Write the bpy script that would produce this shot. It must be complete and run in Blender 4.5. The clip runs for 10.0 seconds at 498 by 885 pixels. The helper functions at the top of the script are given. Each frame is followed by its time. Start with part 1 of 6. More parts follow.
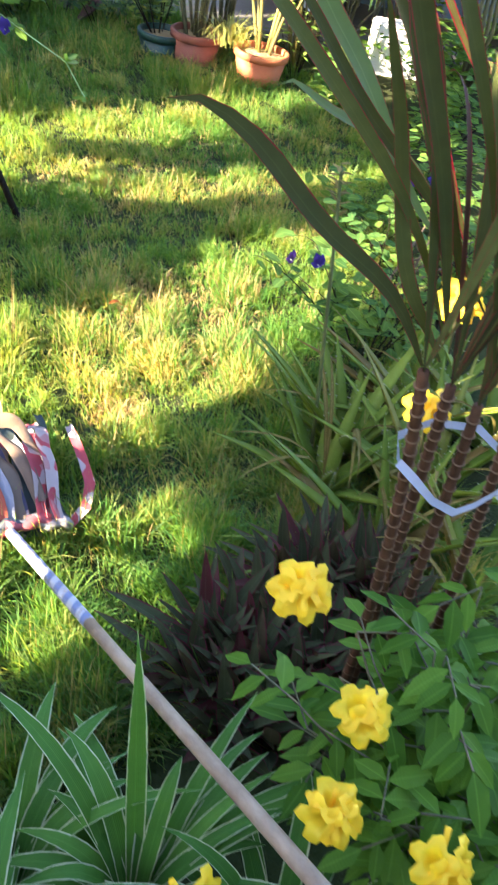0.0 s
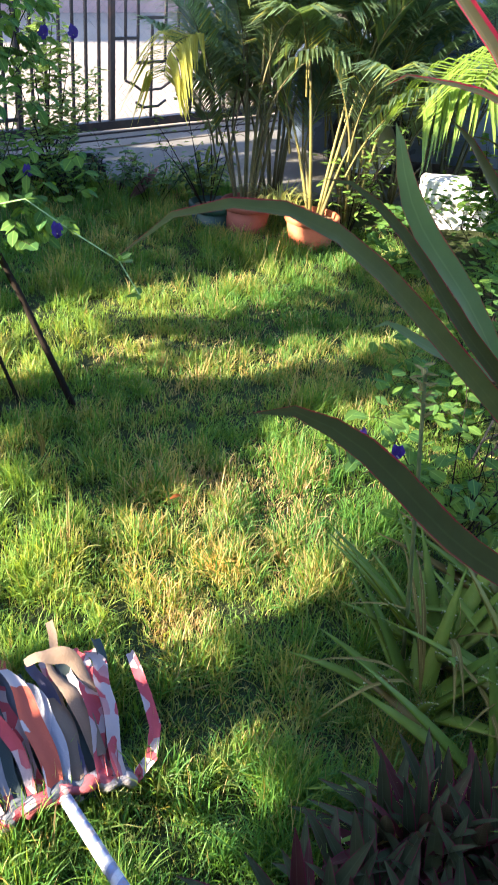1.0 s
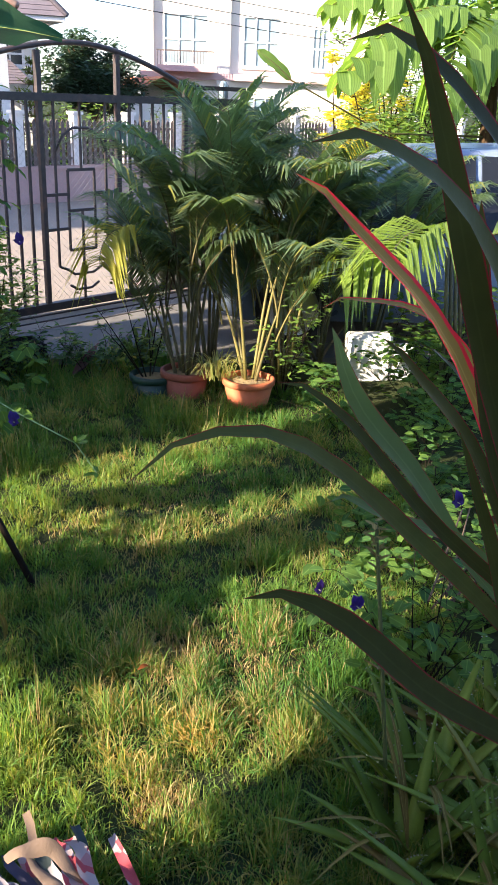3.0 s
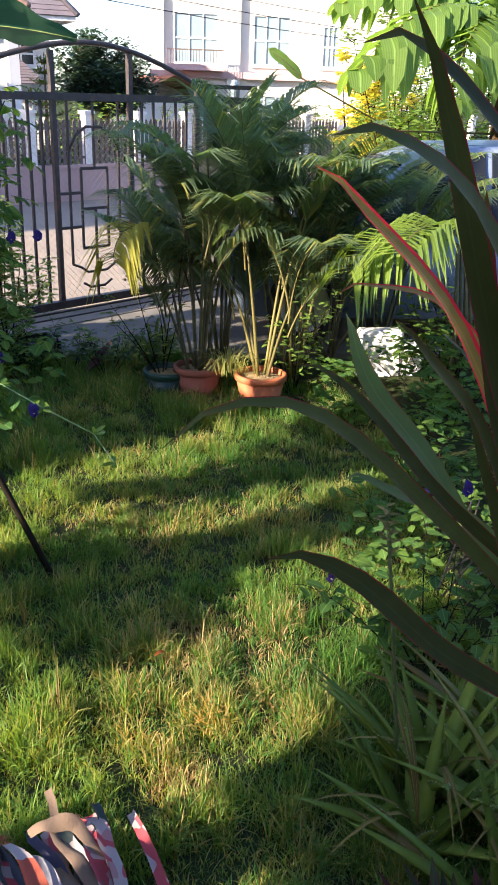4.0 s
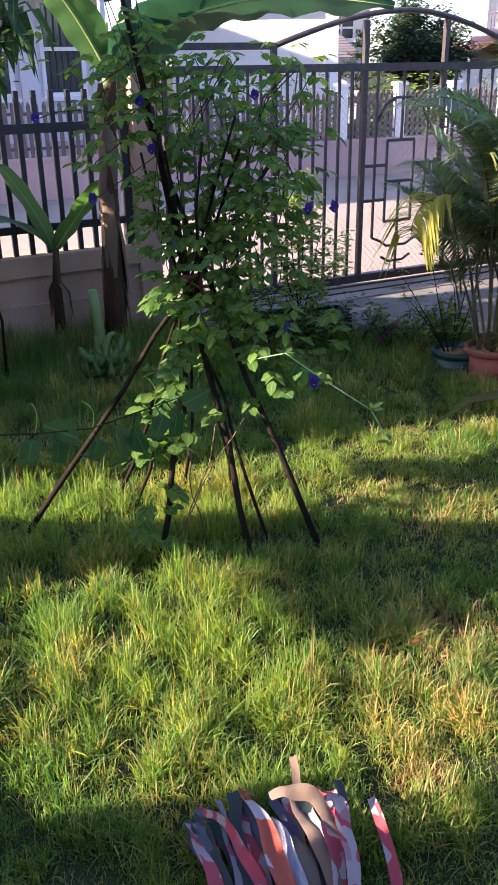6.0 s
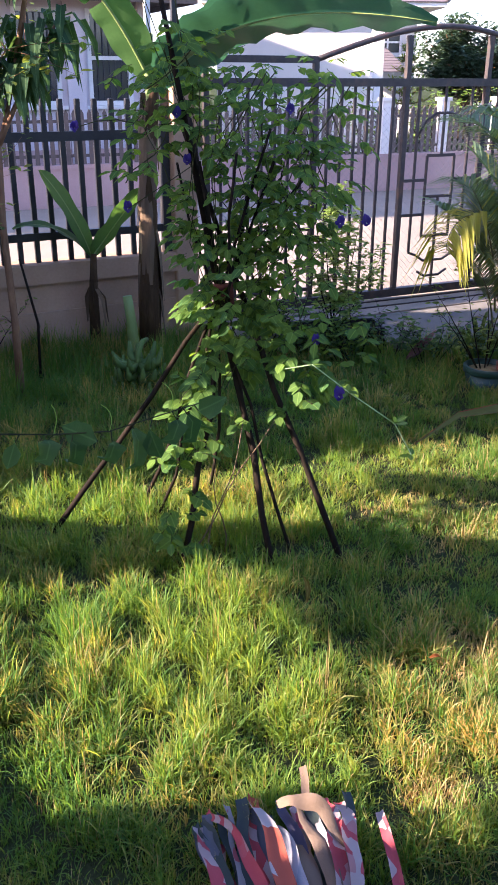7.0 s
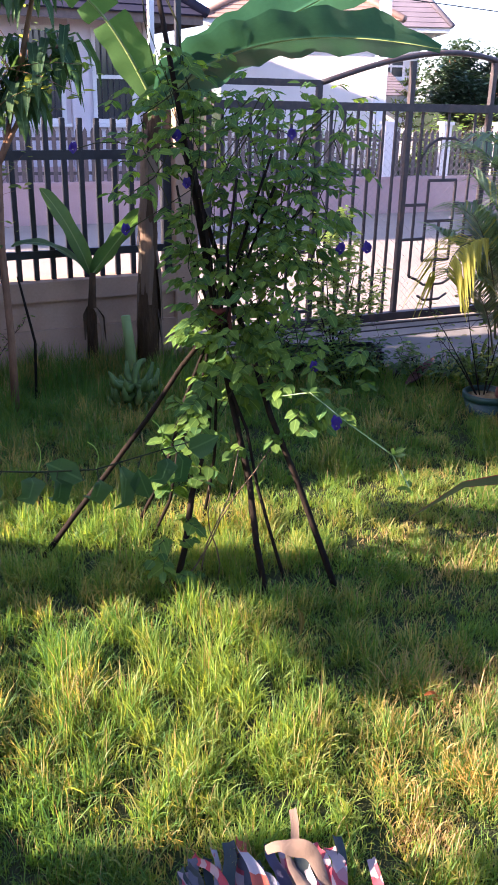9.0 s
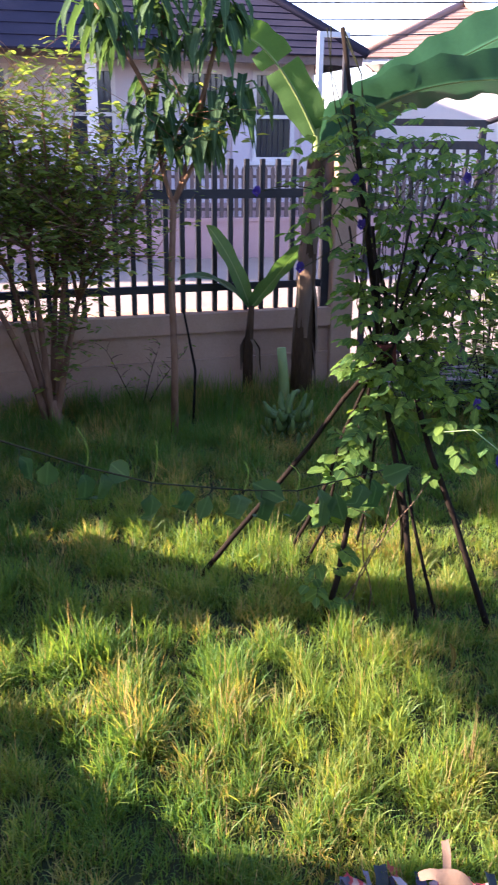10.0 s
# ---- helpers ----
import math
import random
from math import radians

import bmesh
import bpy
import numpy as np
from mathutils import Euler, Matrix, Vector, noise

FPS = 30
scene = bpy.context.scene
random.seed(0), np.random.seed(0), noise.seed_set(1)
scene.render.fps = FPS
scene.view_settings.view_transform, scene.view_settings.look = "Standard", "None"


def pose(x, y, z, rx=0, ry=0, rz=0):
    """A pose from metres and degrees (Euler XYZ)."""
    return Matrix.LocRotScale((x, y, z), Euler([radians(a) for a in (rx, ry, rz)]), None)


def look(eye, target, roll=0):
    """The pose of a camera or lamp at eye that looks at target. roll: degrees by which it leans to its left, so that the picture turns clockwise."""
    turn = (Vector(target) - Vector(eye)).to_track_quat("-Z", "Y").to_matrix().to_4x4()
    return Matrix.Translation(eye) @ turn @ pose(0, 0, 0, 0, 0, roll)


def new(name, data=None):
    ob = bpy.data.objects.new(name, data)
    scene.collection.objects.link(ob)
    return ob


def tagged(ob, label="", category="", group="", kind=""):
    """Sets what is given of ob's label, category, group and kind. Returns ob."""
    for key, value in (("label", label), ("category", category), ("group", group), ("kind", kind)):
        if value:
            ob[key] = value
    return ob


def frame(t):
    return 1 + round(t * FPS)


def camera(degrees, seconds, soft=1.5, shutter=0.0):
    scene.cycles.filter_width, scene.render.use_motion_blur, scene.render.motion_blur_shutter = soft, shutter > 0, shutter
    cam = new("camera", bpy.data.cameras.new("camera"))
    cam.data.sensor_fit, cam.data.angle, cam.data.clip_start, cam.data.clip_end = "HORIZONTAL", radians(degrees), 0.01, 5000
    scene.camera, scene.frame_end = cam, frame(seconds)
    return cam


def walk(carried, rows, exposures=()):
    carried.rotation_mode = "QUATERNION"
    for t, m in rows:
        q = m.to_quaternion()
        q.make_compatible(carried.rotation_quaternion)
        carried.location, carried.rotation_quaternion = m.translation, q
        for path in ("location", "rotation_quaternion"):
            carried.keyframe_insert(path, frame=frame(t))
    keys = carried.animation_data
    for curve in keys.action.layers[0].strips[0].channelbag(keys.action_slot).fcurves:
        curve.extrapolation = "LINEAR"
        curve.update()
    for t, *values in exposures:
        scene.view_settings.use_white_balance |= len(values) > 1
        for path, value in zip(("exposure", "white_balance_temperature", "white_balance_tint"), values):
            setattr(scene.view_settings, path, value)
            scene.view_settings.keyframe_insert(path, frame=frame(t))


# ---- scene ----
cam = camera(32.5, 10.0, 1.6, 0.2)
PATH = [
    (0, (0.013, -0.003, 1.591), (0.912, 1.227, 0.295), 12.2),
    (0.5, (0.081, 0.169, 1.584), (0.868, 1.551, 0.372), 7.4),
    (1, (0.117, 0.286, 1.607), (0.954, 1.752, 0.535), 5.7),
    (1.5, (0.086, 0.294, 1.617), (1.003, 1.777, 0.638), 5.5),
    (2, (0.062, 0.276, 1.649), (1.03, 1.788, 0.767), 4.3),
    (2.5, (0.056, 0.265, 1.678), (1.056, 1.8, 0.875), 2.8),
    (2.7, (0.054, 0.253, 1.681), (1.065, 1.799, 0.914), 2.4),
    (3.8, (0.015, 0.206, 1.678), (1.021, 1.769, 0.939), 2.1),
    (4, (0.005, 0.191, 1.68), (0.996, 1.756, 0.927), 1.9),
    (4.5, (-0.01, 0.155, 1.664), (0.93, 1.73, 0.868), 2.1),
    (5, (0.002, 0.168, 1.665), (0.772, 1.821, 0.844), 1.2),
    (5.5, (0.033, 0.218, 1.668), (0.548, 1.971, 0.854), -0.3),
    (6, (0.047, 0.234, 1.662), (0.424, 2.023, 0.852), -0.9),
    (7.5, (0.078, 0.202, 1.669), (0.374, 2.019, 0.887), 0.4),
    (8, (0.08, 0.212, 1.668), (0.387, 2.028, 0.888), 0.6),
    (8.5, (0.085, 0.237, 1.677), (0.413, 2.053, 0.906), 0.7),
    (9, (0.087, 0.266, 1.679), (0.398, 2.094, 0.928), 1.3),
    (9.5, (0.047, 0.266, 1.675), (0.236, 2.117, 0.941), 1.3),
    (10, (-0.013, 0.177, 1.707), (-0.014, 2.056, 1.021), 0.7),
]
walk(cam, [(t, look(eye, target, roll)) for t, eye, target, roll in PATH], [(t, e, k, g) for t, e, k, g in ((0.0, 3.75, 5900, 18), (0.5, 3.34, 5700, 18), (1.0, 3.08, 5400, 18), (1.5, 2.96, 5300, 20), (2.0, 2.83, 5350, 21), (2.5, 2.53, 5450, 21), (4.5, 2.2, 5550, 24), (6.0, 2.5, 5500, 33), (8.0, 2.76, 5500, 35), (10.0, 2.78, 5550, 42))])

# ---- light ----
SUN_TO = Vector((-0.99, -0.13, 0.0)).normalized()
SUN_ELEVATION = 24.0
world = bpy.data.worlds.new("sky")
scene.world = world
world.use_nodes = True
wn = world.node_tree.nodes
sky = wn.new("ShaderNodeTexSky")
sky.sky_type = "NISHITA"
sky.sun_disc = False
sky.sun_elevation = radians(SUN_ELEVATION)
sky.sun_rotation = math.atan2(SUN_TO.x, SUN_TO.y)
world.node_tree.links.new(sky.outputs[0], wn["Background"].inputs[0])
wn["Background"].inputs[1].default_value = 0.09
sun_data = bpy.data.lights.new("sun", "SUN")
sun_data.energy = 5.0
sun_data.angle = radians(0.6)
sun_data.color = (1.0, 0.82, 0.52)
sun = new("sun", sun_data)
sun_at = SUN_TO * math.cos(radians(SUN_ELEVATION)) + Vector((0, 0, math.sin(radians(SUN_ELEVATION))))
sun.matrix_world = look(sun_at * 30, (0, 0, 0))


# ---- materials ----
class Nodes:
    """A short way to wire a node material."""

    def __init__(self, name):
        self.mat = bpy.data.materials.new(name)
        self.mat.use_nodes = True
        self.tree = self.mat.node_tree
        self.bsdf = self.tree.nodes["Principled BSDF"]
        self.out = self.tree.nodes["Material Output"]

    def add(self, kind, **inputs):
        n = self.tree.nodes.new("ShaderNode" + kind)
        for k, v in inputs.items():
            self.put(n.inputs[k.replace("_", " ")], v)
        return n

    def put(self, socket, v):
        if isinstance(v, bpy.types.NodeSocket):
            self.tree.links.new(v, socket)
        else:
            socket.default_value = v

    def coords(self, stretch=(1, 1, 1)):
        return self.add("Mapping", Vector=self.add("TexCoord").outputs["Object"], Scale=stretch).outputs[0]

    def noise(self, scale, detail=4.0, rough=0.6, vector=None):
        n = self.add("TexNoise", Scale=scale, Detail=detail, Roughness=rough)
        self.put(n.inputs["Vector"], vector if vector is not None else self.coords())
        return n.outputs[0]

    def ramp(self, fac, stops):
        n = self.add("ValToRGB", Fac=fac)
        el = n.color_ramp.elements
        while len(el) < len(stops):
            el.new(0.5)
        for e, (p, c) in zip(el, stops):
            e.position, e.color = p, c if len(c) == 4 else (*c, 1)
        return n.outputs[0]

    def mix(self, fac, a, b, blend="MIX"):
        n = self.add("Mix")
        n.data_type, n.blend_type = "RGBA", blend
        for s, v in ((n.inputs[0], fac), (n.inputs[6], a), (n.inputs[7], b)):
            self.put(s, (*v, 1) if isinstance(v, tuple) and len(v) == 3 else v)
        return n.outputs[2]

    def math(self, op, a, b=0.0):
        n = self.add("Math")
        n.operation = op
        self.put(n.inputs[0], a)
        self.put(n.inputs[1], b)
        return n.outputs[0]

    def bump(self, height, strength, distance=0.01):
        self.put(self.bsdf.inputs["Normal"], self.add("Bump", Height=height, Strength=strength, Distance=distance).outputs[0])


def surface(name, a, b, scale=8.0, rough=0.7, bump=0.3, metal=0.0, stretch=(1, 1, 1), stain=None, fine=60.0, relief=0.004, spec=0.4):
    """A solid surface: two tones, a fine grain, stains and relief."""
    n = Nodes(name)
    v = n.coords(stretch)
    big, small = n.noise(scale, 5, 0.65, v), n.noise(fine, 3, 0.7, v)
    col = n.mix(n.ramp(big, [(0.35, (0, 0, 0)), (0.68, (1, 1, 1))]), a, b)
    col = n.mix(n.math("MULTIPLY", small, 0.55), col, tuple(c * 0.55 for c in a))
    if stain:
        col = n.mix(n.ramp(n.noise(scale * 0.35, 6, 0.7, v), [(0.52, (0, 0, 0)), (0.72, (0.8, 0.8, 0.8))]), col, stain)
    n.put(n.bsdf.inputs["Base Color"], col)
    n.put(n.bsdf.inputs["Roughness"], n.math("ADD", n.math("MULTIPLY", big, 0.25), rough - 0.12))
    n.bsdf.inputs["Metallic"].default_value = metal
    n.bsdf.inputs["Specular IOR Level"].default_value = spec
    n.bump(n.math("ADD", big, small), bump, relief)
    return n.mat


def leafy(name, a, b, margin=None, edge=0.82, rough=0.42, through_light=0.4, rib=0.25, glow=None, stripe=0.0, old=None, spec=0.5):
    """A leaf: tone by leaf, paler rib, optional margin, light passing through. UV: u across, v along."""
    n = Nodes(name)
    uv = n.add("SeparateXYZ", Vector=n.add("UVMap").outputs[0])
    u, v = uv.outputs[0], uv.outputs[1]
    pick = n.math("FRACT", n.math("ADD", n.add("NewGeometry").outputs["Random Per Island"], n.add("ObjectInfo").outputs["Random"]))
    col = n.mix(n.ramp(pick, [(0.05, (0, 0, 0)), (0.95, (1, 1, 1))]), a, b)
    if old:
        col = n.mix(n.ramp(pick, [(0.9, (0, 0, 0)), (0.95, (0.9, 0.9, 0.9))]), col, old)
    mott = n.noise(45.0, 4)
    col = n.mix(n.math("MULTIPLY", mott, 0.45), col, tuple(c * 0.5 for c in a))
    across = n.math("ABSOLUTE", n.math("MULTIPLY", n.math("SUBTRACT", u, 0.5), 2.0))
    pale = tuple(min(1, c * 1.7 + 0.03) for c in b)
    ribs = n.ramp(across, [(0.03, (rib * 2.5, rib * 2.5, rib * 2.5)), (0.11, (0, 0, 0))])
    col = n.mix(ribs, col, pale)
    if stripe:
        lines = n.math("SINE", n.math("MULTIPLY", u, stripe))
        col = n.mix(n.math("MULTIPLY", n.math("ABSOLUTE", lines), 0.25), col, pale)
    if margin:
        wob = n.math("ADD", across, n.math("MULTIPLY", n.math("SUBTRACT", mott, 0.5), 0.25))
        col = n.mix(n.ramp(wob, [(edge - 0.03, (0, 0, 0)), (edge + 0.04, (1, 1, 1))]), col, margin)
    n.put(n.bsdf.inputs["Base Color"], col)
    n.bsdf.inputs["Roughness"].default_value = rough
    n.bsdf.inputs["Specular IOR Level"].default_value = spec
    n.bump(n.math("ADD", mott, n.math("MULTIPLY", n.math("SINE", n.math("MULTIPLY", v, 90.0)), 0.15)), 0.25, 0.003)
    warm = n.mix(1.0, col, glow if glow else (1.0, 1.0, 0.45), "MULTIPLY")
    bright = n.mix(0.5, warm, n.mix(1.0, warm, (2.6, 2.6, 2.6), "MULTIPLY"))
    tr = n.add("BsdfTranslucent", Color=bright)
    mixed = n.add("MixShader", Fac=through_light)
    n.put(mixed.inputs[1], n.bsdf.outputs[0])
    n.put(mixed.inputs[2], tr.outputs[0])
    n.put(n.out.inputs[0], mixed.outputs[0])
    return n.mat


def grass_material():
    """Blades: u holds one number a blade, v runs from root to tip; dry patches in the lawn."""
    n = Nodes("grass")
    uv = n.add("SeparateXYZ", Vector=n.add("UVMap").outputs[0])
    u, v = uv.outputs[0], uv.outputs[1]
    green = n.ramp(u, [(0.0, (0.022, 0.086, 0.018)), (0.4, (0.062, 0.15, 0.028)), (0.8, (0.155, 0.235, 0.036)), (1.0, (0.25, 0.3, 0.048))])
    straw = n.mix(u, (0.36, 0.26, 0.1), (0.48, 0.38, 0.16))
    patch = n.ramp(n.noise(1.6, 4, 0.7), [(0.47, (0, 0, 0)), (0.66, (1, 1, 1))])
    blade_pick = n.ramp(n.math("FRACT", n.math("MULTIPLY", u, 7.31)), [(0.5, (0, 0, 0)), (0.62, (1, 1, 1))])
    dry = n.math("MULTIPLY", n.math("MULTIPLY", patch, 0.9), blade_pick)
    col = n.mix(dry, green, straw)
    col = n.mix(n.ramp(v, [(0.85, (0, 0, 0)), (1.0, (0.14, 0.14, 0.14))]), col, (0.5, 0.42, 0.14))
    # roots toned down: shade low among the blades put into the colour
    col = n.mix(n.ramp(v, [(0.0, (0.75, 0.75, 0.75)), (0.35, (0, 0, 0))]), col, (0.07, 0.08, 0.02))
    n.put(n.bsdf.inputs["Base Color"], col)
    n.bsdf.inputs["Roughness"].default_value = 0.5
    n.bsdf.inputs["Specular IOR Level"].default_value = 0.25
    tr = n.add("BsdfTranslucent", Color=n.mix(1.0, col, (3.05, 2.35, 0.8), "MULTIPLY"))
    mixed = n.add("MixShader", Fac=0.45)
    n.put(mixed.inputs[1], n.bsdf.outputs[0])
    n.put(mixed.inputs[2], tr.outputs[0])
    n.put(n.out.inputs[0], mixed.outputs[0])
    return n.mat


def cloth(name, a, b=None, scale=30.0):
    """Rag cloth; with b, printed in two colours."""
    n = Nodes(name)
    col = n.mix(n.math("MULTIPLY", n.noise(14.0), 0.5), a, tuple(c * 0.6 for c in a))
    if b:
        t = n.add("TexVoronoi", Scale=scale, Vector=n.coords((1, 0.55, 1)))
        col = n.mix(n.ramp(t.outputs["Color"], [(0.5, (0, 0, 0)), (0.58, (0.9, 0.9, 0.9))]), col, b)
    n.put(n.bsdf.inputs["Base Color"], col)
    n.bsdf.inputs["Roughness"].default_value = 0.95
    n.bsdf.inputs["Specular IOR Level"].default_value = 0.1
    n.bump(n.math("ADD", n.noise(180.0), n.noise(25.0)), 0.4, 0.003)
    tr = n.add("BsdfTranslucent", Color=col)
    mixed = n.add("MixShader", Fac=0.15)
    n.put(mixed.inputs[1], n.bsdf.outputs[0])
    n.put(mixed.inputs[2], tr.outputs[0])
    n.put(n.out.inputs[0], mixed.outputs[0])
    return n.mat


def plain(name, col, rough=0.5, metal=0.0):
    return surface(name, col, tuple(c * 0.85 for c in col), 12.0, rough, 0.1, metal)


soil = surface("soil", (0.045, 0.05, 0.02), (0.03, 0.05, 0.015), 3.0, 0.98, 0.8, relief=0.02, spec=0.05)
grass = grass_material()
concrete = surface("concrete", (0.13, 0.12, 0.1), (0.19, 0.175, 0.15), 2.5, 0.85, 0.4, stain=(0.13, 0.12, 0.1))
road_mat = surface("road_concrete", (0.255, 0.21, 0.16), (0.315, 0.255, 0.195), 1.2, 0.9, 0.5, stain=(0.22, 0.19, 0.16), fine=40)
render_wall = surface("beige_render", (0.43, 0.27, 0.165), (0.5, 0.33, 0.21), 3.0, 0.9, 0.3, stain=(0.28, 0.175, 0.105), spec=0.2)
black_iron = surface("black_iron", (0.02, 0.02, 0.022), (0.035, 0.033, 0.032), 20.0, 0.42, 0.25)
grey_iron = surface("weathered_iron", (0.035, 0.03, 0.03), (0.075, 0.058, 0.05), 18.0, 0.5, 0.3, stain=(0.11, 0.06, 0.04), metal=0.2)
wire_mat = surface("wire", (0.35, 0.33, 0.3), (0.25, 0.22, 0.2), 20.0, 0.4, 0.1, metal=0.6)
pink_wall = surface("pink_block", (0.46, 0.3, 0.28), (0.52, 0.36, 0.33), 2.0, 0.9, 0.3, stain=(0.36, 0.25, 0.23))
white_paint = surface("white_paint", (0.74, 0.7, 0.66), (0.8, 0.77, 0.72), 3.0, 0.7, 0.15, stain=(0.6, 0.56, 0.5))
slat_mat = surface("dark_slat", (0.1, 0.075, 0.065), (0.16, 0.12, 0.1), 10.0, 0.7, 0.3)
lilac_wall = surface("lilac_render", (0.6, 0.53, 0.54), (0.66, 0.59, 0.59), 2.0, 0.85, 0.2, stain=(0.45, 0.38, 0.4))
cream_wall = surface("cream_render", (0.74, 0.66, 0.57), (0.8, 0.73, 0.64), 1.0, 0.85, 0.2, stain=(0.66, 0.58, 0.5))
rose_wall = surface("rose_render", (0.5, 0.33, 0.31), (0.56, 0.39, 0.36), 1.0, 0.85, 0.2)
blue_tile = surface("blue_grey_tile", (0.02, 0.02, 0.034), (0.035, 0.032, 0.05), 1.5, 0.8, 0.3, stain=(0.055, 0.045, 0.05), spec=0.15)
brown_tile = surface("brown_tile", (0.24, 0.15, 0.11), (0.3, 0.2, 0.15), 1.5, 0.6, 0.3, stain=(0.2, 0.15, 0.13))
grey_tile = surface("grey_brown_tile", (0.13, 0.11, 0.12), (0.18, 0.15, 0.16), 1.5, 0.6, 0.3)
window_glass = surface("window_glass", (0.03, 0.035, 0.045), (0.05, 0.055, 0.065), 1.0, 0.12, 0.02, spec=0.7)
sky_glass = surface("pale_window_glass", (0.2, 0.27, 0.3), (0.26, 0.33, 0.35), 0.8, 0.15, 0.02, spec=0.8)
bark = surface("bark", (0.17, 0.09, 0.048), (0.3, 0.175, 0.095), 22.0, 0.9, 0.8, stretch=(1, 1, 0.25), relief=0.006, spec=0.15)
stick_mat = surface("dark_stick", (0.013, 0.01, 0.007), (0.03, 0.021, 0.014), 25.0, 0.9, 0.7, stretch=(1, 1, 0.3), relief=0.004, spec=0.08)
vine_stem = surface("vine_stem", (0.03, 0.036, 0.014), (0.07, 0.07, 0.028), 25.0, 0.85, 0.3, spec=0.1)
maroon_knot = surface("maroon_cord", (0.09, 0.03, 0.022), (0.14, 0.05, 0.035), 40.0, 0.9, 0.5, spec=0.1)
ringed = surface("ringed_stem", (0.06, 0.028, 0.014), (0.13, 0.065, 0.032), 30.0, 0.85, 0.5, relief=0.003, spec=0.08)
ring_pale = surface("pale_scar", (0.19, 0.115, 0.06), (0.13, 0.08, 0.042), 30.0, 0.85, 0.3, spec=0.1)
terracotta = surface("terracotta", (0.46, 0.12, 0.04), (0.52, 0.16, 0.06), 8.0, 0.75, 0.3, stain=(0.34, 0.14, 0.08))
brown_pot = surface("brown_clay", (0.22, 0.07, 0.04), (0.28, 0.095, 0.055), 8.0, 0.75, 0.3, stain=(0.22, 0.1, 0.07))
green_plastic = surface("green_plastic", (0.008, 0.035, 0.022), (0.012, 0.05, 0.032), 8.0, 0.45, 0.1)
black_plastic = surface("black_plastic", (0.015, 0.016, 0.018), (0.03, 0.03, 0.03), 8.0, 0.5, 0.1)
dry_litter = surface("dry_litter", (0.36, 0.26, 0.12), (0.24, 0.16, 0.07), 20.0, 0.95, 0.8, relief=0.02)
car_paint = surface("silver_car_paint", (0.2, 0.25, 0.34), (0.23, 0.28, 0.38), 2.0, 0.28, 0.02, metal=0.3)
car_glass = surface("car_glass", (0.012, 0.014, 0.018), (0.018, 0.02, 0.024), 1.0, 0.1, 0.01, spec=0.3)
rubber = surface("tyre_rubber", (0.02, 0.02, 0.02), (0.03, 0.03, 0.03), 20.0, 0.85, 0.4)
alloy = surface("alloy", (0.5, 0.5, 0.52), (0.6, 0.6, 0.6), 8.0, 0.3, 0.05, metal=0.9)
tape_mat = surface("pale_tape", (0.42, 0.43, 0.49), (0.52, 0.52, 0.56), 15.0, 0.45, 0.2)
def striped(name, a, b, scale, turn):
    """A sleeve with slanting stripes, worn."""
    n = Nodes(name)
    v = n.add("Mapping", Vector=n.add("TexCoord").outputs["Object"], Rotation=turn).outputs[0]
    w = n.add("TexWave", Vector=v, Scale=scale, Distortion=1.2, Detail=3.0)
    col = n.mix(n.ramp(w.outputs[0], [(0.42, (0, 0, 0)), (0.58, (1, 1, 1))]), a, b)
    col = n.mix(n.ramp(n.noise(28.0, 6, 0.7), [(0.5, (0, 0, 0)), (0.66, (0.85, 0.85, 0.85))]), col, (0.24, 0.17, 0.12))
    n.put(n.bsdf.inputs["Base Color"], col)
    n.bsdf.inputs["Roughness"].default_value = 0.5
    n.bump(n.noise(70.0), 0.2, 0.002)
    return n.mat


sleeve_mat = striped("striped_sleeve", (0.42, 0.4, 0.4), (0.15, 0.18, 0.29), 9.0, (0.0, 0.0, 0.9))
pole_mat = surface("worn_pole", (0.4, 0.29, 0.18), (0.16, 0.1, 0.06), 18.0, 0.6, 0.4, stain=(0.1, 0.06, 0.04), stretch=(1, 0.5, 0.5))
banana_stem = surface("banana_stem", (0.05, 0.03, 0.015), (0.13, 0.08, 0.038), 14.0, 0.9, 1.0, stretch=(1, 1, 0.2), stain=(0.06, 0.036, 0.02), relief=0.014, spec=0.1)
# pale sheath tone: the sun patch on the banana stem put into the colour
sunlit_sheath = surface("sunlit_sheath", (0.36, 0.24, 0.12), (0.46, 0.33, 0.18), 9.0, 0.85, 0.6, stretch=(1, 1, 0.15), stain=(0.2, 0.12, 0.06), relief=0.008)
yellow_cane = surface("yellow_cane", (0.19, 0.155, 0.035), (0.1, 0.095, 0.03), 14.0, 0.6, 0.3, stain=(0.1, 0.07, 0.035), stretch=(1, 1, 0.3))
petiole_mat = surface("banana_petiole", (0.16, 0.24, 0.06), (0.25, 0.31, 0.09), 9.0, 0.55, 0.3, stretch=(1, 1, 0.15), stain=(0.2, 0.13, 0.06))
banana_sheath = surface("dry_sheath", (0.12, 0.075, 0.04), (0.2, 0.135, 0.07), 9.0, 0.85, 0.6, stretch=(1, 1, 0.15), stain=(0.2, 0.12, 0.06), relief=0.008)
banana_fruit = surface("green_banana", (0.06, 0.115, 0.02), (0.1, 0.16, 0.03), 12.0, 0.6, 0.15, stain=(0.12, 0.13, 0.03), spec=0.25)
dead_blade = leafy("dead_blade", (0.13, 0.1, 0.024), (0.22, 0.17, 0.045), through_light=0.2, rough=0.8, spec=0.1)
dry_leaf_mat = leafy("dry_leaf", (0.11, 0.055, 0.045), (0.15, 0.075, 0.06), through_light=0.1, rib=0.1, rough=0.8, glow=(1, 0.6, 0.4))

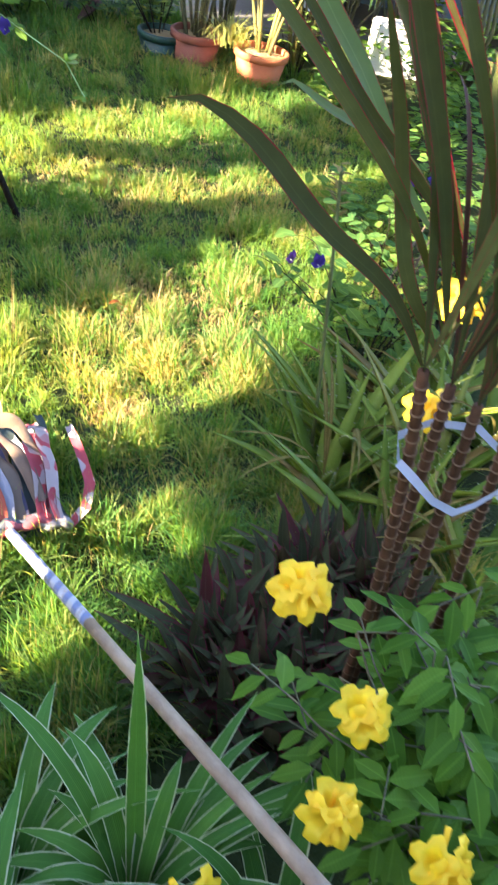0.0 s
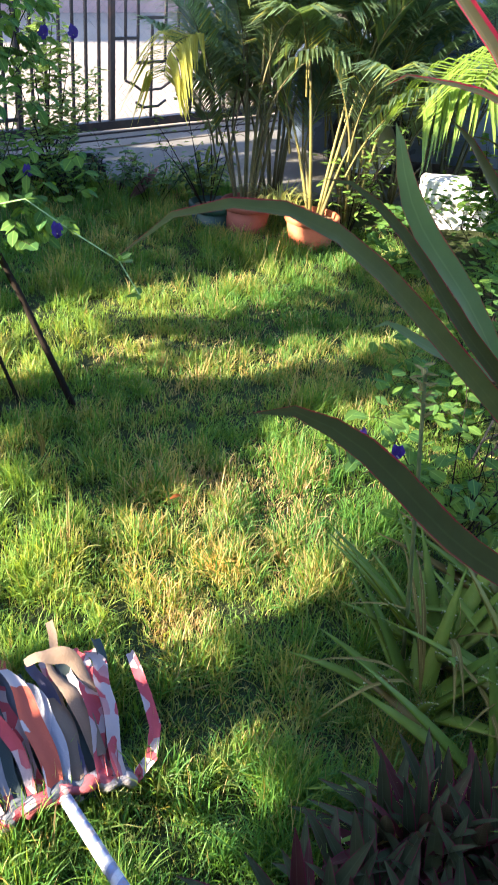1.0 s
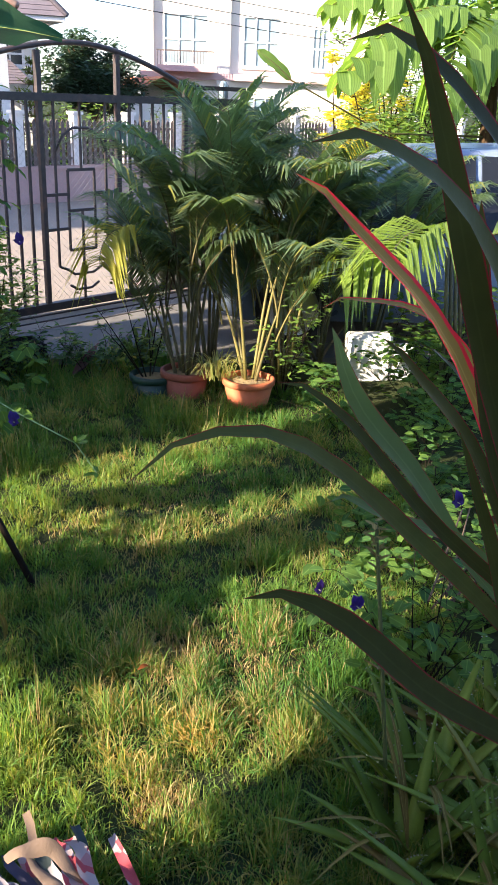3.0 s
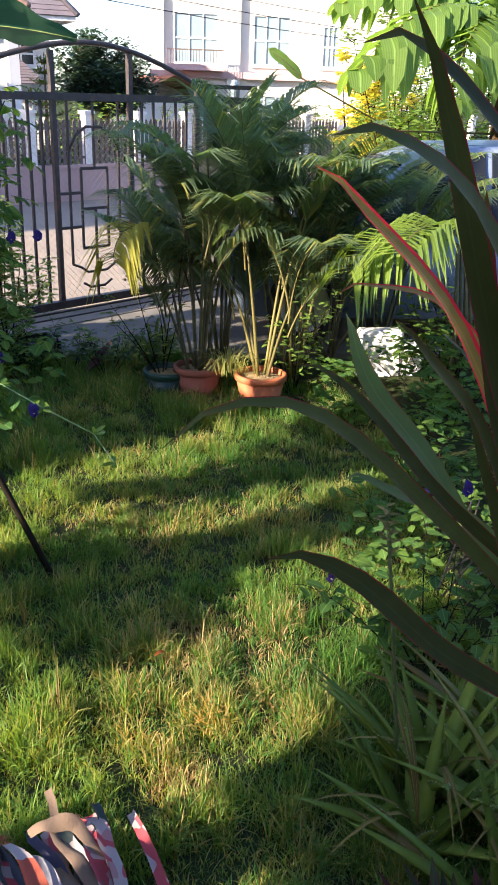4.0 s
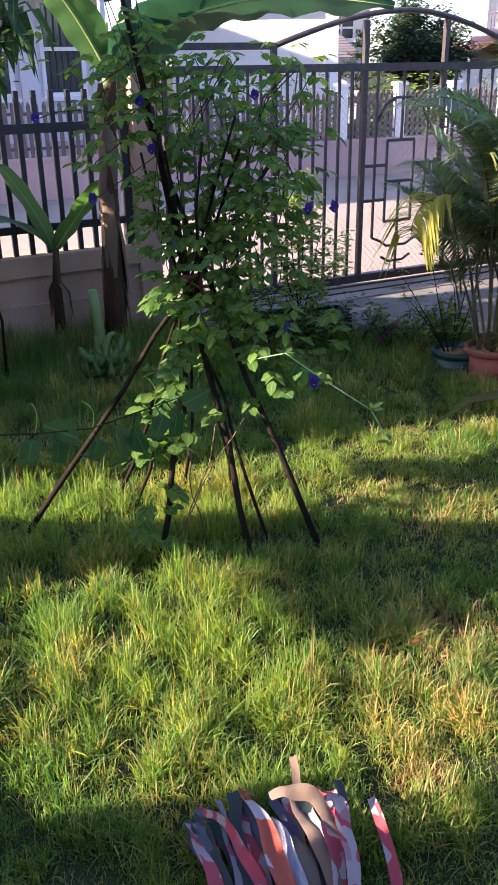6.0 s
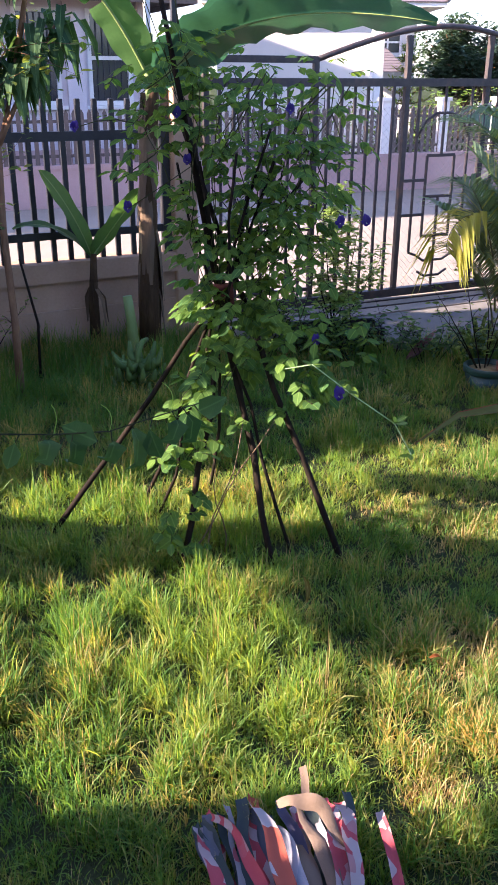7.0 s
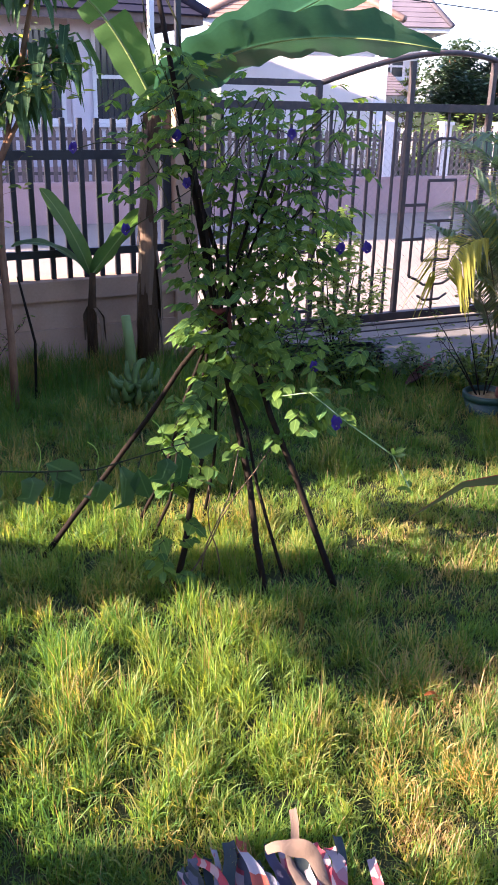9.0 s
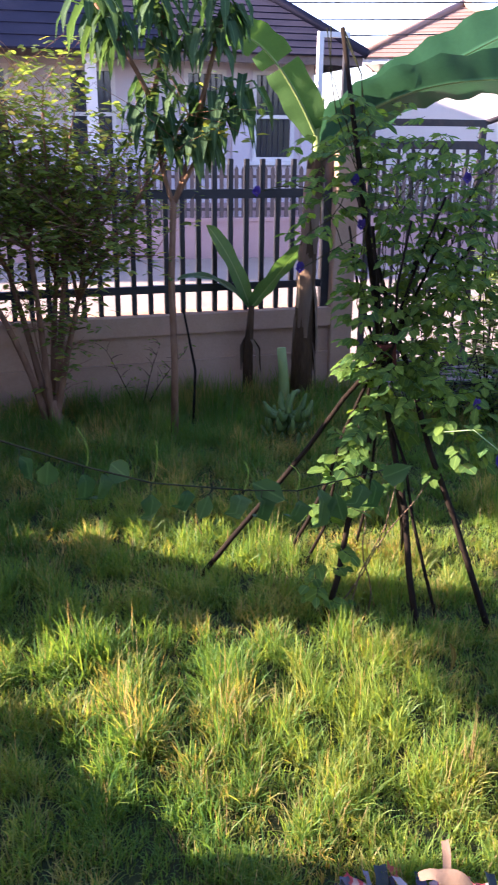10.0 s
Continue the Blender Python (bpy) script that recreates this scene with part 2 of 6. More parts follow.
# banana_torn, banana_sunny, palm_sunny: leaf copies with sunlight put into the colour
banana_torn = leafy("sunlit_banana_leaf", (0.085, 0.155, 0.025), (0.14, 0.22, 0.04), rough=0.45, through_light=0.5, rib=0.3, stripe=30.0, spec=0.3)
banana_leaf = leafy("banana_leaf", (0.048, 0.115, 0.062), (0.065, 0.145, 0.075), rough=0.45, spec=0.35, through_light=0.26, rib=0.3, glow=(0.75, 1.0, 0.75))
banana_sunny = leafy("sunny_banana_leaf", (0.055, 0.12, 0.035), (0.09, 0.17, 0.045), spec=0.25, rough=0.5, through_light=0.42, rib=0.2)
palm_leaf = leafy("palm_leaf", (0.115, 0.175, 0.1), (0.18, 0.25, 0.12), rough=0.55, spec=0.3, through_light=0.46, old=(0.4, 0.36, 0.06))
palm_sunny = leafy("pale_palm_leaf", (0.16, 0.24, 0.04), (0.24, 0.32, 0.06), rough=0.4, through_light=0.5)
palm_yellow = leafy("yellowed_palm_leaf", (0.45, 0.4, 0.06), (0.38, 0.36, 0.06), rough=0.5, through_light=0.4)
palm_stem = surface("palm_stem", (0.07, 0.07, 0.03), (0.15, 0.13, 0.055), 20.0, 0.6, 0.3, stain=(0.22, 0.16, 0.09), stretch=(1, 1, 0.3))
shoot_leaf = leafy("heart_leaf", (0.035, 0.085, 0.028), (0.075, 0.135, 0.04), rough=0.6, spec=0.15, through_light=0.35, rib=0.12)
vine_leaf = leafy("vine_leaf", (0.06, 0.138, 0.042), (0.135, 0.225, 0.036), rough=0.65, spec=0.08, through_light=0.5, glow=(1.15, 1.0, 0.3), rib=0.15)
bush_leaf = leafy("bush_leaf", (0.085, 0.135, 0.032), (0.19, 0.25, 0.045), rough=0.55, spec=0.25, through_light=0.55, old=(0.3, 0.26, 0.04))
mango_leaf = leafy("long_drooping_leaf", (0.036, 0.08, 0.036), (0.07, 0.128, 0.048), rough=0.7, through_light=0.35, spec=0.1)
trumpet_leaf = leafy("trumpet_leaf", (0.05, 0.125, 0.01), (0.11, 0.22, 0.02), spec=0.12, rough=0.48, through_light=0.35, rib=0.08)
yellow_petal = leafy("yellow_petal", (0.85, 0.62, 0.01), (0.9, 0.7, 0.02), rough=0.6, through_light=0.35, rib=0.0, glow=(1, 0.85, 0.3))
blue_petal = leafy("blue_petal", (0.035, 0.014, 0.13), (0.06, 0.022, 0.18), rough=0.6, through_light=0.35, rib=0.1, glow=(0.6, 0.5, 1))
spider_leaf = leafy("variegated_leaf", (0.028, 0.095, 0.013), (0.075, 0.18, 0.024), margin=(0.4, 0.43, 0.26), edge=0.87, spec=0.08, rough=0.5, through_light=0.25, rib=0.05, stripe=40.0)
boat_leaf = leafy("purple_green_leaf", (0.032, 0.042, 0.018), (0.075, 0.088, 0.036), margin=(0.1, 0.014, 0.03), edge=0.88, rough=0.6, spec=0.05, through_light=0.15, rib=0.05, glow=(1.0, 0.3, 0.5), old=(0.075, 0.016, 0.02))
cordy_leaf = leafy("red_edged_leaf", (0.03, 0.036, 0.012), (0.1, 0.118, 0.03), margin=(0.2, 0.014, 0.025), edge=0.92, old=(0.07, 0.02, 0.02), rough=0.55, through_light=0.2, rib=0.02, glow=(1.0, 0.75, 0.3), spec=0.05)
cordy_pale = leafy("pale_strap_leaf", (0.1, 0.145, 0.06), (0.14, 0.19, 0.075), margin=(0.2, 0.05, 0.04), edge=0.94, rough=0.5, through_light=0.35, rib=0.05, spec=0.1)
cordy_pink = leafy("pink_leaf", (0.27, 0.2, 0.05), (0.3, 0.23, 0.06), margin=(0.6, 0.025, 0.05), edge=0.68, rough=0.5, spec=0.15, through_light=0.5, rib=0.1, glow=(1.0, 0.75, 0.45))
aloe_leaf = leafy("aloe_leaf", (0.1, 0.16, 0.016), (0.21, 0.27, 0.034), rough=0.45, spec=0.14, through_light=0.18, rib=0.0, old=(0.2, 0.11, 0.035))
tooth_mat = plain("leaf_tooth", (0.5, 0.5, 0.32), 0.6)
tree_leaf = leafy("dark_tree_leaf", (0.03, 0.06, 0.035), (0.06, 0.1, 0.05), rough=0.5, through_light=0.25)
yellow_leaf = leafy("yellow_tree_leaf", (0.45, 0.42, 0.03), (0.62, 0.52, 0.03), rough=0.5, through_light=0.5)
rose_leaf = leafy("rose_leaf", (0.17, 0.25, 0.06), (0.28, 0.36, 0.1), rough=0.6, spec=0.2, through_light=0.45)
garden_leaf = leafy("sunlit_leaf", (0.1, 0.18, 0.03), (0.2, 0.3, 0.05), rough=0.5, through_light=0.45)
rag_red = cloth("red_print_rag", (0.4, 0.075, 0.085), (0.36, 0.3, 0.28), 34.0)
rag_grey = cloth("grey_blue_rag", (0.11, 0.115, 0.13))
rag_green = cloth("dark_green_rag", (0.055, 0.07, 0.065))
rag_beige = cloth("beige_rag", (0.19, 0.135, 0.095))
rag_orange = cloth("orange_print_rag", (0.42, 0.1, 0.06), (0.42, 0.38, 0.36), 16.0)
rag_pale = cloth("pale_grey_rag", (0.3, 0.3, 0.34), (0.36, 0.34, 0.36), 18.0)
rag_violet = cloth("violet_grey_rag", (0.07, 0.065, 0.1))
rag_white = cloth("white_print_rag", (0.3, 0.27, 0.27), (0.34, 0.07, 0.075), 24.0)


# ---- building tools ----
class Build:
    """Vertices, faces and UVs of one mesh."""

    def __init__(self):
        self.v, self.f, self.uv, self.smooth = [], [], [], True

    def add(self, verts, faces, uvs=None):
        k = len(self.v)
        self.v += [tuple(p) for p in verts]
        self.f += [tuple(i + k for i in q) for q in faces]
        self.uv += list(uvs) if uvs else [(0.5, 0.5)] * len(verts)

    def box(self, x0, y0, z0, x1, y1, z1, c=0.0):
        """A box with its long edges chamfered by c."""
        if c <= 0:
            v = [(x, y, z) for x in (x0, x1) for y in (y0, y1) for z in (z0, z1)]
            self.add(v, [(0, 1, 3, 2), (4, 6, 7, 5), (0, 4, 5, 1), (2, 3, 7, 6), (0, 2, 6, 4), (1, 5, 7, 3)])
        else:
            rings = []
            for z, k in ((z0, c), (z0 + c, 0), (z1 - c, 0), (z1, c)):
                rings.append([(x0 + k + c * (1 - (k > 0)), y0 + k, z), (x1 - k - c * (1 - (k > 0)), y0 + k, z), (x1 - k, y0 + k + c * (1 - (k > 0)), z), (x1 - k, y1 - k - c * (1 - (k > 0)), z),
                              (x1 - k - c * (1 - (k > 0)), y1 - k, z), (x0 + k + c * (1 - (k > 0)), y1 - k, z), (x0 + k, y1 - k - c * (1 - (k > 0)), z), (x0 + k, y0 + k + c * (1 - (k > 0)), z)])
            self.rings(rings, True)
        return self

    def rings(self, rings, caps=False):
        k, m = len(rings), len(rings[0])
        v = [p for r in rings for p in r]
        f = [(i * m + j, i * m + (j + 1) % m, (i + 1) * m + (j + 1) % m, (i + 1) * m + j) for i in range(k - 1) for j in range(m)]
        if caps:
            f += [tuple(reversed(range(m))), tuple(range((k - 1) * m, k * m))]
        self.add(v, f)
        return self

    def tube(self, path, radii, n=6, caps=True):
        path = [Vector(p) for p in path]
        if not isinstance(radii, (list, tuple)):
            radii = [radii] * len(path)
        ref, rings = None, []
        for i, p in enumerate(path):
            d = (path[min(i + 1, len(path) - 1)] - path[max(i - 1, 0)]).normalized()
            if ref is None:
                ref = d.orthogonal().normalized()
            ref = (ref - d * ref.dot(d)).normalized()
            s = d.cross(ref)
            rings.append([p + (ref * math.cos(a) + s * math.sin(a)) * radii[i] for a in (math.tau * j / n for j in range(n))])
        return self.rings(rings, caps)

    def lathe(self, profile, n=20, at=(0, 0, 0)):
        return self.rings([[(at[0] + r * math.cos(math.tau * j / n), at[1] + r * math.sin(math.tau * j / n), at[2] + z) for j in range(n)] for r, z in profile])

    def blade(self, path, widths, up=(0, 0, 1), fold=0.2, roll=0.0):
        """A long leaf along path, with a crease down its middle."""
        path = [Vector(p) for p in path]
        k, v, uv = len(path), [], []
        for i, p in enumerate(path):
            d = (path[min(i + 1, k - 1)] - path[max(i - 1, 0)]).normalized()
            s = d.cross(Vector(up))
            s = s.normalized() if s.length > 1e-4 else Vector((1, 0, 0))
            nrm = s.cross(d)
            a = roll * (i / (k - 1)) if not callable(roll) else roll(i / (k - 1))
            s, nrm = s * math.cos(a) + nrm * math.sin(a), nrm * math.cos(a) - s * math.sin(a)
            w = widths[i] / 2
            v += [p - s * w + nrm * w * fold, p, p + s * w + nrm * w * fold]
            uv += [(0, i / (k - 1)), (0.5, i / (k - 1)), (1, i / (k - 1))]
        f = []
        for i in range(k - 1):
            a = 3 * i
            f += [(a, a + 1, a + 4, a + 3), (a + 1, a + 2, a + 5, a + 4)]
        self.add(v, f, uv)

    def leaf(self, p, d, nrm, length, width, fold=0.15, bend=0.0):
        """A small oval leaf from p along d."""
        p, d = Vector(p), Vector(d).normalized()
        s = d.cross(Vector(nrm))
        s = s.normalized() if s.length > 1e-4 else d.orthogonal().normalized()
        n = s.cross(d)
        w = width / 2
        at = lambda t, u: p + d * (length * t) + s * (w * u) + n * (abs(u) * w * fold - bend * length * t * t)
        self.add([at(0, 0), at(0.3, -0.9), at(0.3, 0), at(0.3, 0.9), at(0.68, -0.8), at(0.68, 0), at(0.68, 0.8), at(1, 0)],
                 [(0, 3, 2), (0, 2, 1), (1, 2, 5, 4), (2, 3, 6, 5), (4, 5, 7), (5, 6, 7)],
                 [(0.5, 0), (0, 0.3), (0.5, 0.3), (1, 0.3), (0, 0.68), (0.5, 0.68), (1, 0.68), (0.5, 1)])

    def mesh(self, name, mat):
        me = bpy.data.meshes.new(name)
        me.from_pydata(self.v, [], self.f)
        layer = me.uv_layers.new(name="UVMap")
        idx = np.empty(len(me.loops), np.int32)
        me.loops.foreach_get("vertex_index", idx)
        layer.data.foreach_set("uv", np.array(self.uv, np.float32)[idx].ravel())
        if self.smooth:
            me.polygons.foreach_set("use_smooth", np.ones(len(me.polygons), bool))
        me.materials.append(mat)
        return me


def part(name, b, mat, parent=None, label="", at=None):
    """One mesh object, under a thing or a part where one is given."""
    ob = new(name, b if isinstance(b, bpy.types.Mesh) else b.mesh(name, mat))
    if parent:
        ob.parent = parent
    if at is not None:
        ob.matrix_basis = at if isinstance(at, Matrix) else Matrix.Translation(at)
    return tagged(ob, label)


def thing(name, label, category, at=(0, 0, 0), group="", turn=0.0, kind=""):
    ob = new(name)
    ob.empty_display_size = 0.1
    ob.matrix_basis = pose(*at, 0, 0, turn)
    return tagged(ob, label, category, group, kind)


def solid(name, b, mat, label, category="", group="", kind="", at=(0, 0, 0), turn=0.0):
    """A thing or a piece of the setting of one mesh."""
    b_mesh = b.mesh(name, mat)
    ob = new(name, b_mesh)
    ob.matrix_basis = pose(*at, 0, 0, turn)
    return tagged(ob, label, category, group, kind)


def flat(b):
    b.smooth = False
    return b


def boxes(*list_of):
    b = flat(Build())
    for q in list_of:
        b.box(*q)
    return b


def curve3(a, m, c, k):
    """k points on a bow from a by m to c."""
    a, m, c = Vector(a), Vector(m), Vector(c)
    return [a * (1 - t) ** 2 + m * 2 * t * (1 - t) + c * t * t for t in (i / (k - 1) for i in range(k))]


def rnd(a, b):
    return random.uniform(a, b)


def lance(k, w, peak=0.35, base=0.25):
    """Widths of a long leaf: narrow at the root, widest at peak, pointed."""
    out = []
    for i in range(k):
        t = i / (k - 1)
        out.append(w * (base + (1 - base) * math.sin(math.pi / 2 * min(1, t / peak))) if t < peak else w * max(0.02, math.cos(math.pi / 2 * ((t - peak) / (1 - peak)) ** 1.3)))
    return out


def smooth(a, b, x):
    t = min(1, max(0, (x - a) / (b - a)))
    return t * t * (3 - 2 * t)


def ground_z(x, y):
    """The lawn sinks a little towards the street wall."""
    return -0.03 - 0.07 * smooth(4.3, 5.6, y - 0.2 * x) * (1 - smooth(1.0, 1.9, x)) + 0.012 * noise.noise((x * 1.7, y * 1.7, 0))


# ---- ground, road, drive ----
def ground_sheet():
    xs = np.concatenate([[-1500, -400, -120, -50, -25, -12], np.arange(-8, 8.01, 0.25), [12, 25, 50, 120, 400, 1500]])
    ys = np.concatenate([[-1500, -300, -80, -30, -12], np.arange(-4, 8.01, 0.25), [10, 14, 20, 40, 100, 400, 1500]])
    b = Build()
    v = [(x, y, ground_z(x, y) if abs(x) < 9 and -5 < y < 9 else -0.05) for y in ys for x in xs]
    n = len(xs)
    f = [(j * n + i, j * n + i + 1, (j + 1) * n + i + 1, (j + 1) * n + i) for j in range(len(ys) - 1) for i in range(n - 1)]
    b.add(v, f)
    return b


WALL_AT, WALL_TURN = (0.56, 6.35, 0.0), 18.3          # near street wall: its pillar and its line
FAR_AT, FAR_TURN = (0.0, 12.65, 0.0), 14.0            # far street wall

solid("ground", ground_sheet(), soil, "dark garden soil under the lawn", kind="structure")


def slab(points, z0, z1):
    b = flat(Build())
    k = len(points)
    b.add([(x, y, z0) for x, y in points] + [(x, y, z1) for x, y in points],
          [tuple(range(k, 2 * k))] + [(i, (i + 1) % k, k + (i + 1) % k, k + i) for i in range(k)])
    return b


solid("road", slab([(-25, -1.9), (0.6, 6.6), (0.72, 6.5), (9, 8.72), (25, 13.0), (25, 18.8), (-25, 6.35)], -0.06, 0.0), road_mat, "sunlit sandy concrete village street", kind="structure")
# drive's shade put into a darker concrete, the sunlit strip into the paler sill
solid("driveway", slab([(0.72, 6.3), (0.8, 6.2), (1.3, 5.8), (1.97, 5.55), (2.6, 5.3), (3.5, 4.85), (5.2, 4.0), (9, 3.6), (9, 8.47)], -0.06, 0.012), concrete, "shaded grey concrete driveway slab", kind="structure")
GATE_AT, GATE_TURN = (0.84, 6.33, 0.0), 15.0
solid("gate_sill", boxes((-0.06, -0.36, -0.02, 8.2, 0.3, 0.02)), road_mat, "pale concrete sill under the sliding gate", kind="structure", at=GATE_AT, turn=GATE_TURN)
for y in (-0.05, -0.2):
    solid("gate_track", boxes((0.0, y, 0.02, 6.5, y + 0.012, 0.03)), grey_iron, "rusty steel gate rail in the sill", kind="structure", at=GATE_AT, turn=GATE_TURN)

# ---- near street wall with railing ----
wall = boxes((-7.5, 0.02, -0.25, 0.0, 0.16, 0.38), (-7.5, 0.0, -0.25, 0.0, 0.02, 0.17), (-7.5, -0.02, 0.38, 0.0, 0.18, 0.51), (-2.75, -0.012, 0.172, -2.58, 0.019, 0.378))
wall.box(-7.5, -0.006, 0.17, 0.0, 0.019, 0.185)
wall_near = solid("wall_near", wall, render_wall, "low beige rendered street wall with plinth and coping", kind="structure", at=WALL_AT, turn=WALL_TURN)
pil = flat(Build()).box(0.0, -0.03, -0.2, 0.17, 0.17, 1.68, 0.008)
pil.box(-0.02, -0.05, 1.682, 0.19, 0.19, 1.74, 0.01)
solid("pillar", pil, render_wall, "beige rendered gate pillar with a cap", kind="structure", at=WALL_AT, turn=WALL_TURN)
rail = thing("railing", "black square-bar iron railing on the street wall", "railing", WALL_AT, turn=WALL_TURN)
for z0, z1 in ((0.655, 0.705), (1.275, 1.335)):
    part("rail", boxes((-7.4, 0.05, z0, -0.002, 0.09, z1)), black_iron, rail)
bar_mesh = flat(Build()).box(-0.0165, 0.054, 0.511, 0.0165, 0.087, 1.53, 0.003).mesh("bar", black_iron)
for i in range(62):
    part("bar", bar_mesh, None, rail, at=(-0.17 - 0.1135 * i, 0, 0))
part("post", boxes((-0.062, 0.04, 0.511, -0.004, 0.1, 1.6)), black_iron, rail)

# ---- sliding gate ----
gate = thing("sliding_gate", "weathered brown-black iron sliding gate with an arched top", "gate", GATE_AT, turn=GATE_TURN)


def bar_path(name, pts, r, mat=grey_iron, n=5):
    return part(name, Build().tube(pts, r, n), mat, gate)


GATE_END = 3.742
part("top_rail", boxes((-0.02, -0.03, 1.6, GATE_END, 0.03, 1.655)), grey_iron, gate)
part("upper_rail", boxes((3.006, -0.02, 1.72, GATE_END, 0.02, 1.755)), grey_iron, gate)
part("bottom_rail", boxes((-0.02, -0.03, 0.045, GATE_END, 0.03, 0.105)), grey_iron, gate)
part("shoulder_rail", boxes((-0.02, -0.022, 1.75, 0.778, 0.022, 1.795)), grey_iron, gate)
arch = [(0.778 + 2.228 * t, 0, 1.772 + 0.235 * math.sin(math.pi / 2 * min(1, t / 0.52)) - (0.27 * ((t - 0.52) / 0.48) ** 1.7 if t > 0.52 else 0)) for t in (i / 22 for i in range(23))]
bar_path("arch", arch, 0.02, n=8)
for x, z in ((-0.053, 1.77), (0.778, 1.78), (1.542, 1.94), (2.272, 1.95), (3.006, 1.74), (3.715, 1.75)):
    part("post", boxes((x - 0.019, -0.019, 0.105, x + 0.019, 0.019, 1.6), (x - 0.019, -0.019, 1.655, x + 0.019, 0.019, z)), grey_iron, gate)
thin = flat(Build()).box(-0.009, -0.009, 0.105, 0.009, 0.009, 1.6).mesh("bar", grey_iron)
for lo, hi, count in ((-0.053, 0.778, 8), (0.778, 1.542, 7), (2.272, 3.006, 6), (3.006, 3.715, 5)):
    for i in range(1, count):
        part("bar", thin, None, gate, at=(lo + (hi - lo) * i / count, 0, 0))
for z in (0.62, 0.17):
    part("cross_bar", boxes((0.02, -0.012, z - 0.012, 0.756, 0.012, z + 0.012)), grey_iron, gate)
# ornament between the two middle posts
for x, z0, z1 in ((1.663, 0.38, 1.24), (1.773, 0.5, 1.1099999999999999), (1.902, 1.11, 1.6), (1.902, 0.105, 0.8099999999999999), (2.026, 0.5, 1.1099999999999999), (2.145, 0.38, 1.24), (1.663, 1.24, 1.6), (2.145, 1.24, 1.6)):
    part("bar", boxes((x - 0.008, -0.008, z0, x + 0.008, 0.008, z1)), grey_iron, gate)
for x0, x1, z in ((1.565, 1.773, 0.93), (2.026, 2.247, 0.93), (1.773, 2.026, 1.11), (1.773, 2.026, 0.805), (1.565, 1.773, 0.67), (2.026, 2.247, 0.67), (1.773, 2.026, 0.5)):
    part("scroll_bar", boxes((x0, -0.0105, z - 0.011, x1, 0.0105, z + 0.011)), grey_iron, gate)
bar_path("scroll", [(1.663, 0, 1.24), (1.738, 0, 1.36), (1.831, 0, 1.415), (1.972, 0, 1.415), (2.079, 0, 1.36), (2.145, 0, 1.24)], 0.011)
bar_path("scroll", [(1.663, 0, 0.38), (1.738, 0, 0.35), (1.808, 0, 0.305), (1.996, 0, 0.305), (2.079, 0, 0.35), (2.145, 0, 0.38)], 0.011)
bar_path("scroll", [(1.761, 0, 0.22), (1.831, 0, 0.18), (1.972, 0, 0.18), (2.044, 0, 0.22)], 0.011)
net = Build()
net.smooth = False
for i in range(100):
    x = i * 0.055 - 1.45
    for s in (1, -1):
        a, c = ((x, 0.013, 0.11), (x + 1.35, 0.013, 1.46)) if s > 0 else ((x, 0.016, 1.46), (x + 1.35, 0.016, 0.11))
        t0, t1 = max(0, -x / 1.35), min(1, (GATE_END - 0.04 - x) / 1.35)
        if t1 > t0 + 0.02:
            A, C = Vector(a), Vector(c)
            net.tube([A.lerp(C, t0), A.lerp(C, t1)], 0.0011, 3, False)
part("wire_mesh", net, wire_mat, gate, "thin diamond wire mesh")
hoop = thing("gate_guide", "square-tube guide hoop on the gate pillar", "gate guide", (0.5, 6.5, 0.0), turn=18.3)
part("leg", boxes((-0.09, -0.018, 1.3, -0.055, 0.018, 2.3)), white_paint, hoop, "pale weathered leg")
part("leg", boxes((0.1, -0.018, 1.3, 0.135, 0.018, 2.3)), black_iron, hoop)
part("head", boxes((-0.09, -0.018, 2.301, 0.135, 0.018, 2.335)), white_paint, hoop)
lamp = thing("gate_lantern", "caged bulkhead lantern on the far gate post", "lantern", (4.32, 7.45, -0.09))
part("post", boxes((-0.025, -0.025, 0.0, 0.025, 0.025, 1.7)), grey_iron, lamp)
part("base", Build().lathe([(0.001, 1.7), (0.05, 1.7), (0.05, 1.74), (0.035, 1.75)], 12), grey_iron, lamp)
part("globe", Build().lathe([(0.035, 1.75), (0.042, 1.78), (0.042, 1.85), (0.03, 1.89), (0.001, 1.9)], 12), sky_glass, lamp)
for i in range(6):
    a = math.tau * i / 6
    part("cage_wire", Build().tube([(0.048 * math.cos(a), 0.048 * math.sin(a), 1.74), (0.05 * math.cos(a), 0.05 * math.sin(a), 1.86), (0.001, 0.001, 1.92)], 0.003, 4), grey_iron, lamp)

# ---- far side of the street ----
solid("wall_far", boxes((-16, 0.0, -0.1, 22, 0.16, 0.5), (-16, -0.02, 0.5, 22, 0.18, 0.55)), pink_wall, "low pink block street wall in shade", kind="structure", at=FAR_AT, turn=FAR_TURN)
fence = thing("slat_fence", "dark slatted fence with pale pillars on the pink wall", "fence", FAR_AT, turn=FAR_TURN)
for z in (0.66, 1.1):
    part("rail", boxes((-16, 0.06, z - 0.02, 22, 0.09, z + 0.02)), slat_mat, fence)
slat = flat(Build())
slat.add([(-0.028, 0.04, 0.552), (0.028, 0.04, 0.552), (0.028, 0.04, 1.2), (0, 0.04, 1.25), (-0.028, 0.04, 1.2), (-0.028, 0.058, 0.552), (0.028, 0.058, 0.552), (0.028, 0.058, 1.2), (0, 0.058, 1.25), (-0.028, 0.058, 1.2)],
         [(0, 1, 2, 3, 4), (9, 8, 7, 6, 5), (0, 5, 6, 1), (1, 6, 7, 2), (2, 7, 8, 3), (3, 8, 9, 4), (4, 9, 5, 0)])
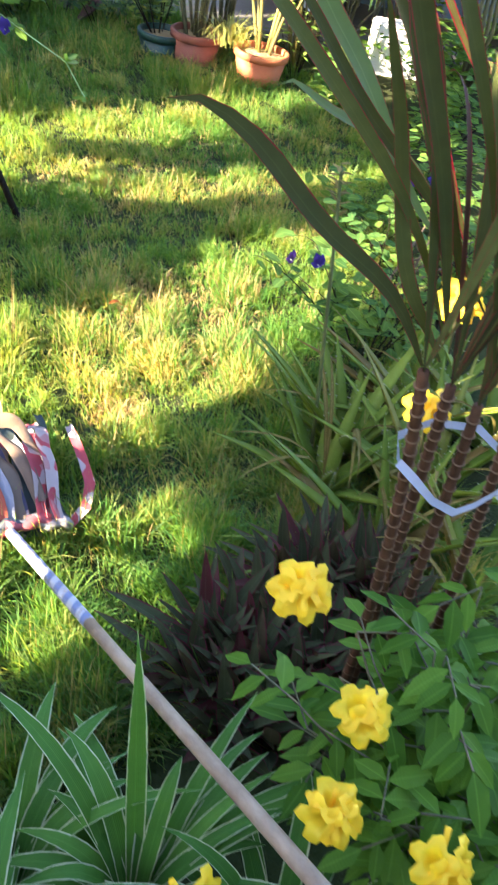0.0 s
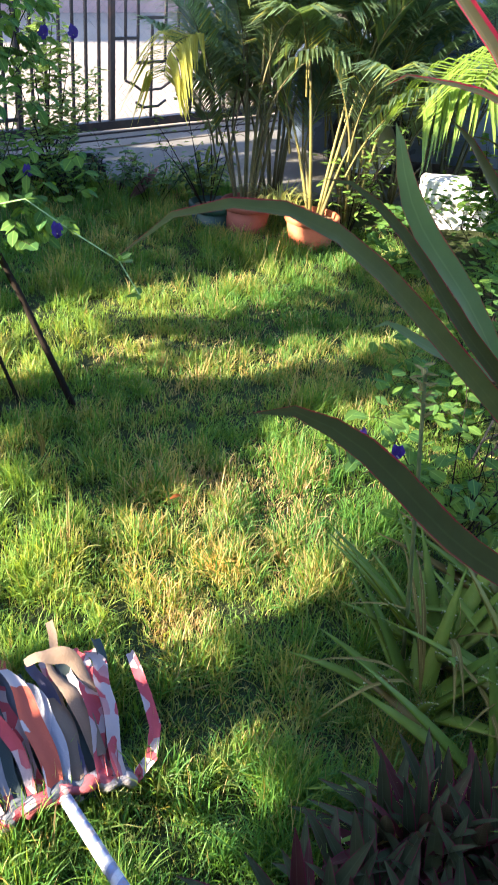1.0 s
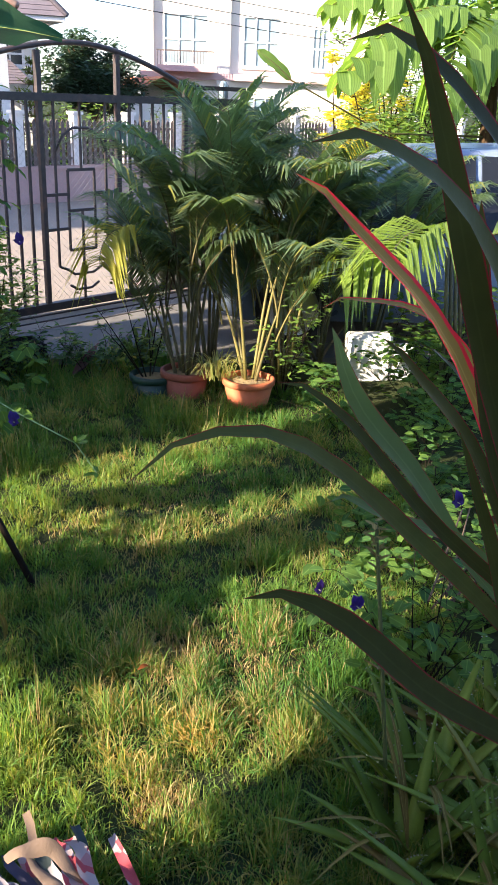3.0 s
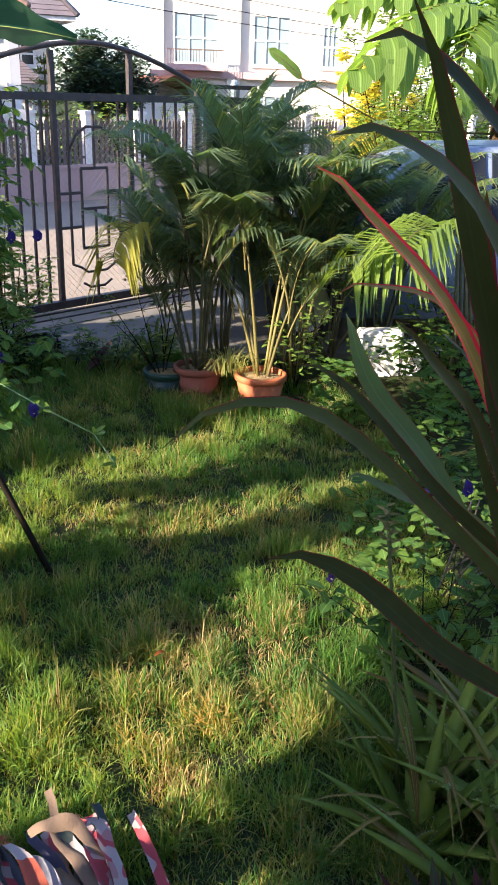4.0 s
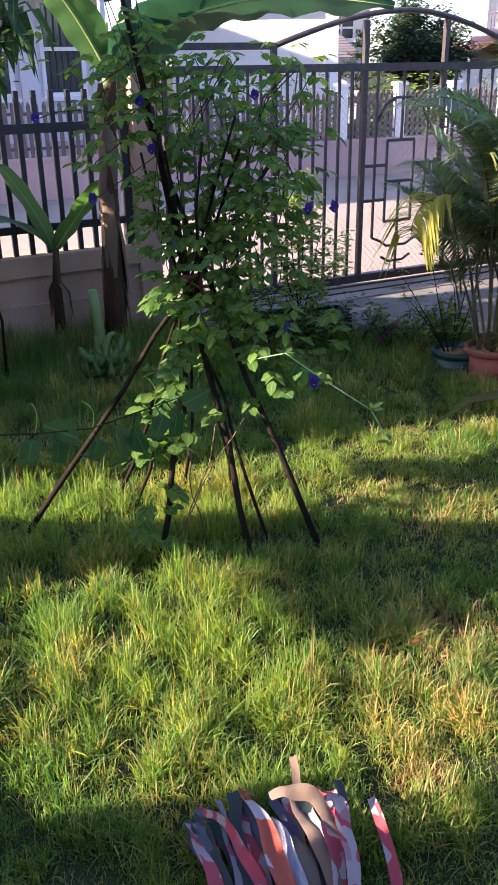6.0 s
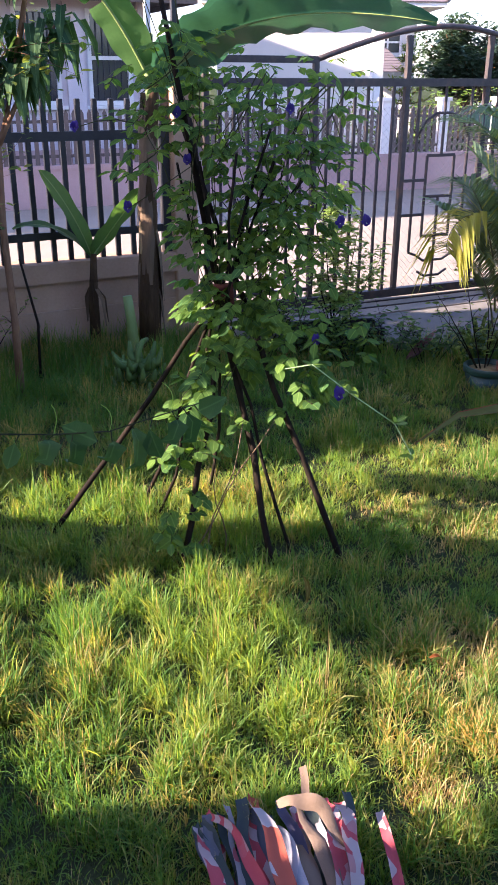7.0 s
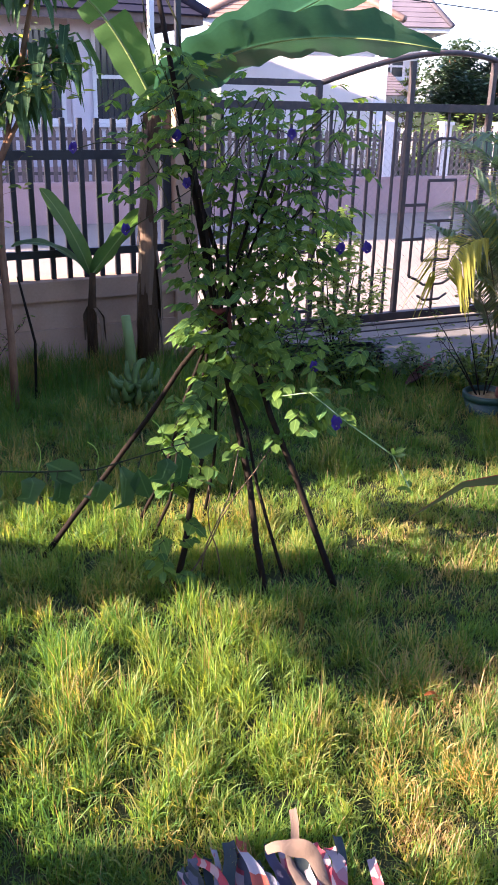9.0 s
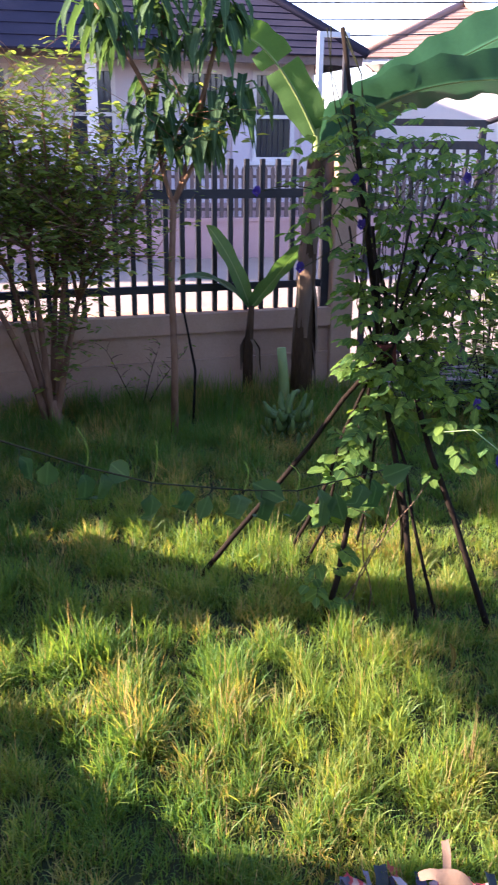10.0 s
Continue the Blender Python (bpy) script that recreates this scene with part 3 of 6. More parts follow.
slat_mesh = slat.mesh("slat", slat_mat)
for i in range(250):
    part("slat", slat_mesh, None, fence, at=(-10 + i * 0.105, 0, 0))
pillar_mesh = boxes((-0.075, 0.01, 0.552, 0.075, 0.15, 1.32), (-0.1, -0.015, 1.321, 0.1, 0.175, 1.37)).mesh("pillar", white_paint)
for i in range(16):
    part("pillar", pillar_mesh, None, fence, at=(4.62 + 1.08 * i, 0, 0))


def tiled_slope(b, a, c, d, e, rows):
    """Stepped tile courses on a roof slope from the eave a-c up to d-e."""
    a, c, d, e = (Vector(q) for q in (a, c, d, e))
    n = (c - a).cross(e - a).normalized()
    if n.z < 0:
        n = -n
    v = [a, c]
    for i in range(rows):
        for t, lift in ((i / rows, 0.028), ((i + 1) / rows, 0.012)):
            v += [a.lerp(e, t) + n * lift, c.lerp(d, t) + n * lift]
    b.add(v, [(2 * i, 2 * i + 1, 2 * i + 3, 2 * i + 2) for i in range(len(v) // 2 - 1)])


def hip_roof(x0, y0, x1, y1, z, rise, mat, house, board=white_paint):
    """A tiled hip roof with ridge tiles and an eave board."""
    m = (y1 - y0) / 2
    r0, r1 = Vector((x0 + m, y0 + m, z + rise)), Vector((x1 - m, y0 + m, z + rise))
    if r0.x > r1.x:
        r0 = r1 = Vector(((x0 + x1) / 2, y0 + m, z + rise))
    corner = [Vector((x0, y0, z)), Vector((x1, y0, z)), Vector((x1, y1, z)), Vector((x0, y1, z))]
    b = flat(Build())
    rows = max(6, int(math.hypot(m, rise) / 0.2))
    tiled_slope(b, corner[0], corner[1], r1, r0, rows)
    tiled_slope(b, corner[2], corner[3], r0, r1, rows)
    tiled_slope(b, corner[1], corner[2], r1, r1, rows)
    tiled_slope(b, corner[3], corner[0], r0, r0, rows)
    roof = part("roof", b, mat, house)
    for p, q in ((corner[0], r0), (corner[1], r1), (corner[2], r1), (corner[3], r0), (r0, r1)):
        if (p - q).length > 0.1:
            part("ridge", Build().tube([p + Vector((0, 0, 0.05)), q + Vector((0, 0, 0.05))], 0.09, 6), mat, roof)
    part("eave_board", boxes((x0 + 0.05, y0 + 0.05, z - 0.13, x1 - 0.05, y0 + 0.09, z + 0.02), (x1 - 0.09, y0 + 0.09, z - 0.13, x1 - 0.05, y1, z + 0.02), (x0 + 0.1, y0 + 0.1, z - 0.04, x1 - 0.1, y1, z - 0.02)), board, roof)


def window(house, x0, x1, z0, z1, y, glass=window_glass, leaves=2, cross=True, bars=False):
    """A framed window set in a front wall whose face is at y."""
    w = part("window", boxes((x0 - 0.07, y - 0.04, z0 - 0.07, x0, y + 0.05, z1 + 0.07), (x1, y - 0.04, z0 - 0.07, x1 + 0.07, y + 0.05, z1 + 0.07), (x0, y - 0.04, z1, x1, y + 0.05, z1 + 0.07),
                             (x0, y - 0.04, z0 - 0.07, x1, y + 0.05, z0)), white_paint, house)
    for i in range(leaves):
        a, c = x0 + (x1 - x0) * i / leaves, x0 + (x1 - x0) * (i + 1) / leaves
        part("pane", boxes((a, y + 0.02, z0, c, y + 0.03, z1)), glass, w)
        if i:
            part("mullion", boxes((a - 0.025, y - 0.03, z0, a + 0.025, y + 0.019, z1)), white_paint, w)
    if cross:
        zc = z0 + (z1 - z0) * 0.5
        part("transom", boxes((x0, y - 0.02, zc - 0.03, x1, y + 0.018, zc + 0.03)), white_paint, w)
    part("sill", boxes((x0 - 0.14, y - 0.12, z0 - 0.13, x1 + 0.14, y + 0.03, z0 - 0.072)), white_paint, w)
    if bars:
        for i in range(1, 6):
            x = x0 + (x1 - x0) * i / 6
            part("window_bar", boxes((x - 0.008, y - 0.015, z0, x + 0.008, y - 0.003, z1)), black_iron, w)


def wall_with_holes(x0, x1, z0, z1, y0, y1, holes):
    """A front wall of real thickness with openings."""
    xs = sorted({x0, x1, *[h[0] for h in holes], *[h[1] for h in holes]})
    zs = sorted({z0, z1, *[h[2] for h in holes], *[h[3] for h in holes]})
    full = {(i, k) for i in range(len(xs) - 1) for k in range(len(zs) - 1)
            if not any(h[0] <= xs[i] and h[1] >= xs[i + 1] and h[2] <= zs[k] and h[3] >= zs[k + 1] for h in holes)}
    m = len(zs)
    at = lambda i, k, back: 2 * (i * m + k) + back
    b = flat(Build())
    f = []
    for i, k in full:
        f += [(at(i, k, 0), at(i + 1, k, 0), at(i + 1, k + 1, 0), at(i, k + 1, 0)), (at(i, k + 1, 1), at(i + 1, k + 1, 1), at(i + 1, k, 1), at(i, k, 1))]
        for near, (p, q) in (((i - 1, k), ((i, k + 1), (i, k))), ((i + 1, k), ((i + 1, k), (i + 1, k + 1))), ((i, k - 1), ((i, k), (i + 1, k))), ((i, k + 1), ((i + 1, k + 1), (i, k + 1)))):
            if near not in full:
                f.append((at(*p, 0), at(*p, 1), at(*q, 1), at(*q, 0)))
    b.add([(x, y, z) for x in xs for z in zs for y in (y0, y1)], f)
    return b


bungalow = thing("bungalow", "lilac bungalow with white-framed windows and a blue-grey tiled hip roof", "house", (-0.07, 16.0, -0.05), turn=14.0)
holes = [(-1.15, -0.42, 1.25, 2.72), (0.04, 0.8, 1.25, 2.72), (-5.3, -4.0, 1.25, 2.72), (-3.1, -2.3, 1.25, 2.72)]
part("wall", wall_with_holes(-9, 1.08, -0.05, 2.9, 0.0, 0.2, holes), lilac_wall, bungalow)
for q in ((0.88, 0.2, -0.05, 1.08, 9, 2.9), (-9, 0.2, -0.05, -8.8, 9, 2.9), (-9, 9, -0.05, 1.08, 9.2, 2.9)):
    part("wall", boxes(q), lilac_wall, bungalow)
for x0, x1 in ((-0.34, -0.04), (0.9, 1.1)):
    part("column", boxes((x0, -0.12, -0.05, x1, -0.002, 2.89)), lilac_wall, bungalow)
part("plinth", boxes((-9, -0.06, -0.05, 0.89, -0.003, 0.55)), pink_wall, bungalow)
for h in holes:
    window(bungalow, h[0] + 0.07, h[1] - 0.07, h[2] + 0.07, h[3] - 0.07, 0.03, leaves=1 if h[1] - h[0] < 1 else 2, bars=True)
hip_roof(-9.8, -0.75, 1.8, 9.9, 2.92, 3.9, blue_tile, bungalow, slat_mat)
awning = flat(Build())
tiled_slope(awning, (-5.9, -1.9, 2.8), (-2.5, -1.9, 2.8), (-3.1, 0.2, 4.1), (-5.3, 0.2, 4.1), 7)
part("porch_roof", awning, blue_tile, bungalow)
for x in (-5.6, -2.8):
    part("porch_post", boxes((x - 0.08, -1.6, -0.05, x + 0.08, -1.44, 2.79)), white_paint, bungalow)

villa = thing("villa", "cream villa with a wide grey-brown tiled roof", "house", (10.86, 28.0, 0.0), turn=-8.0)
vh = [(-2.1, -1.2, 2.3, 3.05)]
part("wall", wall_with_holes(-4.0, -0.75, -0.05, 3.68, 0.9, 1.1, vh), cream_wall, villa)
for x in (-0.95, -4.0):
    part("wall", boxes((x, 1.1, -0.05, x + 0.2, 4.4, 3.68)), cream_wall, villa)
for h in vh:
    window(villa, h[0] + 0.07, h[1] - 0.07, h[2] + 0.07, h[3] - 0.07, 0.93)
hip_roof(-4.7, 0, 0, 5.2, 3.75, 2.8, grey_tile, villa)
lean = flat(Build())
tiled_slope(lean, (-4.4, -1.6, 1.78), (-1.4, -1.6, 1.78), (-1.7, 0.88, 2.5), (-4.0, 0.88, 2.5), 9)
part("porch_roof", lean, grey_tile, villa)
for x in (-4.1, -1.7):
    part("porch_post", boxes((x - 0.1, -1.4, -0.05, x + 0.1, -1.2, 1.77)), white_paint, villa)

cottage = thing("brown_roof_house", "cream house under a brown tiled roof behind the bungalow", "house", (2.38, 22.0, 0.0), turn=-12.0)
part("wall", boxes((0.5, 0.5, -0.05, 4.2, 4.2, 3.28)), cream_wall, cottage)
hip_roof(0, 0, 4.7, 4.7, 3.33, 1.35, brown_tile, cottage)

block = thing("two_storey_house", "bright two-storey house with tall grid windows and a balcony", "house", (15.95, 33.4, 0.0), turn=-26.0)
block.scale = (0.84, 1, 1)
bh = [(1.0, 3.1, 2.75, 4.6), (4.7, 6.5, 2.75, 4.6), (8.0, 8.8, 2.75, 4.3), (1.0, 3.1, 0.3, 1.7), (4.7, 6.5, 0.3, 1.7)]
part("wall", wall_with_holes(0, 12.5, -0.05, 6.4, 0.0, 0.25, bh), cream_wall, block)
for x in (0, 12.25):
    part("wall", boxes((x, 0.25, -0.05, x + 0.25, 9, 6.4)), cream_wall, block)
for h in bh:
    window(block, h[0] + 0.07, h[1] - 0.07, h[2] + 0.07, h[3] - 0.07, 0.03, sky_glass, 3)
for x in (3.5, -0.05):
    part("column", boxes((x, -0.25, -0.05, x + 0.6, -0.003, 6.3)), cream_wall, block)
part("band", boxes((-0.1, -0.3, 2.25, 12.6, -0.005, 2.5)), rose_wall, block)
part("balcony", boxes((0.7, -0.9, 2.502, 3.3, -0.006, 2.62), (0.7, -0.9, 2.62, 3.3, -0.84, 2.72)), rose_wall, block)
for i in range(20):
    part("baluster", boxes((0.72 + i * 0.13, -0.885, 2.722, 0.74 + i * 0.13, -0.86, 3.2)), slat_mat, block)
part("balcony_rail", boxes((0.68, -0.9, 3.201, 3.32, -0.85, 3.25)), slat_mat, block)
hip_roof(-0.8, -0.9, 13.3, 9.9, 6.45, 2.4, brown_tile, block)
shed = thing("garden_shed", "small house with a terracotta gable roof", "house", (14.2, 31.0, 0.0), turn=-6.0)
part("wall", boxes((0, 0, -0.05, 2.6, 3, 1.55)), cream_wall, shed)
gab = flat(Build())
tiled_slope(gab, (-0.3, -0.4, 1.5), (-0.3, 3.4, 1.5), (1.3, 3.4, 2.25), (1.3, -0.4, 2.25), 6)
tiled_slope(gab, (2.9, 3.4, 1.5), (2.9, -0.4, 1.5), (1.3, -0.4, 2.25), (1.3, 3.4, 2.25), 6)
part("roof", gab, terracotta, shed)

pole = thing("utility_pole", "white square concrete utility pole with cables", "utility pole", (5.58, 18.0, 0.0))
part("shaft", flat(Build()).rings([[(s * x, s * y, z) for x, y in ((-1, -1), (1, -1), (1, 1), (-1, 1))] for s, z in ((0.115, -0.2), (0.075, 8.0))], True), white_paint, pole)
part("cross_arm", boxes((-0.5, -0.09, 3.9, 0.5, -0.077, 4.0), (-0.6, -0.09, 6.9, 0.6, -0.077, 7.0)), grey_iron, pole)
for z, y in ((3.5, -0.1), (3.75, -0.1), (4.02, -0.1), (6.2, -0.1), (7.05, -0.1)):
    part("cable", Build().tube([(-22 + 44 * t, y + (-22 + 44 * t) * 0.25, z - 0.7 * (1 - (2 * t - 1) ** 2) * (1 if t < 0.5 else 1) * 0 - 0.35 * math.sin(math.pi * ((2 * t) % 1))) for t in (i / 24 for i in range(25))], 0.012, 4), black_plastic, pole)

# ---- plain closing wall behind the bed, and unseen walls added for shade ----
solid("wall_house", boxes((-8.5, -1.7, -0.1, 6.5, -1.5, 3.3)), white_paint, "plain white house wall behind the bed", kind="structure")
# unseen wall, its end placed to shade the bed and darker cordyline leaves
solid("bed_shade_wall", boxes((-4.6, -1.499, -0.1, -4.0, 0.09, 4.6)), white_paint, "unseen white wall added to shade the cordyline and bed", kind="structure")


SIDE_X = -2.6


def lawn_shade_screen():
    """Unseen screen added to shade the lawn in patches; panels as (y, z) corners."""
    b = flat(Build())

    def panel(*corners):
        k = len(corners)
        b.add([(SIDE_X - 0.03, y, z) for y, z in corners] + [(SIDE_X, y, z) for y, z in corners],
              [tuple(range(k)), tuple(reversed(range(k, 2 * k)))] + [(i, k + i, k + (i + 1) % k, (i + 1) % k) for i in range(k)])

    # solid near end, its top edge stepped to the near shade's outline
    panel((-1.49, -0.15), (-1.49, 0.943), (2.104, 0.943), (2.454, 0.09), (2.454, -0.15))
    panel((-1.49, 0.943), (-1.49, 1.1), (1.558, 1.1), (1.924, 0.943))
    panel((-1.49, 1.1), (-1.49, 1.168), (1.489, 1.168), (1.508, 1.1))
    panel((-1.49, 1.168), (-1.49, 1.482), (0.587, 1.482), (0.639, 1.168))
    panel((1.059, 1.168), (0.977, 1.446), (1.377, 1.446), (1.489, 1.168))
    panel((-1.49, 1.482), (-1.49, 1.594), (0.734, 1.594), (0.707, 1.482))
    panel((0.964, 1.446), (0.934, 1.594), (1.114, 1.594), (1.124, 1.446))
    panel((-1.49, 1.594), (-1.49, 1.796), (1.195, 1.796), (1.234, 1.594))
    panel((-1.49, 1.796), (-1.49, 2.084), (1.551, 2.084), (1.195, 1.796))
    for y0, y1 in ((-1.49, 0.27), (0.41, 0.6)):
        panel((y0, 2.084), (y0, 2.56), (y1, 2.56), (y1, 2.084))
    panel((-1.49, 2.56), (-1.49, 2.694), (0.6, 2.694), (0.6, 2.56))
    panel((0.73, 2.084), (0.73, 2.694), (1.262, 2.694), (1.438, 2.084))
    panel((1.77, 2.084), (1.662, 2.694), (2.212, 2.694), (2.348, 2.084))
    panel((-1.49, 2.82), (-1.49, 3.19), (0.29, 3.19), (0.29, 2.82))
    panel((-1.49, 2.694), (-1.49, 2.82), (0.39, 2.82), (0.39, 2.694))
    panel((0.39, 2.694), (0.39, 3.19), (3.218, 3.19), (3.157, 2.694))
    # crooked pieces cut to the shade bands across the lawn
    panel((2.6, -0.15), (2.576, 0.494), (2.471, 0.921), (2.558, 1.033), (2.553, 1.185), (2.46, 1.437), (2.351, 1.534), (2.701, 1.534), (2.78, 1.437), (2.959, 1.168), (3.125, 1.01), (3.297, 0.898), (3.416, 0.494), (3.45, -0.15))
    panel((1.911, 1.536), (1.882, 1.635), (1.802, 1.67), (1.848, 1.751), (2.042, 1.805), (2.011, 2.084), (2.341, 2.084), (2.412, 1.841), (2.614, 1.661), (2.701, 1.536))
    panel((2.467, 1.482), (2.017, 1.482), (1.824, 1.527), (1.794, 1.594), (1.835, 1.657), (1.918, 1.716), (1.97, 1.814), (2.062, 1.841), (2.504, 1.527))
    panel((2.941, 1.706), (2.609, 2.021), (2.49, 2.29), (2.66, 2.29), (2.803, 2.043), (3.134, 1.729))
    panel((2.397, 2.29), (2.318, 3.188), (3.218, 3.188), (3.165, 2.515), (3.157, 2.29))
    # far pieces towards the street wall, with gaps for sun patches
    for y0, y1, z0, z1 in ((3.36, 3.53, -0.15, 2.5), (3.36, 3.53, 3.4, 4.2), (3.53, 3.74, -0.15, 2.35), (3.53, 3.74, 3.3, 4.2), (3.74, 4.55, -0.15, 5.0), (4.55, 5.3, -0.15, 2.25), (5.3, 5.6, -0.15, 1.9), (5.3, 5.6, 2.2, 2.9), (5.3, 5.38, 1.9, 2.2)):
        panel((y0, z0), (y0, z1), (y1, z1), (y1, z0))
    return b


solid("shade_screen", lawn_shade_screen(), render_wall, "unseen rendered screen with cut openings, added to shade the lawn", kind="structure")
# unseen block up the street, added to shade the road by the far wall
solid("street_shade_block", boxes((-20.0, 8.45, -0.1, -16.0, 12.6, 10.6)), cream_wall, "unseen cream block added to shade the far side of the street", kind="structure")


# ---- plants: tools ----
def frond(b, stem, base, az, length, rise, droop, leaflets=34, leaf_len=0.32, w=0.017, hang=0.45):
    """A feather palm leaf: a bowed rib with two rows of leaflets."""
    d = Vector((math.cos(az), math.sin(az), 0))
    pts, p, a = [], Vector(base), rise
    k = 12
    for i in range(k + 1):
        pts.append(p.copy())
        p = p + (d * math.cos(a) + Vector((0, 0, 1)) * math.sin(a)) * (length / k)
        a -= droop / k * (0.5 + i / k)
    stem.tube(pts, [0.007 * (1 - 0.8 * i / k) for i in range(k + 1)], 4, False)
    for i in range(leaflets):
        t = 0.28 + 0.72 * i / leaflets
        j = min(k - 1, int(t * k))
        q = pts[j].lerp(pts[j + 1], t * k - j)
        fwd = (pts[j + 1] - pts[j]).normalized()
        side = fwd.cross(Vector((0, 0, 1))).normalized()
        ln = leaf_len * math.sin(math.pi * min(1, 0.2 + 0.8 * (t - 0.2))) ** 0.6 * rnd(0.85, 1.1)
        for s in (-1, 1):
            dd = (fwd * rnd(0.55, 0.75) + side * s * 0.8 + Vector((0, 0, 0.22))).normalized()
            e1 = q + dd * ln * 0.5
            e2 = q + dd * ln - Vector((0, 0, ln * hang * rnd(0.6, 1.3)))
            b.blade([q, e1, e2], [w * 0.5, w, w * 0.08], fold=0.3)
    return pts


def palm(at, label, stems, fronds, mat, height=0.8, length=0.85, turn0=0.0, lean=0.1, cane=palm_stem):
    """A clump of areca palm: cane stems, each with its leaves."""
    clump = thing("areca_palm", label, "palm", at, group="areca palms by the drive")
    for i in range(stems):
        a = turn0 + math.tau * i / stems + rnd(-0.4, 0.4)
        r = rnd(0.01, 0.075)
        foot = Vector((r * math.cos(a), r * math.sin(a), 0.0))
        h = height * rnd(0.4, 1.1)
        top = foot + Vector((lean * 1.5 * math.cos(a), lean * 1.5 * math.sin(a), h))
        path = curve3(foot, (foot + top) / 2 + Vector((0, 0, h * 0.12)), top, 7)
        part("stem", Build().tube(path, [0.0115 - 0.0009 * j for j in range(7)], 6), cane, clump)
        for j in range(fronds):
            az = a + rnd(-1.1, 1.1) + (j - fronds / 2) * 0.7
            leaves, ribs = Build(), Build()
            frond(leaves, ribs, top - Vector((0, 0, 0.1 * j * height)), az, length * rnd(0.75, 1.1), rnd(1.1, 1.5), rnd(0.6, 1.7), w=0.0145, hang=0.34)
            f = part("frond", leaves, mat, clump)
            part("rib", ribs, cane, f)
    return clump


def banana_blade(b, base, mid, tip, width, k=26, torn=0.0, roll=0.0, fold=0.25, waves=7.0, seed=1):
    """A broad banana leaf with a wavy edge, and tears between its ribs."""
    path = curve3(base, mid, tip, k)
    rs = random.Random(seed)
    ws, v, uv, f = [], [], [], []
    for i in range(k):
        t = i / (k - 1)
        ws.append(width / 2 * (min(1, (t / 0.16) ** 0.6) if t < 0.16 else 1.0) * (1 if t < 0.75 else max(0.03, math.cos(math.pi / 2 * ((t - 0.75) / 0.25) ** 1.6))))
    for i, p in enumerate(path):
        d = (path[min(i + 1, k - 1)] - path[max(i - 1, 0)]).normalized()
        s = d.cross(Vector((0, 0, 1))).normalized()
        n = s.cross(d)
        s, n = s * math.cos(roll) + n * math.sin(roll), n * math.cos(roll) - s * math.sin(roll)
        t = i / (k - 1)
        for u in (-1, -0.55, -0.04, 0.04, 0.55, 1):
            wave = 0.05 * width * abs(u) * math.sin(waves * math.tau * t + u * 2)
            v.append(p + s * (ws[i] * u) + n * (abs(u) * fold * ws[i] - 0.35 * abs(u) ** 2.5 * ws[i] * fold + wave))
            uv.append((0.5 + u / 2, t))
    for i in range(k - 1):
        rip_l, rip_r = rs.random() < torn, rs.random() < torn
        for j in range(5):
            if (rip_l and j < 2) or (rip_r and j > 2):
                continue
            f.append((6 * i + j, 6 * i + j + 1, 6 * i + j + 7, 6 * i + j + 6))
    b.add(v, f, uv)
    return path


def leaf_cloud(b, count, place, size, ratio=0.5, droop=0.3, bend=0.1):
    """Loose leaves at the places that place() gives, each turned its own way."""
    for _ in range(count):
        p = place()
        if p is None:
            continue
        a = rnd(0, math.tau)
        d = Vector((math.cos(a), math.sin(a), rnd(-droop, droop * 0.6)))
        n = Vector((rnd(-0.6, 0.6), rnd(-0.6, 0.6), 1))
        ln = size * rnd(0.6, 1.2)
        b.leaf(p, d, n, ln, ln * ratio, bend=bend)


def branches(b, base, tips, r, wob=0.04):
    """Twigs from base to each tip, bowed; returns points along them."""
    out = []
    for tip in tips:
        base_v, tip_v = Vector(base), Vector(tip)
        m = (base_v + tip_v) / 2 + Vector((rnd(-wob, wob), rnd(-wob, wob), rnd(0, wob * 2)))
        path = curve3(base_v, m, tip_v, 8)
        b.tube(path, [r * (1 - 0.8 * i / 7) for i in range(8)], 5)
        out += path[2:]
    return out


def shrub(name, label, category, at, tips, leaf_mat, count, size, r=0.008, spread=0.09, ratio=0.45, wood=stick_mat, group="", flowers=None):
    """A woody shrub: bowed stems, twigs and a loose crown of leaves."""
    ob = thing(name, label, category, at, group)
    stems, crown = Build(), Build()
    pts = branches(stems, (0, 0, -0.05), tips, r)
    twigs = []
    for p in pts:
        if p.z > 0.12:
            for _ in range(2):
                q = p + Vector((rnd(-1, 1), rnd(-1, 1), rnd(-0.2, 1))) * spread
                stems.tube([p, (p + q) / 2 + Vector((0, 0, 0.01)), q], [r * 0.35, r * 0.28, r * 0.15], 3, False)
                twigs.append((p, q))
    if twigs:
        leaf_cloud(crown, count, lambda: (lambda w: w[0].lerp(w[1], rnd(0.3, 1.15)) + Vector((rnd(-1, 1), rnd(-1, 1), rnd(-1, 1))) * spread * 0.35)(random.choice(twigs)), size, ratio)
    part("woody_stem", stems, wood, ob)
    part("crown", crown, leaf_mat, ob)
    return ob, twigs


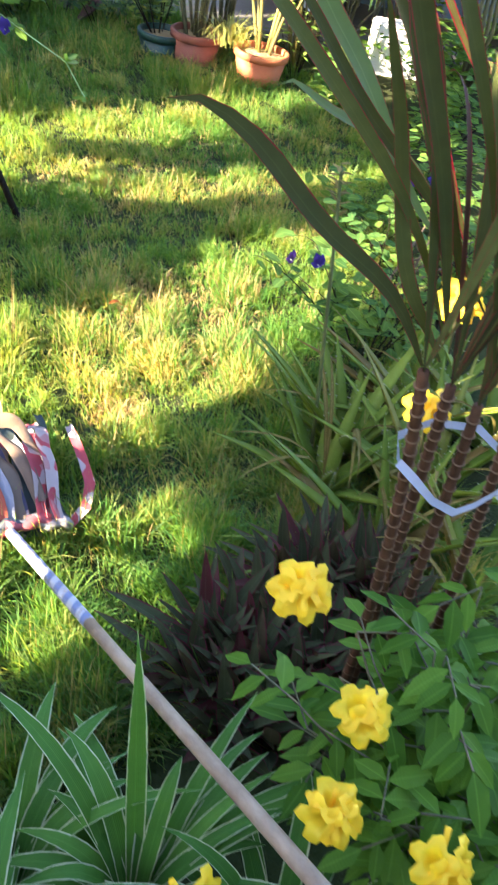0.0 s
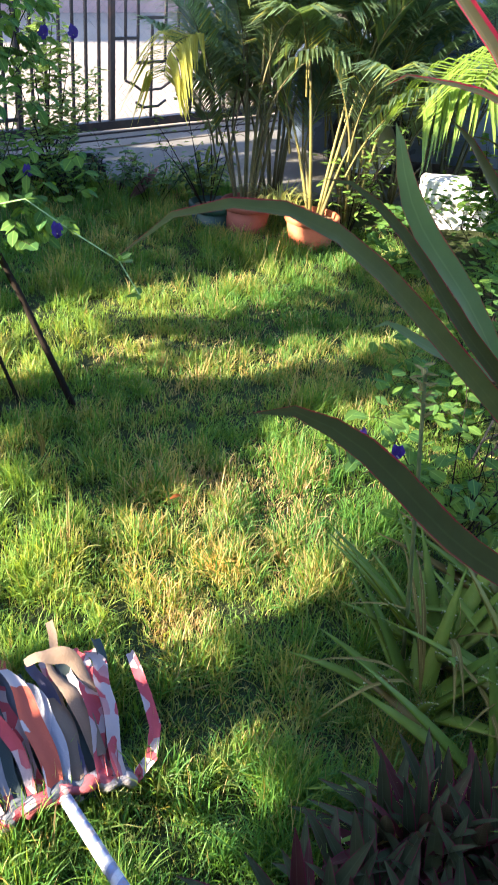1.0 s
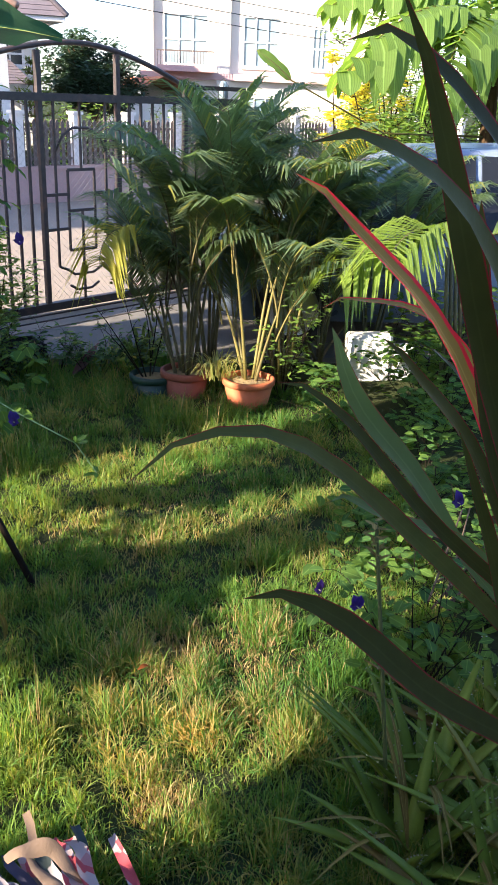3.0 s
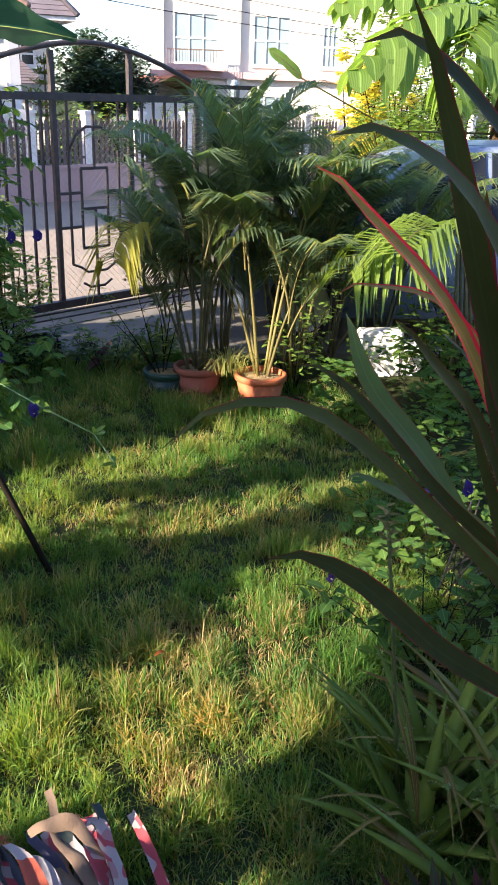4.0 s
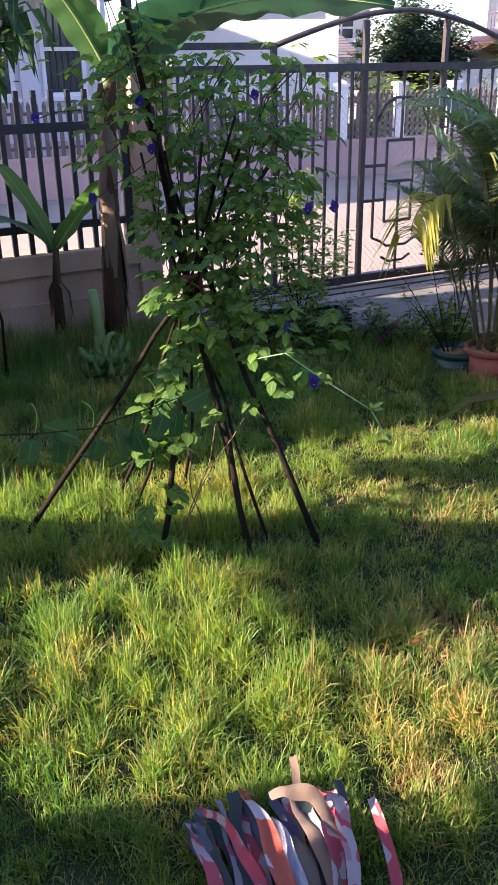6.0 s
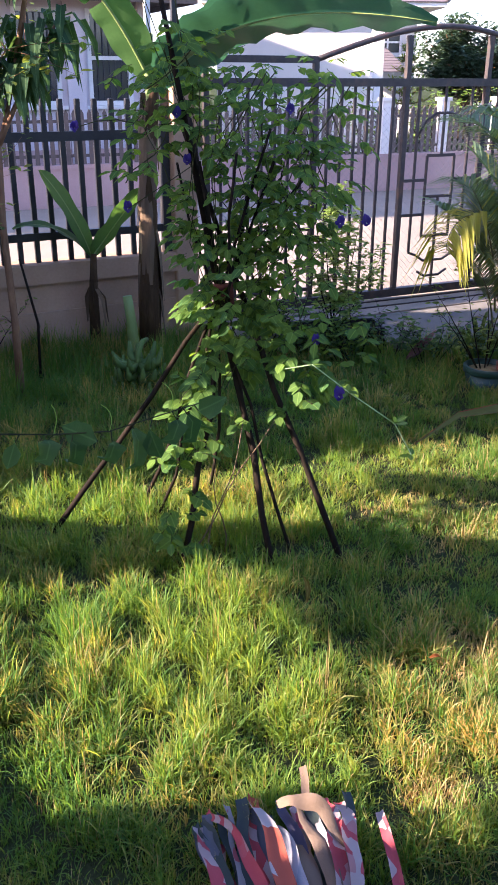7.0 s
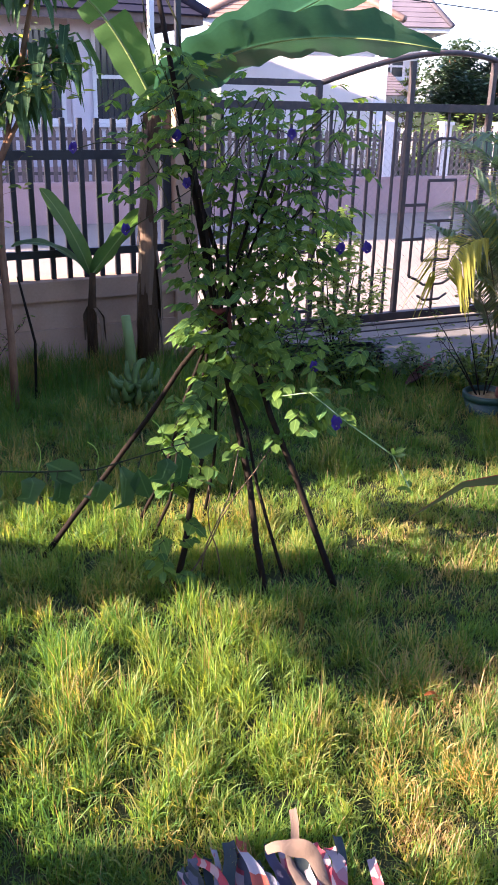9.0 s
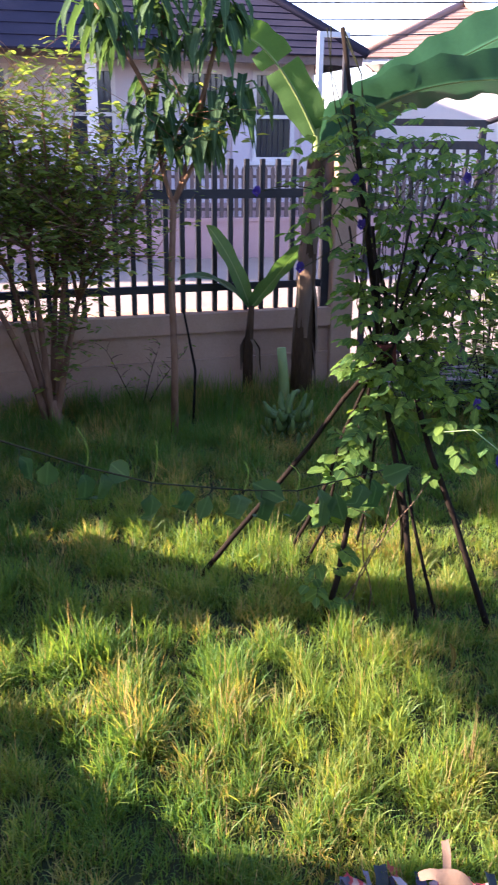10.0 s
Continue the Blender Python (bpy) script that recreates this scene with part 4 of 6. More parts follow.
def pot(name, at, r, h, mat, label, filled=True):
    ob = thing(name, label, "flower pot", at)
    part("body", Build().lathe([(0.001, 0), (r * 0.68, 0), (r * 0.72, 0.01), (r * 0.93, h * 0.8), (r * 0.9, h * 0.8), (r * 0.86, h * 0.78)], 28), mat, ob)
    part("rim", Build().lathe([(r * 0.93, h * 0.8), (r, h * 0.82), (r * 1.01, h * 0.98), (r * 0.97, h), (r * 0.87, h), (r * 0.86, h * 0.78)], 28), mat, ob)
    if filled:
        part("potting_soil", Build().lathe([(0.001, h * 0.92), (r * 0.5, h * 0.9), (r * 0.865, h * 0.84)], 20), dry_litter, ob)
    return ob


def pea_flower(at, size=0.03):
    f = thing("blue_pea_flower", "deep blue butterfly pea flower", "flower", at, group="blue pea flowers")
    b = Build()
    for a, ln, wd in ((1.75, 1.15, 1.15), (1.3, 1.1, 1.1), (0.35, 0.7, 0.8), (2.8, 0.7, 0.8), (4.7, 0.6, 0.7)):
        b.leaf((0, 0, 0), (math.cos(a), rnd(-0.6, 0.1), math.sin(a)), (rnd(-0.2, 0.2), -1, 0.2), size * ln * rnd(0.85, 1.1), size * wd, fold=0.35, bend=0.35)
    part("petals", b, blue_petal, f)
    part("throat", Build().tube([(0, 0, 0), (0, -size * 0.35, 0)], [size * 0.07, size * 0.03], 6), tooth_mat, f)
    return f


# ---- climber on a frame of sticks ----
trellis = thing("stick_tripod", "tall tripod frame of dark crooked garden sticks", "plant frame", (0, 0, 0))
APEX = Vector((0.47, 3.2, 0.98))
feet = [(0.27, 2.97), (0.62, 2.9), (0.72, 2.97), (0.89, 2.91), (-0.25, 3.28), (0.16, 3.54), (0.23, 3.45), (0.45, 3.52), (0.66, 3.5)]
thick = [0.0115, 0.012, 0.0065, 0.012, 0.011, 0.008, 0.0065, 0.0065, 0.008]
stick_lines = []
for (x, y), r in zip(feet, thick):
    foot = Vector((x, y, -0.06))
    through_pt = APEX + Vector((rnd(-0.05, 0.05), rnd(-0.08, 0.08), rnd(-0.08, 0.08)))
    far_end = through_pt + (through_pt - foot) * rnd(0.25, 0.55)
    path = [foot.lerp(far_end, t) + Vector((rnd(-1, 1), rnd(-1, 1), 0)) * 0.017 for t in (i / 7 for i in range(8))]
    stick_lines.append(path)
    part("stick", Build().tube(path, [r * (1.1 - 0.06 * i) for i in range(8)], 7), stick_mat, trellis)
climber = thing("pea_climber", "leafy green butterfly pea climber wound over the sticks", "climbing plant", (0, 0, 0))
vines, leaves = Build(), Build()
shafts = (((0.47, 3.2, 0.9), (0.25, 3.0, 2.0), 0.09, 1.1), ((0.5, 3.2, 0.85), (0.58, 3.15, 1.68), 0.15, 1.9), ((0.55, 3.2, 0.95), (0.82, 3.08, 1.64), 0.14, 1.5), ((0.45, 3.15, 0.62), (0.5, 3.12, 1.1), 0.11, 0.5),
          ((0.62, 3.1, 0.58), (0.95, 2.98, 0.84), 0.09, 0.22), ((0.3, 3.04, 0.4), (0.4, 3.12, 0.8), 0.07, 0.25), ((0.2, 3.1, 1.35), (0.32, 3.05, 1.75), 0.12, 0.5), ((0.7, 3.1, 0.75), (0.75, 3.1, 1.45), 0.12, 1.1), ((0.26, 2.99, 0.1), (0.36, 3.06, 0.7), 0.05, 0.22))
part("stick", Build().tube([shafts[0][0], (0.37, 3.1, 1.4), shafts[0][1]], [0.012, 0.01, 0.007], 6), stick_mat, trellis)
for a0, a1, r, weight in shafts:
    a0, a1 = Vector(a0), Vector(a1)
    for i in range(int(4 * weight)):
        ph, path = rnd(0, 6), []
        for j in range(10):
            t = j / 9
            ph += rnd(0.3, 0.9)
            path.append(a0.lerp(a1, t) + Vector((math.cos(ph), math.sin(ph), 0)) * r * rnd(0.3, 0.8))
        vines.tube(path, 0.0019, 4, False)
    for i in range(int(86 * weight)):
        t = rnd(-0.05, 1.05 if a1.z < 1.9 else 0.8)
        ph = rnd(0, math.tau)
        p = a0.lerp(a1, t) + Vector((math.cos(ph), math.sin(ph), 0)) * r * rnd(0.2, 1.35) + Vector((0, 0, rnd(-0.06, 0.06)))
        d = Vector((math.cos(ph + rnd(-1, 1)), math.sin(ph + rnd(-1, 1)), rnd(-0.6, 0.25))).normalized()
        s = d.cross(Vector((0, 0, 1))).normalized()
        vines.tube([p, p + d * 0.055], 0.0011, 3, False)
        low_down = smooth(1.15, 0.75, p.z)
        big_one = 0.95 + 0.14 * low_down
        for k in range(3):
            q = p + d * (0.012 + 0.02 * k)
            for sgn in ((-1, 1) if k < 2 else (0,)):
                dd = d * (0.5 if sgn else 1) + s * sgn + Vector((0, 0, rnd(-0.5, 0.1)))
                leaves.leaf(q, dd, Vector((rnd(-0.6, 0.6), rnd(-0.9, 0.2), 1)), rnd(0.032, 0.055) * big_one, rnd(0.021, 0.034) * big_one * (1 + 0.3 * low_down), bend=0.2)
for q in ((0.0, 3.02, 1.52), (0.15, 3.08, 1.27), (0.91, 3.1, 1.18), (0.66, 2.98, 1.57)):
    vines.tube(curve3((0.36, 3.08, 1.4) if q[0] < 0.5 else (0.62, 3.1, 1.35), ((q[0] + 0.4) / 2, 3.05, q[2] + 0.08), q, 7), 0.0018, 4, False)
# a spray reaching towards the lawn
spray = [(0.62, 3.0, 0.72), (0.7, 2.75, 0.82), (0.76, 2.54, 0.8), (0.86, 2.39, 0.75), (0.9, 2.34, 0.67)]
part("tendril", Build().tube(spray, 0.002, 5, False), palm_leaf, climber, "pale green reaching shoot")
tip = Build()
for d in ((0.6, -0.3, 0.5), (-0.5, -0.4, 0.4), (0.9, 0.2, -0.1), (-0.2, -0.6, 0.7)):
    tip.leaf(spray[3], d, (0.1, -0.5, 1), 0.045, 0.018)
part("shoot_leaf", tip, palm_sunny, climber, "bright young leaflets")
for p in spray:
    for k in range(5 if p[1] > 2.5 else 3):
        leaves.leaf(p, (rnd(-1, 1), rnd(-1, 1), rnd(-0.4, 0.4)), (rnd(-0.3, 0.3), rnd(-0.6, 0), 1), 0.04, 0.018)
part("twining_vine", vines, vine_stem, climber)
part("foliage", leaves, vine_leaf, climber)
for x, y, z in ((0.73, 2.53, 0.79), (0.93, 3.0, 1.22), (0.66, 2.98, 1.57), (0.31, 3.0, 1.56), (0.34, 3.02, 1.42), (0.15, 3.08, 1.27), (0.84, 3.0, 1.22), (0.76, 2.96, 0.83), (0.0, 3.02, 1.52)):
    pea_flower((x, y, z), rnd(0.02, 0.027))

solid("cord_knot", Build().tube([(-0.02, -0.03, -0.02), (0.02, -0.04, -0.005), (0.03, 0.0, 0.005), (0.0, 0.03, 0.01), (-0.03, 0.0, 0.015), (-0.01, -0.045, 0.02), (0.025, -0.035, 0.03), (0.03, -0.05, -0.03), (0.035, -0.05, -0.07)], [0.01, 0.013, 0.012, 0.012, 0.012, 0.013, 0.012, 0.007, 0.004], 7), maroon_knot, "maroon-brown cord knotted where the sticks cross", "cord", at=(0.466, 3.16, 0.972))
dry_twigs = thing("dry_twigs", "pale dry twigs crossing between the stick legs", "twigs", (0, 0, 0))
for a, c in (((0.36, 3.0, -0.02), (0.53, 3.02, 0.52)), ((0.3, 3.0, -0.02), (0.63, 3.04, 0.52)), ((0.46, 3.06, -0.03), (0.4, 3.02, 0.42))):
    a, c = Vector(a), Vector(c)
    part("twig", Build().tube([a.lerp(c, t) + Vector((0.012 * math.sin(9 * t + a.x * 40), 0, 0)) for t in (i / 6 for i in range(7))], [0.0035 - 0.0003 * i for i in range(7)], 5), banana_sheath, dry_twigs)

# a near trailing shoot with heart-shaped leaves
shoot = thing("trailing_shoot", "trailing green shoot with drooping heart-shaped leaves", "climbing plant", (0, 0, 0))
sp = [Vector(q) for q in ((-1.45, 1.34, -0.05), (-1.2, 1.35, 0.9), (-0.62, 1.37, 1.27), (-0.4, 1.38, 1.27), (-0.26, 1.38, 1.225), (-0.16, 1.38, 1.2), (-0.02, 1.38, 1.19), (0.06, 1.38, 1.19), (0.15, 1.38, 1.215), (0.2, 1.4, 1.22))]
stem, lv = Build(), Build()
stem.tube(sp, [0.0022 - 0.00015 * i for i in range(10)], 5)
for i in range(19):
    t = 2.6 + i * 0.34
    p = sp[int(t)].lerp(sp[min(9, int(t) + 1)], t % 1)
    q = p + Vector((rnd(-0.01, 0.01), rnd(-0.02, 0.01), rnd(-0.016, -0.006)))
    stem.tube([p, q], 0.001, 3, False)
    if i % 3:
        d = Vector((rnd(-0.5, 0.5), rnd(-0.3, 0.3), -1)).normalized()
        ln = rnd(0.04, 0.075)
        lv.blade([q, q + d * ln * 0.35 + Vector((0.008, -0.006, 0.012)), q + d * ln * 0.7 + Vector((0.006, -0.004, 0.004)), q + d * ln + Vector((-0.008, 0.006, 0.012))], [0.006, rnd(0.022, 0.034), rnd(0.016, 0.024), 0.002], up=(0.3, -1, 0.2), fold=rnd(0.3, 1.1), roll=rnd(-1.5, 1.5))
    else:
        lv.leaf(q, (rnd(-0.4, 0.4), rnd(-0.2, 0.2), -1 if i % 2 else 0.1), (rnd(-0.5, 0.5), -1, 0.2), rnd(0.036, 0.062), rnd(0.026, 0.044), fold=rnd(0.2, 0.9), bend=rnd(-0.3, 0.4))
for i in range(5):
    p = sp[4 + i]
    part("tendril", Build().tube(curve3(p, p + Vector((0.012, 0, 0.03)), p + Vector((rnd(-0.012, 0.012), 0, rnd(0.04, 0.07))), 6), 0.0008, 4, False), palm_sunny, shoot)
part("stem", stem, vine_stem, shoot)
part("foliage", lv, shoot_leaf, shoot)

# ---- banana plants ----
big = thing("banana_plant", "tall banana plant with dry brown sheaths and broad green leaves", "banana plant", (0.34, 5.9, -0.1))
trunk = [(0, 0, 0), (0.0, 0, 0.4), (0.01, 0, 0.8), (0.03, 0, 1.25), (0.07, 0, 1.62), (0.09, 0, 1.8)]
part("pseudostem", Build().tube(trunk, [0.078, 0.07, 0.06, 0.052, 0.042, 0.028], 14), banana_stem, big)
for i in range(30):
    a, z = (rnd(0, math.tau), rnd(0.35, 1.75)) if i else (math.pi * 1.2, 0.98)
    r = 0.076 - 0.022 * z
    b = Build()
    c, s = math.cos(a), math.sin(a)
    b.blade([(0.02 * z + r * c, r * s, z), (0.02 * z + (r + 0.02) * c, (r + 0.02) * s, z - 0.12), (0.02 * z + (r + 0.03) * c, (r + 0.03) * s, z - rnd(0.25, 0.5))], [0.05, 0.07, 0.02], up=(c, s, 0.1), fold=-0.4)
    part("dry_sheath", b, banana_sheath if i else sunlit_sheath, big, "torn straw-brown sheath" if i else "loose torn sheath coloured pale for the sunlit patch")
TOP = Vector((0.08, 0, 1.7))
for top_end, r in (((0.02, -0.03, 1.93), 0.022), ((0.08, 0.02, 2.0), 0.024), ((0.14, 0.0, 1.9), 0.02)):
    part("petiole", Build().tube(curve3((0.06, 0, 1.35), (0.06, -0.01, 1.9), top_end, 9), [r * (1.5 - 0.13 * j) for j in range(9)], 9), petiole_mat, big, "pale yellow-green leaf stem")
for i, (mid, tip, w, sunny, roll, torn) in enumerate((
        ((0.55, -0.15, 2.25), (1.6, -0.72, 2.04), 0.44, 0, 0.5, 0.0),
        ((0.55, -0.15, 2.12), (1.5, -0.25, 2.52), 0.44, 0, 0.7, 0.0),
        ((-0.28, -0.2, 2.45), (-0.56, -0.2, 2.32), 0.26, 1, -0.7, 0.06))):
    b, rib = Build(), Build()
    path = banana_blade(b, TOP, mid, tip, w, torn=torn, roll=roll, seed=i)
    lf = part("leaf", b, banana_sunny if sunny else banana_leaf, big)
    rib.tube(path, [0.012 * (1 - 0.85 * j / 25) for j in range(26)], 6)
    part("midrib", rib, petiole_mat, lf)
small = thing("young_banana_plant", "young banana plant with three upright leaves", "banana plant", (-0.03, 6.0, -0.1))
part("pseudostem", Build().tube([(0, 0, 0), (0.0, 0, 0.35), (0.02, 0, 0.68)], [0.04, 0.034, 0.02], 10), banana_stem, small)
for i, (mid, tip, w, roll) in enumerate((((-0.1, 0, 1.0), (-0.28, -0.05, 1.22), 0.13, 0.9), ((0.16, 0, 0.85), (0.36, -0.02, 1.1), 0.17, 0.7), ((-0.22, 0, 0.95), (-0.48, -0.05, 0.86), 0.11, 0.2))):
    b, rib = Build(), Build()
    path = banana_blade(b, (0.01, 0, 0.66), mid, tip, w, k=16, roll=roll, seed=9 + i, waves=3)
    lf = part("leaf", b, banana_sunny, small)
    rib.tube(path, [0.006 * (1 - 0.8 * j / 15) for j in range(16)], 5)
    part("midrib", rib, petiole_mat, lf)
for i in range(4):
    b = Build()
    a = rnd(0, math.tau)
    b.blade([(0.03 * math.cos(a), 0.03 * math.sin(a), 0.45), (0.08 * math.cos(a), 0.08 * math.sin(a), 0.38), (0.1 * math.cos(a), 0.1 * math.sin(a), 0.2)], [0.03, 0.04, 0.01])
    part("dry_leaf", b, banana_sheath, small)
cut = Build().tube([(0, 0, 0), (0.0, 0.005, 0.18), (-0.01, 0.01, 0.32), (-0.025, 0.02, 0.46)], [0.04, 0.037, 0.034, 0.031], 12)
solid("cut_banana_stalk", cut, petiole_mat, "cut green banana leaf stalk leaning at the stem", "leaf stalk", at=(0.215, 5.68, -0.1))
bunch = thing("banana_bunch", "bunch of unripe grey-green bananas hanging low", "bananas", (0.22, 5.08, -0.07))
bunch.scale = (1.05, 1.05, 1.05)
part("stalk", Build().tube([(0.06, 0.14, 0.26), (0.03, 0.06, 0.27), (0, 0, 0.22), (0, 0, -0.05)], [0.014, 0.016, 0.016, 0.012], 7), banana_fruit, bunch)
for tier in range(4):
    for i in range(11):
        a = math.tau * i / 11 + tier * 0.5 + rnd(-0.2, 0.2)
        z = -0.05 + tier * 0.075 + rnd(-0.015, 0.015)
        c, s = math.cos(a), math.sin(a)
        b = Build().tube([(0.02 * c, 0.02 * s, z), (0.08 * c, 0.08 * s, z - 0.01), (0.125 * c, 0.125 * s, z + 0.01), (rnd(0.13, 0.16) * c, rnd(0.13, 0.16) * s, z + rnd(0.05, 0.1))], [0.009, 0.02, 0.021, 0.007], 7)
        part("banana", b, banana_fruit, bunch)

# ---- small trees by the wall ----
sap = thing("mango_sapling", "slender sapling with long dark drooping leaves", "tree", (-0.47, 5.08, -0.1))
tr = Build()
tr.tube([(0, 0, 0), (0.01, 0, 0.5), (0.0, 0, 1.0), (0.02, 0, 1.44)], [0.025, 0.021, 0.019, 0.018], 8)
limbs = [((0.02, 0, 1.42), (0.15, 0, 1.68), (0.36, 0.0, 2.0)), ((0.02, 0, 1.42), (0.1, 0.02, 1.6), (0.17, 0.0, 1.95)), ((0.02, 0, 1.42), (-0.06, 0, 1.6), (-0.09, 0.02, 2.0)), ((0.17, 0.0, 1.9), (0.25, -0.1, 2.2), (0.32, -0.2, 2.4)), ((-0.09, 0.02, 1.95), (-0.2, -0.1, 2.2), (-0.35, -0.1, 2.4)), ((-0.09, 0.02, 1.95), (-0.02, 0.1, 2.2), (0.0, -0.15, 2.45))]
ends = []
for a, m, c in limbs:
    path = curve3(a, m, c, 8)
    part("branch", Build().tube(path, [0.016 - 0.0012 * i for i in range(8)], 6), bark, sap)
    ends += path[4:]
part("trunk", tr, bark, sap)
cr = Build()
for p in ends:
    for _ in range(10):
        a = rnd(0, math.tau)
        q = p + Vector((rnd(-1, 1), rnd(-1, 1), rnd(-0.3, 1))) * 0.07
        ln = rnd(0.12, 0.25)
        o = Vector((math.cos(a), math.sin(a), 0))
        cr.blade([q, q + o * ln * 0.4 + Vector((0, 0, 0.02)), q + o * ln * 0.7 - Vector((0, 0, ln * 0.35)), q + o * ln * 0.8 - Vector((0, 0, ln * 0.8))], [0.012, 0.05, 0.046, 0.004], fold=0.35)
part("crown", cr, mango_leaf, sap)
stake = Build().tube([(0, 0, 0), (0.02, 0, 0.4), (-0.05, -0.02, 0.8)], [0.009, 0.009, 0.007], 6)
solid("support_stake", stake, stick_mat, "dark leaning stake beside the sapling", "stake", at=(-0.38, 5.4, -0.12))

bushy = thing("small_leaved_tree", "bushy small tree with fine green leaves, rim-lit bark", "tree", (-1.24, 5.25, -0.1))
tr, cr = Build(), Build()
forks = [(-0.22, 0.05, 1.0), (-0.05, -0.08, 1.15), (0.12, 0.04, 1.05), (0.2, -0.02, 0.85), (-0.45, -0.05, 1.1), (0.05, 0.1, 0.95)]
tr.tube([(0, 0, 0), (0.01, 0, 0.12), (0.0, 0, 0.22)], [0.05, 0.046, 0.04], 9)
pts, twig = [], []
for f in forks:
    stem_path = curve3((f[0] * 0.1, f[1] * 0.2, 0.1), (f[0] * 0.35 + rnd(-0.04, 0.04), f[1] * 0.6, f[2] * 0.55), f, 9)
    tr.tube(stem_path, [0.024 - 0.0012 * k for k in range(9)], 7)
    pts += stem_path[5:]
    for _ in range(5):
        tip = Vector(f) + Vector((rnd(-0.55, 0.6) + f[0] * 0.9, rnd(-0.35, 0.3), rnd(0.15, 1.15)))
        bough = curve3(f, Vector(f).lerp(tip, 0.5) + Vector((rnd(-0.08, 0.08), rnd(-0.08, 0.08), 0.12)), tip, 8)
        tr.tube(bough, [0.013 - 0.0014 * k for k in range(8)], 5)
        pts += bough[1:]
for far in ((-1.1, 0.0, 1.9), (-1.5, -0.1, 2.3), (-0.9, -0.5, 2.4), (-1.3, -0.3, 1.5)):
    bough = curve3(forks[4], Vector(forks[4]).lerp(Vector(far), 0.5) + Vector((0, 0, 0.15)), far, 8)
    tr.tube(bough, [0.013 - 0.0014 * k for k in range(8)], 5)
    pts += bough[1:]
pts += branches(tr, (0.01, 0, 0.05), [(-0.1, -0.05, 0.9), (0.14, -0.1, 0.75)], 0.008, 0.03)[3:]
for p in pts:
    for _ in range(4):
        q = p + Vector((rnd(-1, 1), rnd(-1, 1), rnd(-0.3, 1))) * (0.38 if p.z > 1.1 else 0.18)
        tr.tube([p, (p + q) / 2 + Vector((0, 0, 0.02)), q], [0.0026, 0.002, 0.001], 3, False)
        twig += [(p, q)] * (3 if p.z > 1.1 else 1)
leaf_cloud(cr, 11500, lambda: (lambda w: w[0].lerp(w[1], rnd(0.2, 1.2)) + Vector((rnd(-1, 1), rnd(-1, 1), rnd(-1, 1))) * 0.04)(random.choice(twig)), 0.06, 0.55, 0.5)
part("trunk", tr, bark, bushy)
part("crown", cr, bush_leaf, bushy)
shrub("twiggy_shrub", "sparse twiggy shrub at the foot of the wall", "shrub", (-0.75, 5.7, -0.1), [(0.15, -0.1, 0.5), (0.3, 0, 0.42), (-0.2, -0.1, 0.45)], bush_leaf, 90, 0.035, 0.005)

# ---- pots, roses and palms by the drive ----
pot("clay_pot", (2.66, 4.28, -0.05), 0.155, 0.2, terracotta, "orange terracotta pot full of dry litter, sunlit")
pot("clay_pot", (2.42, 4.62, -0.08), 0.15, 0.22, brown_pot, "brown clay pot with palm canes")
pot("green_pot", (2.26, 4.74, -0.1), 0.14, 0.2, green_plastic, "dark green plastic pot with rose stems")
planter = thing("planter_box", "black plastic planter box of shrubs before the gate", "planter", (1.55, 5.72, -0.06))
part("side", boxes((-0.35, -0.13, 0, 0.35, -0.115, 0.17), (-0.35, 0.115, 0, 0.35, 0.13, 0.17), (-0.35, -0.115, 0, -0.335, 0.115, 0.17), (0.335, -0.115, 0, 0.35, 0.115, 0.17), (-0.335, -0.115, 0, 0.335, 0.115, 0.02)), black_plastic, planter)
part("potting_soil", boxes((-0.334, -0.114, 0.021, 0.334, 0.114, 0.14)), soil, planter)
palm((2.42, 4.62, 0.08), "dark arching areca palm in a brown pot", 11, 3, palm_leaf, 0.95, 0.74)
palm((2.68, 4.3, 0.1), "areca palm with yellow canes in a terracotta pot", 6, 3, palm_leaf, 0.8, 0.78, 0.5, cane=yellow_cane)
palm((3.1, 4.55, -0.03), "areca palm with yellow canes in the shade beside the car", 9, 3, palm_leaf, 0.95, 0.8, 0.2, cane=yellow_cane)
palm((3.95, 4.75, 0.0), "dark areca palm clump close against the car", 6, 3, palm_leaf, 0.85, 0.75, 0.4)
palm((3.55, 4.78, 0.0), "low dark areca palm in the shade before the car", 7, 3, palm_leaf, 0.62, 0.7, 1.1)
palm((2.8, 5.0, 0.0), "tall areca palm clump at the drive's edge", 7, 3, palm_leaf, 1.15, 0.8, 0.8)
sunny = thing("areca_palm", "pale sunlit palm with hanging yellow-green leaflets", "palm", (3.55, 3.62, -0.03), group="areca palms by the drive")
for i in range(4):
    part("stem", Build().tube([(0.04 * i, 0.02 * i, -0.03), (0.04 * i, 0, 0.5), (0.03 * i - 0.06, 0, 0.98)], 0.013, 6), palm_stem, sunny)
for az, rise in ((3.1, 0.42), (3.5, 0.6), (-0.3, 0.5)):
    b, r = Build(), Build()
    frond(b, r, (0, 0, 0.96), az, 0.85, rise, 1.5, 26, 0.34, 0.026, 0.8)
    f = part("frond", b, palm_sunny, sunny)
    part("rib", r, palm_stem, f)
yellowed = thing("withered_frond", "yellowed palm frond hanging among the canes", "palm frond", (1.95, 4.5, 0.84))
b, r = Build(), Build()
frond(b, r, (0.17, 0.1, 0.1), 3.6, 0.46, 0.6, 2.6, 24, 0.25, 0.024, 0.8)
tagged(part("frond", b, palm_yellow, yellowed), kind="stuff")
part("rib", r, palm_stem, yellowed)
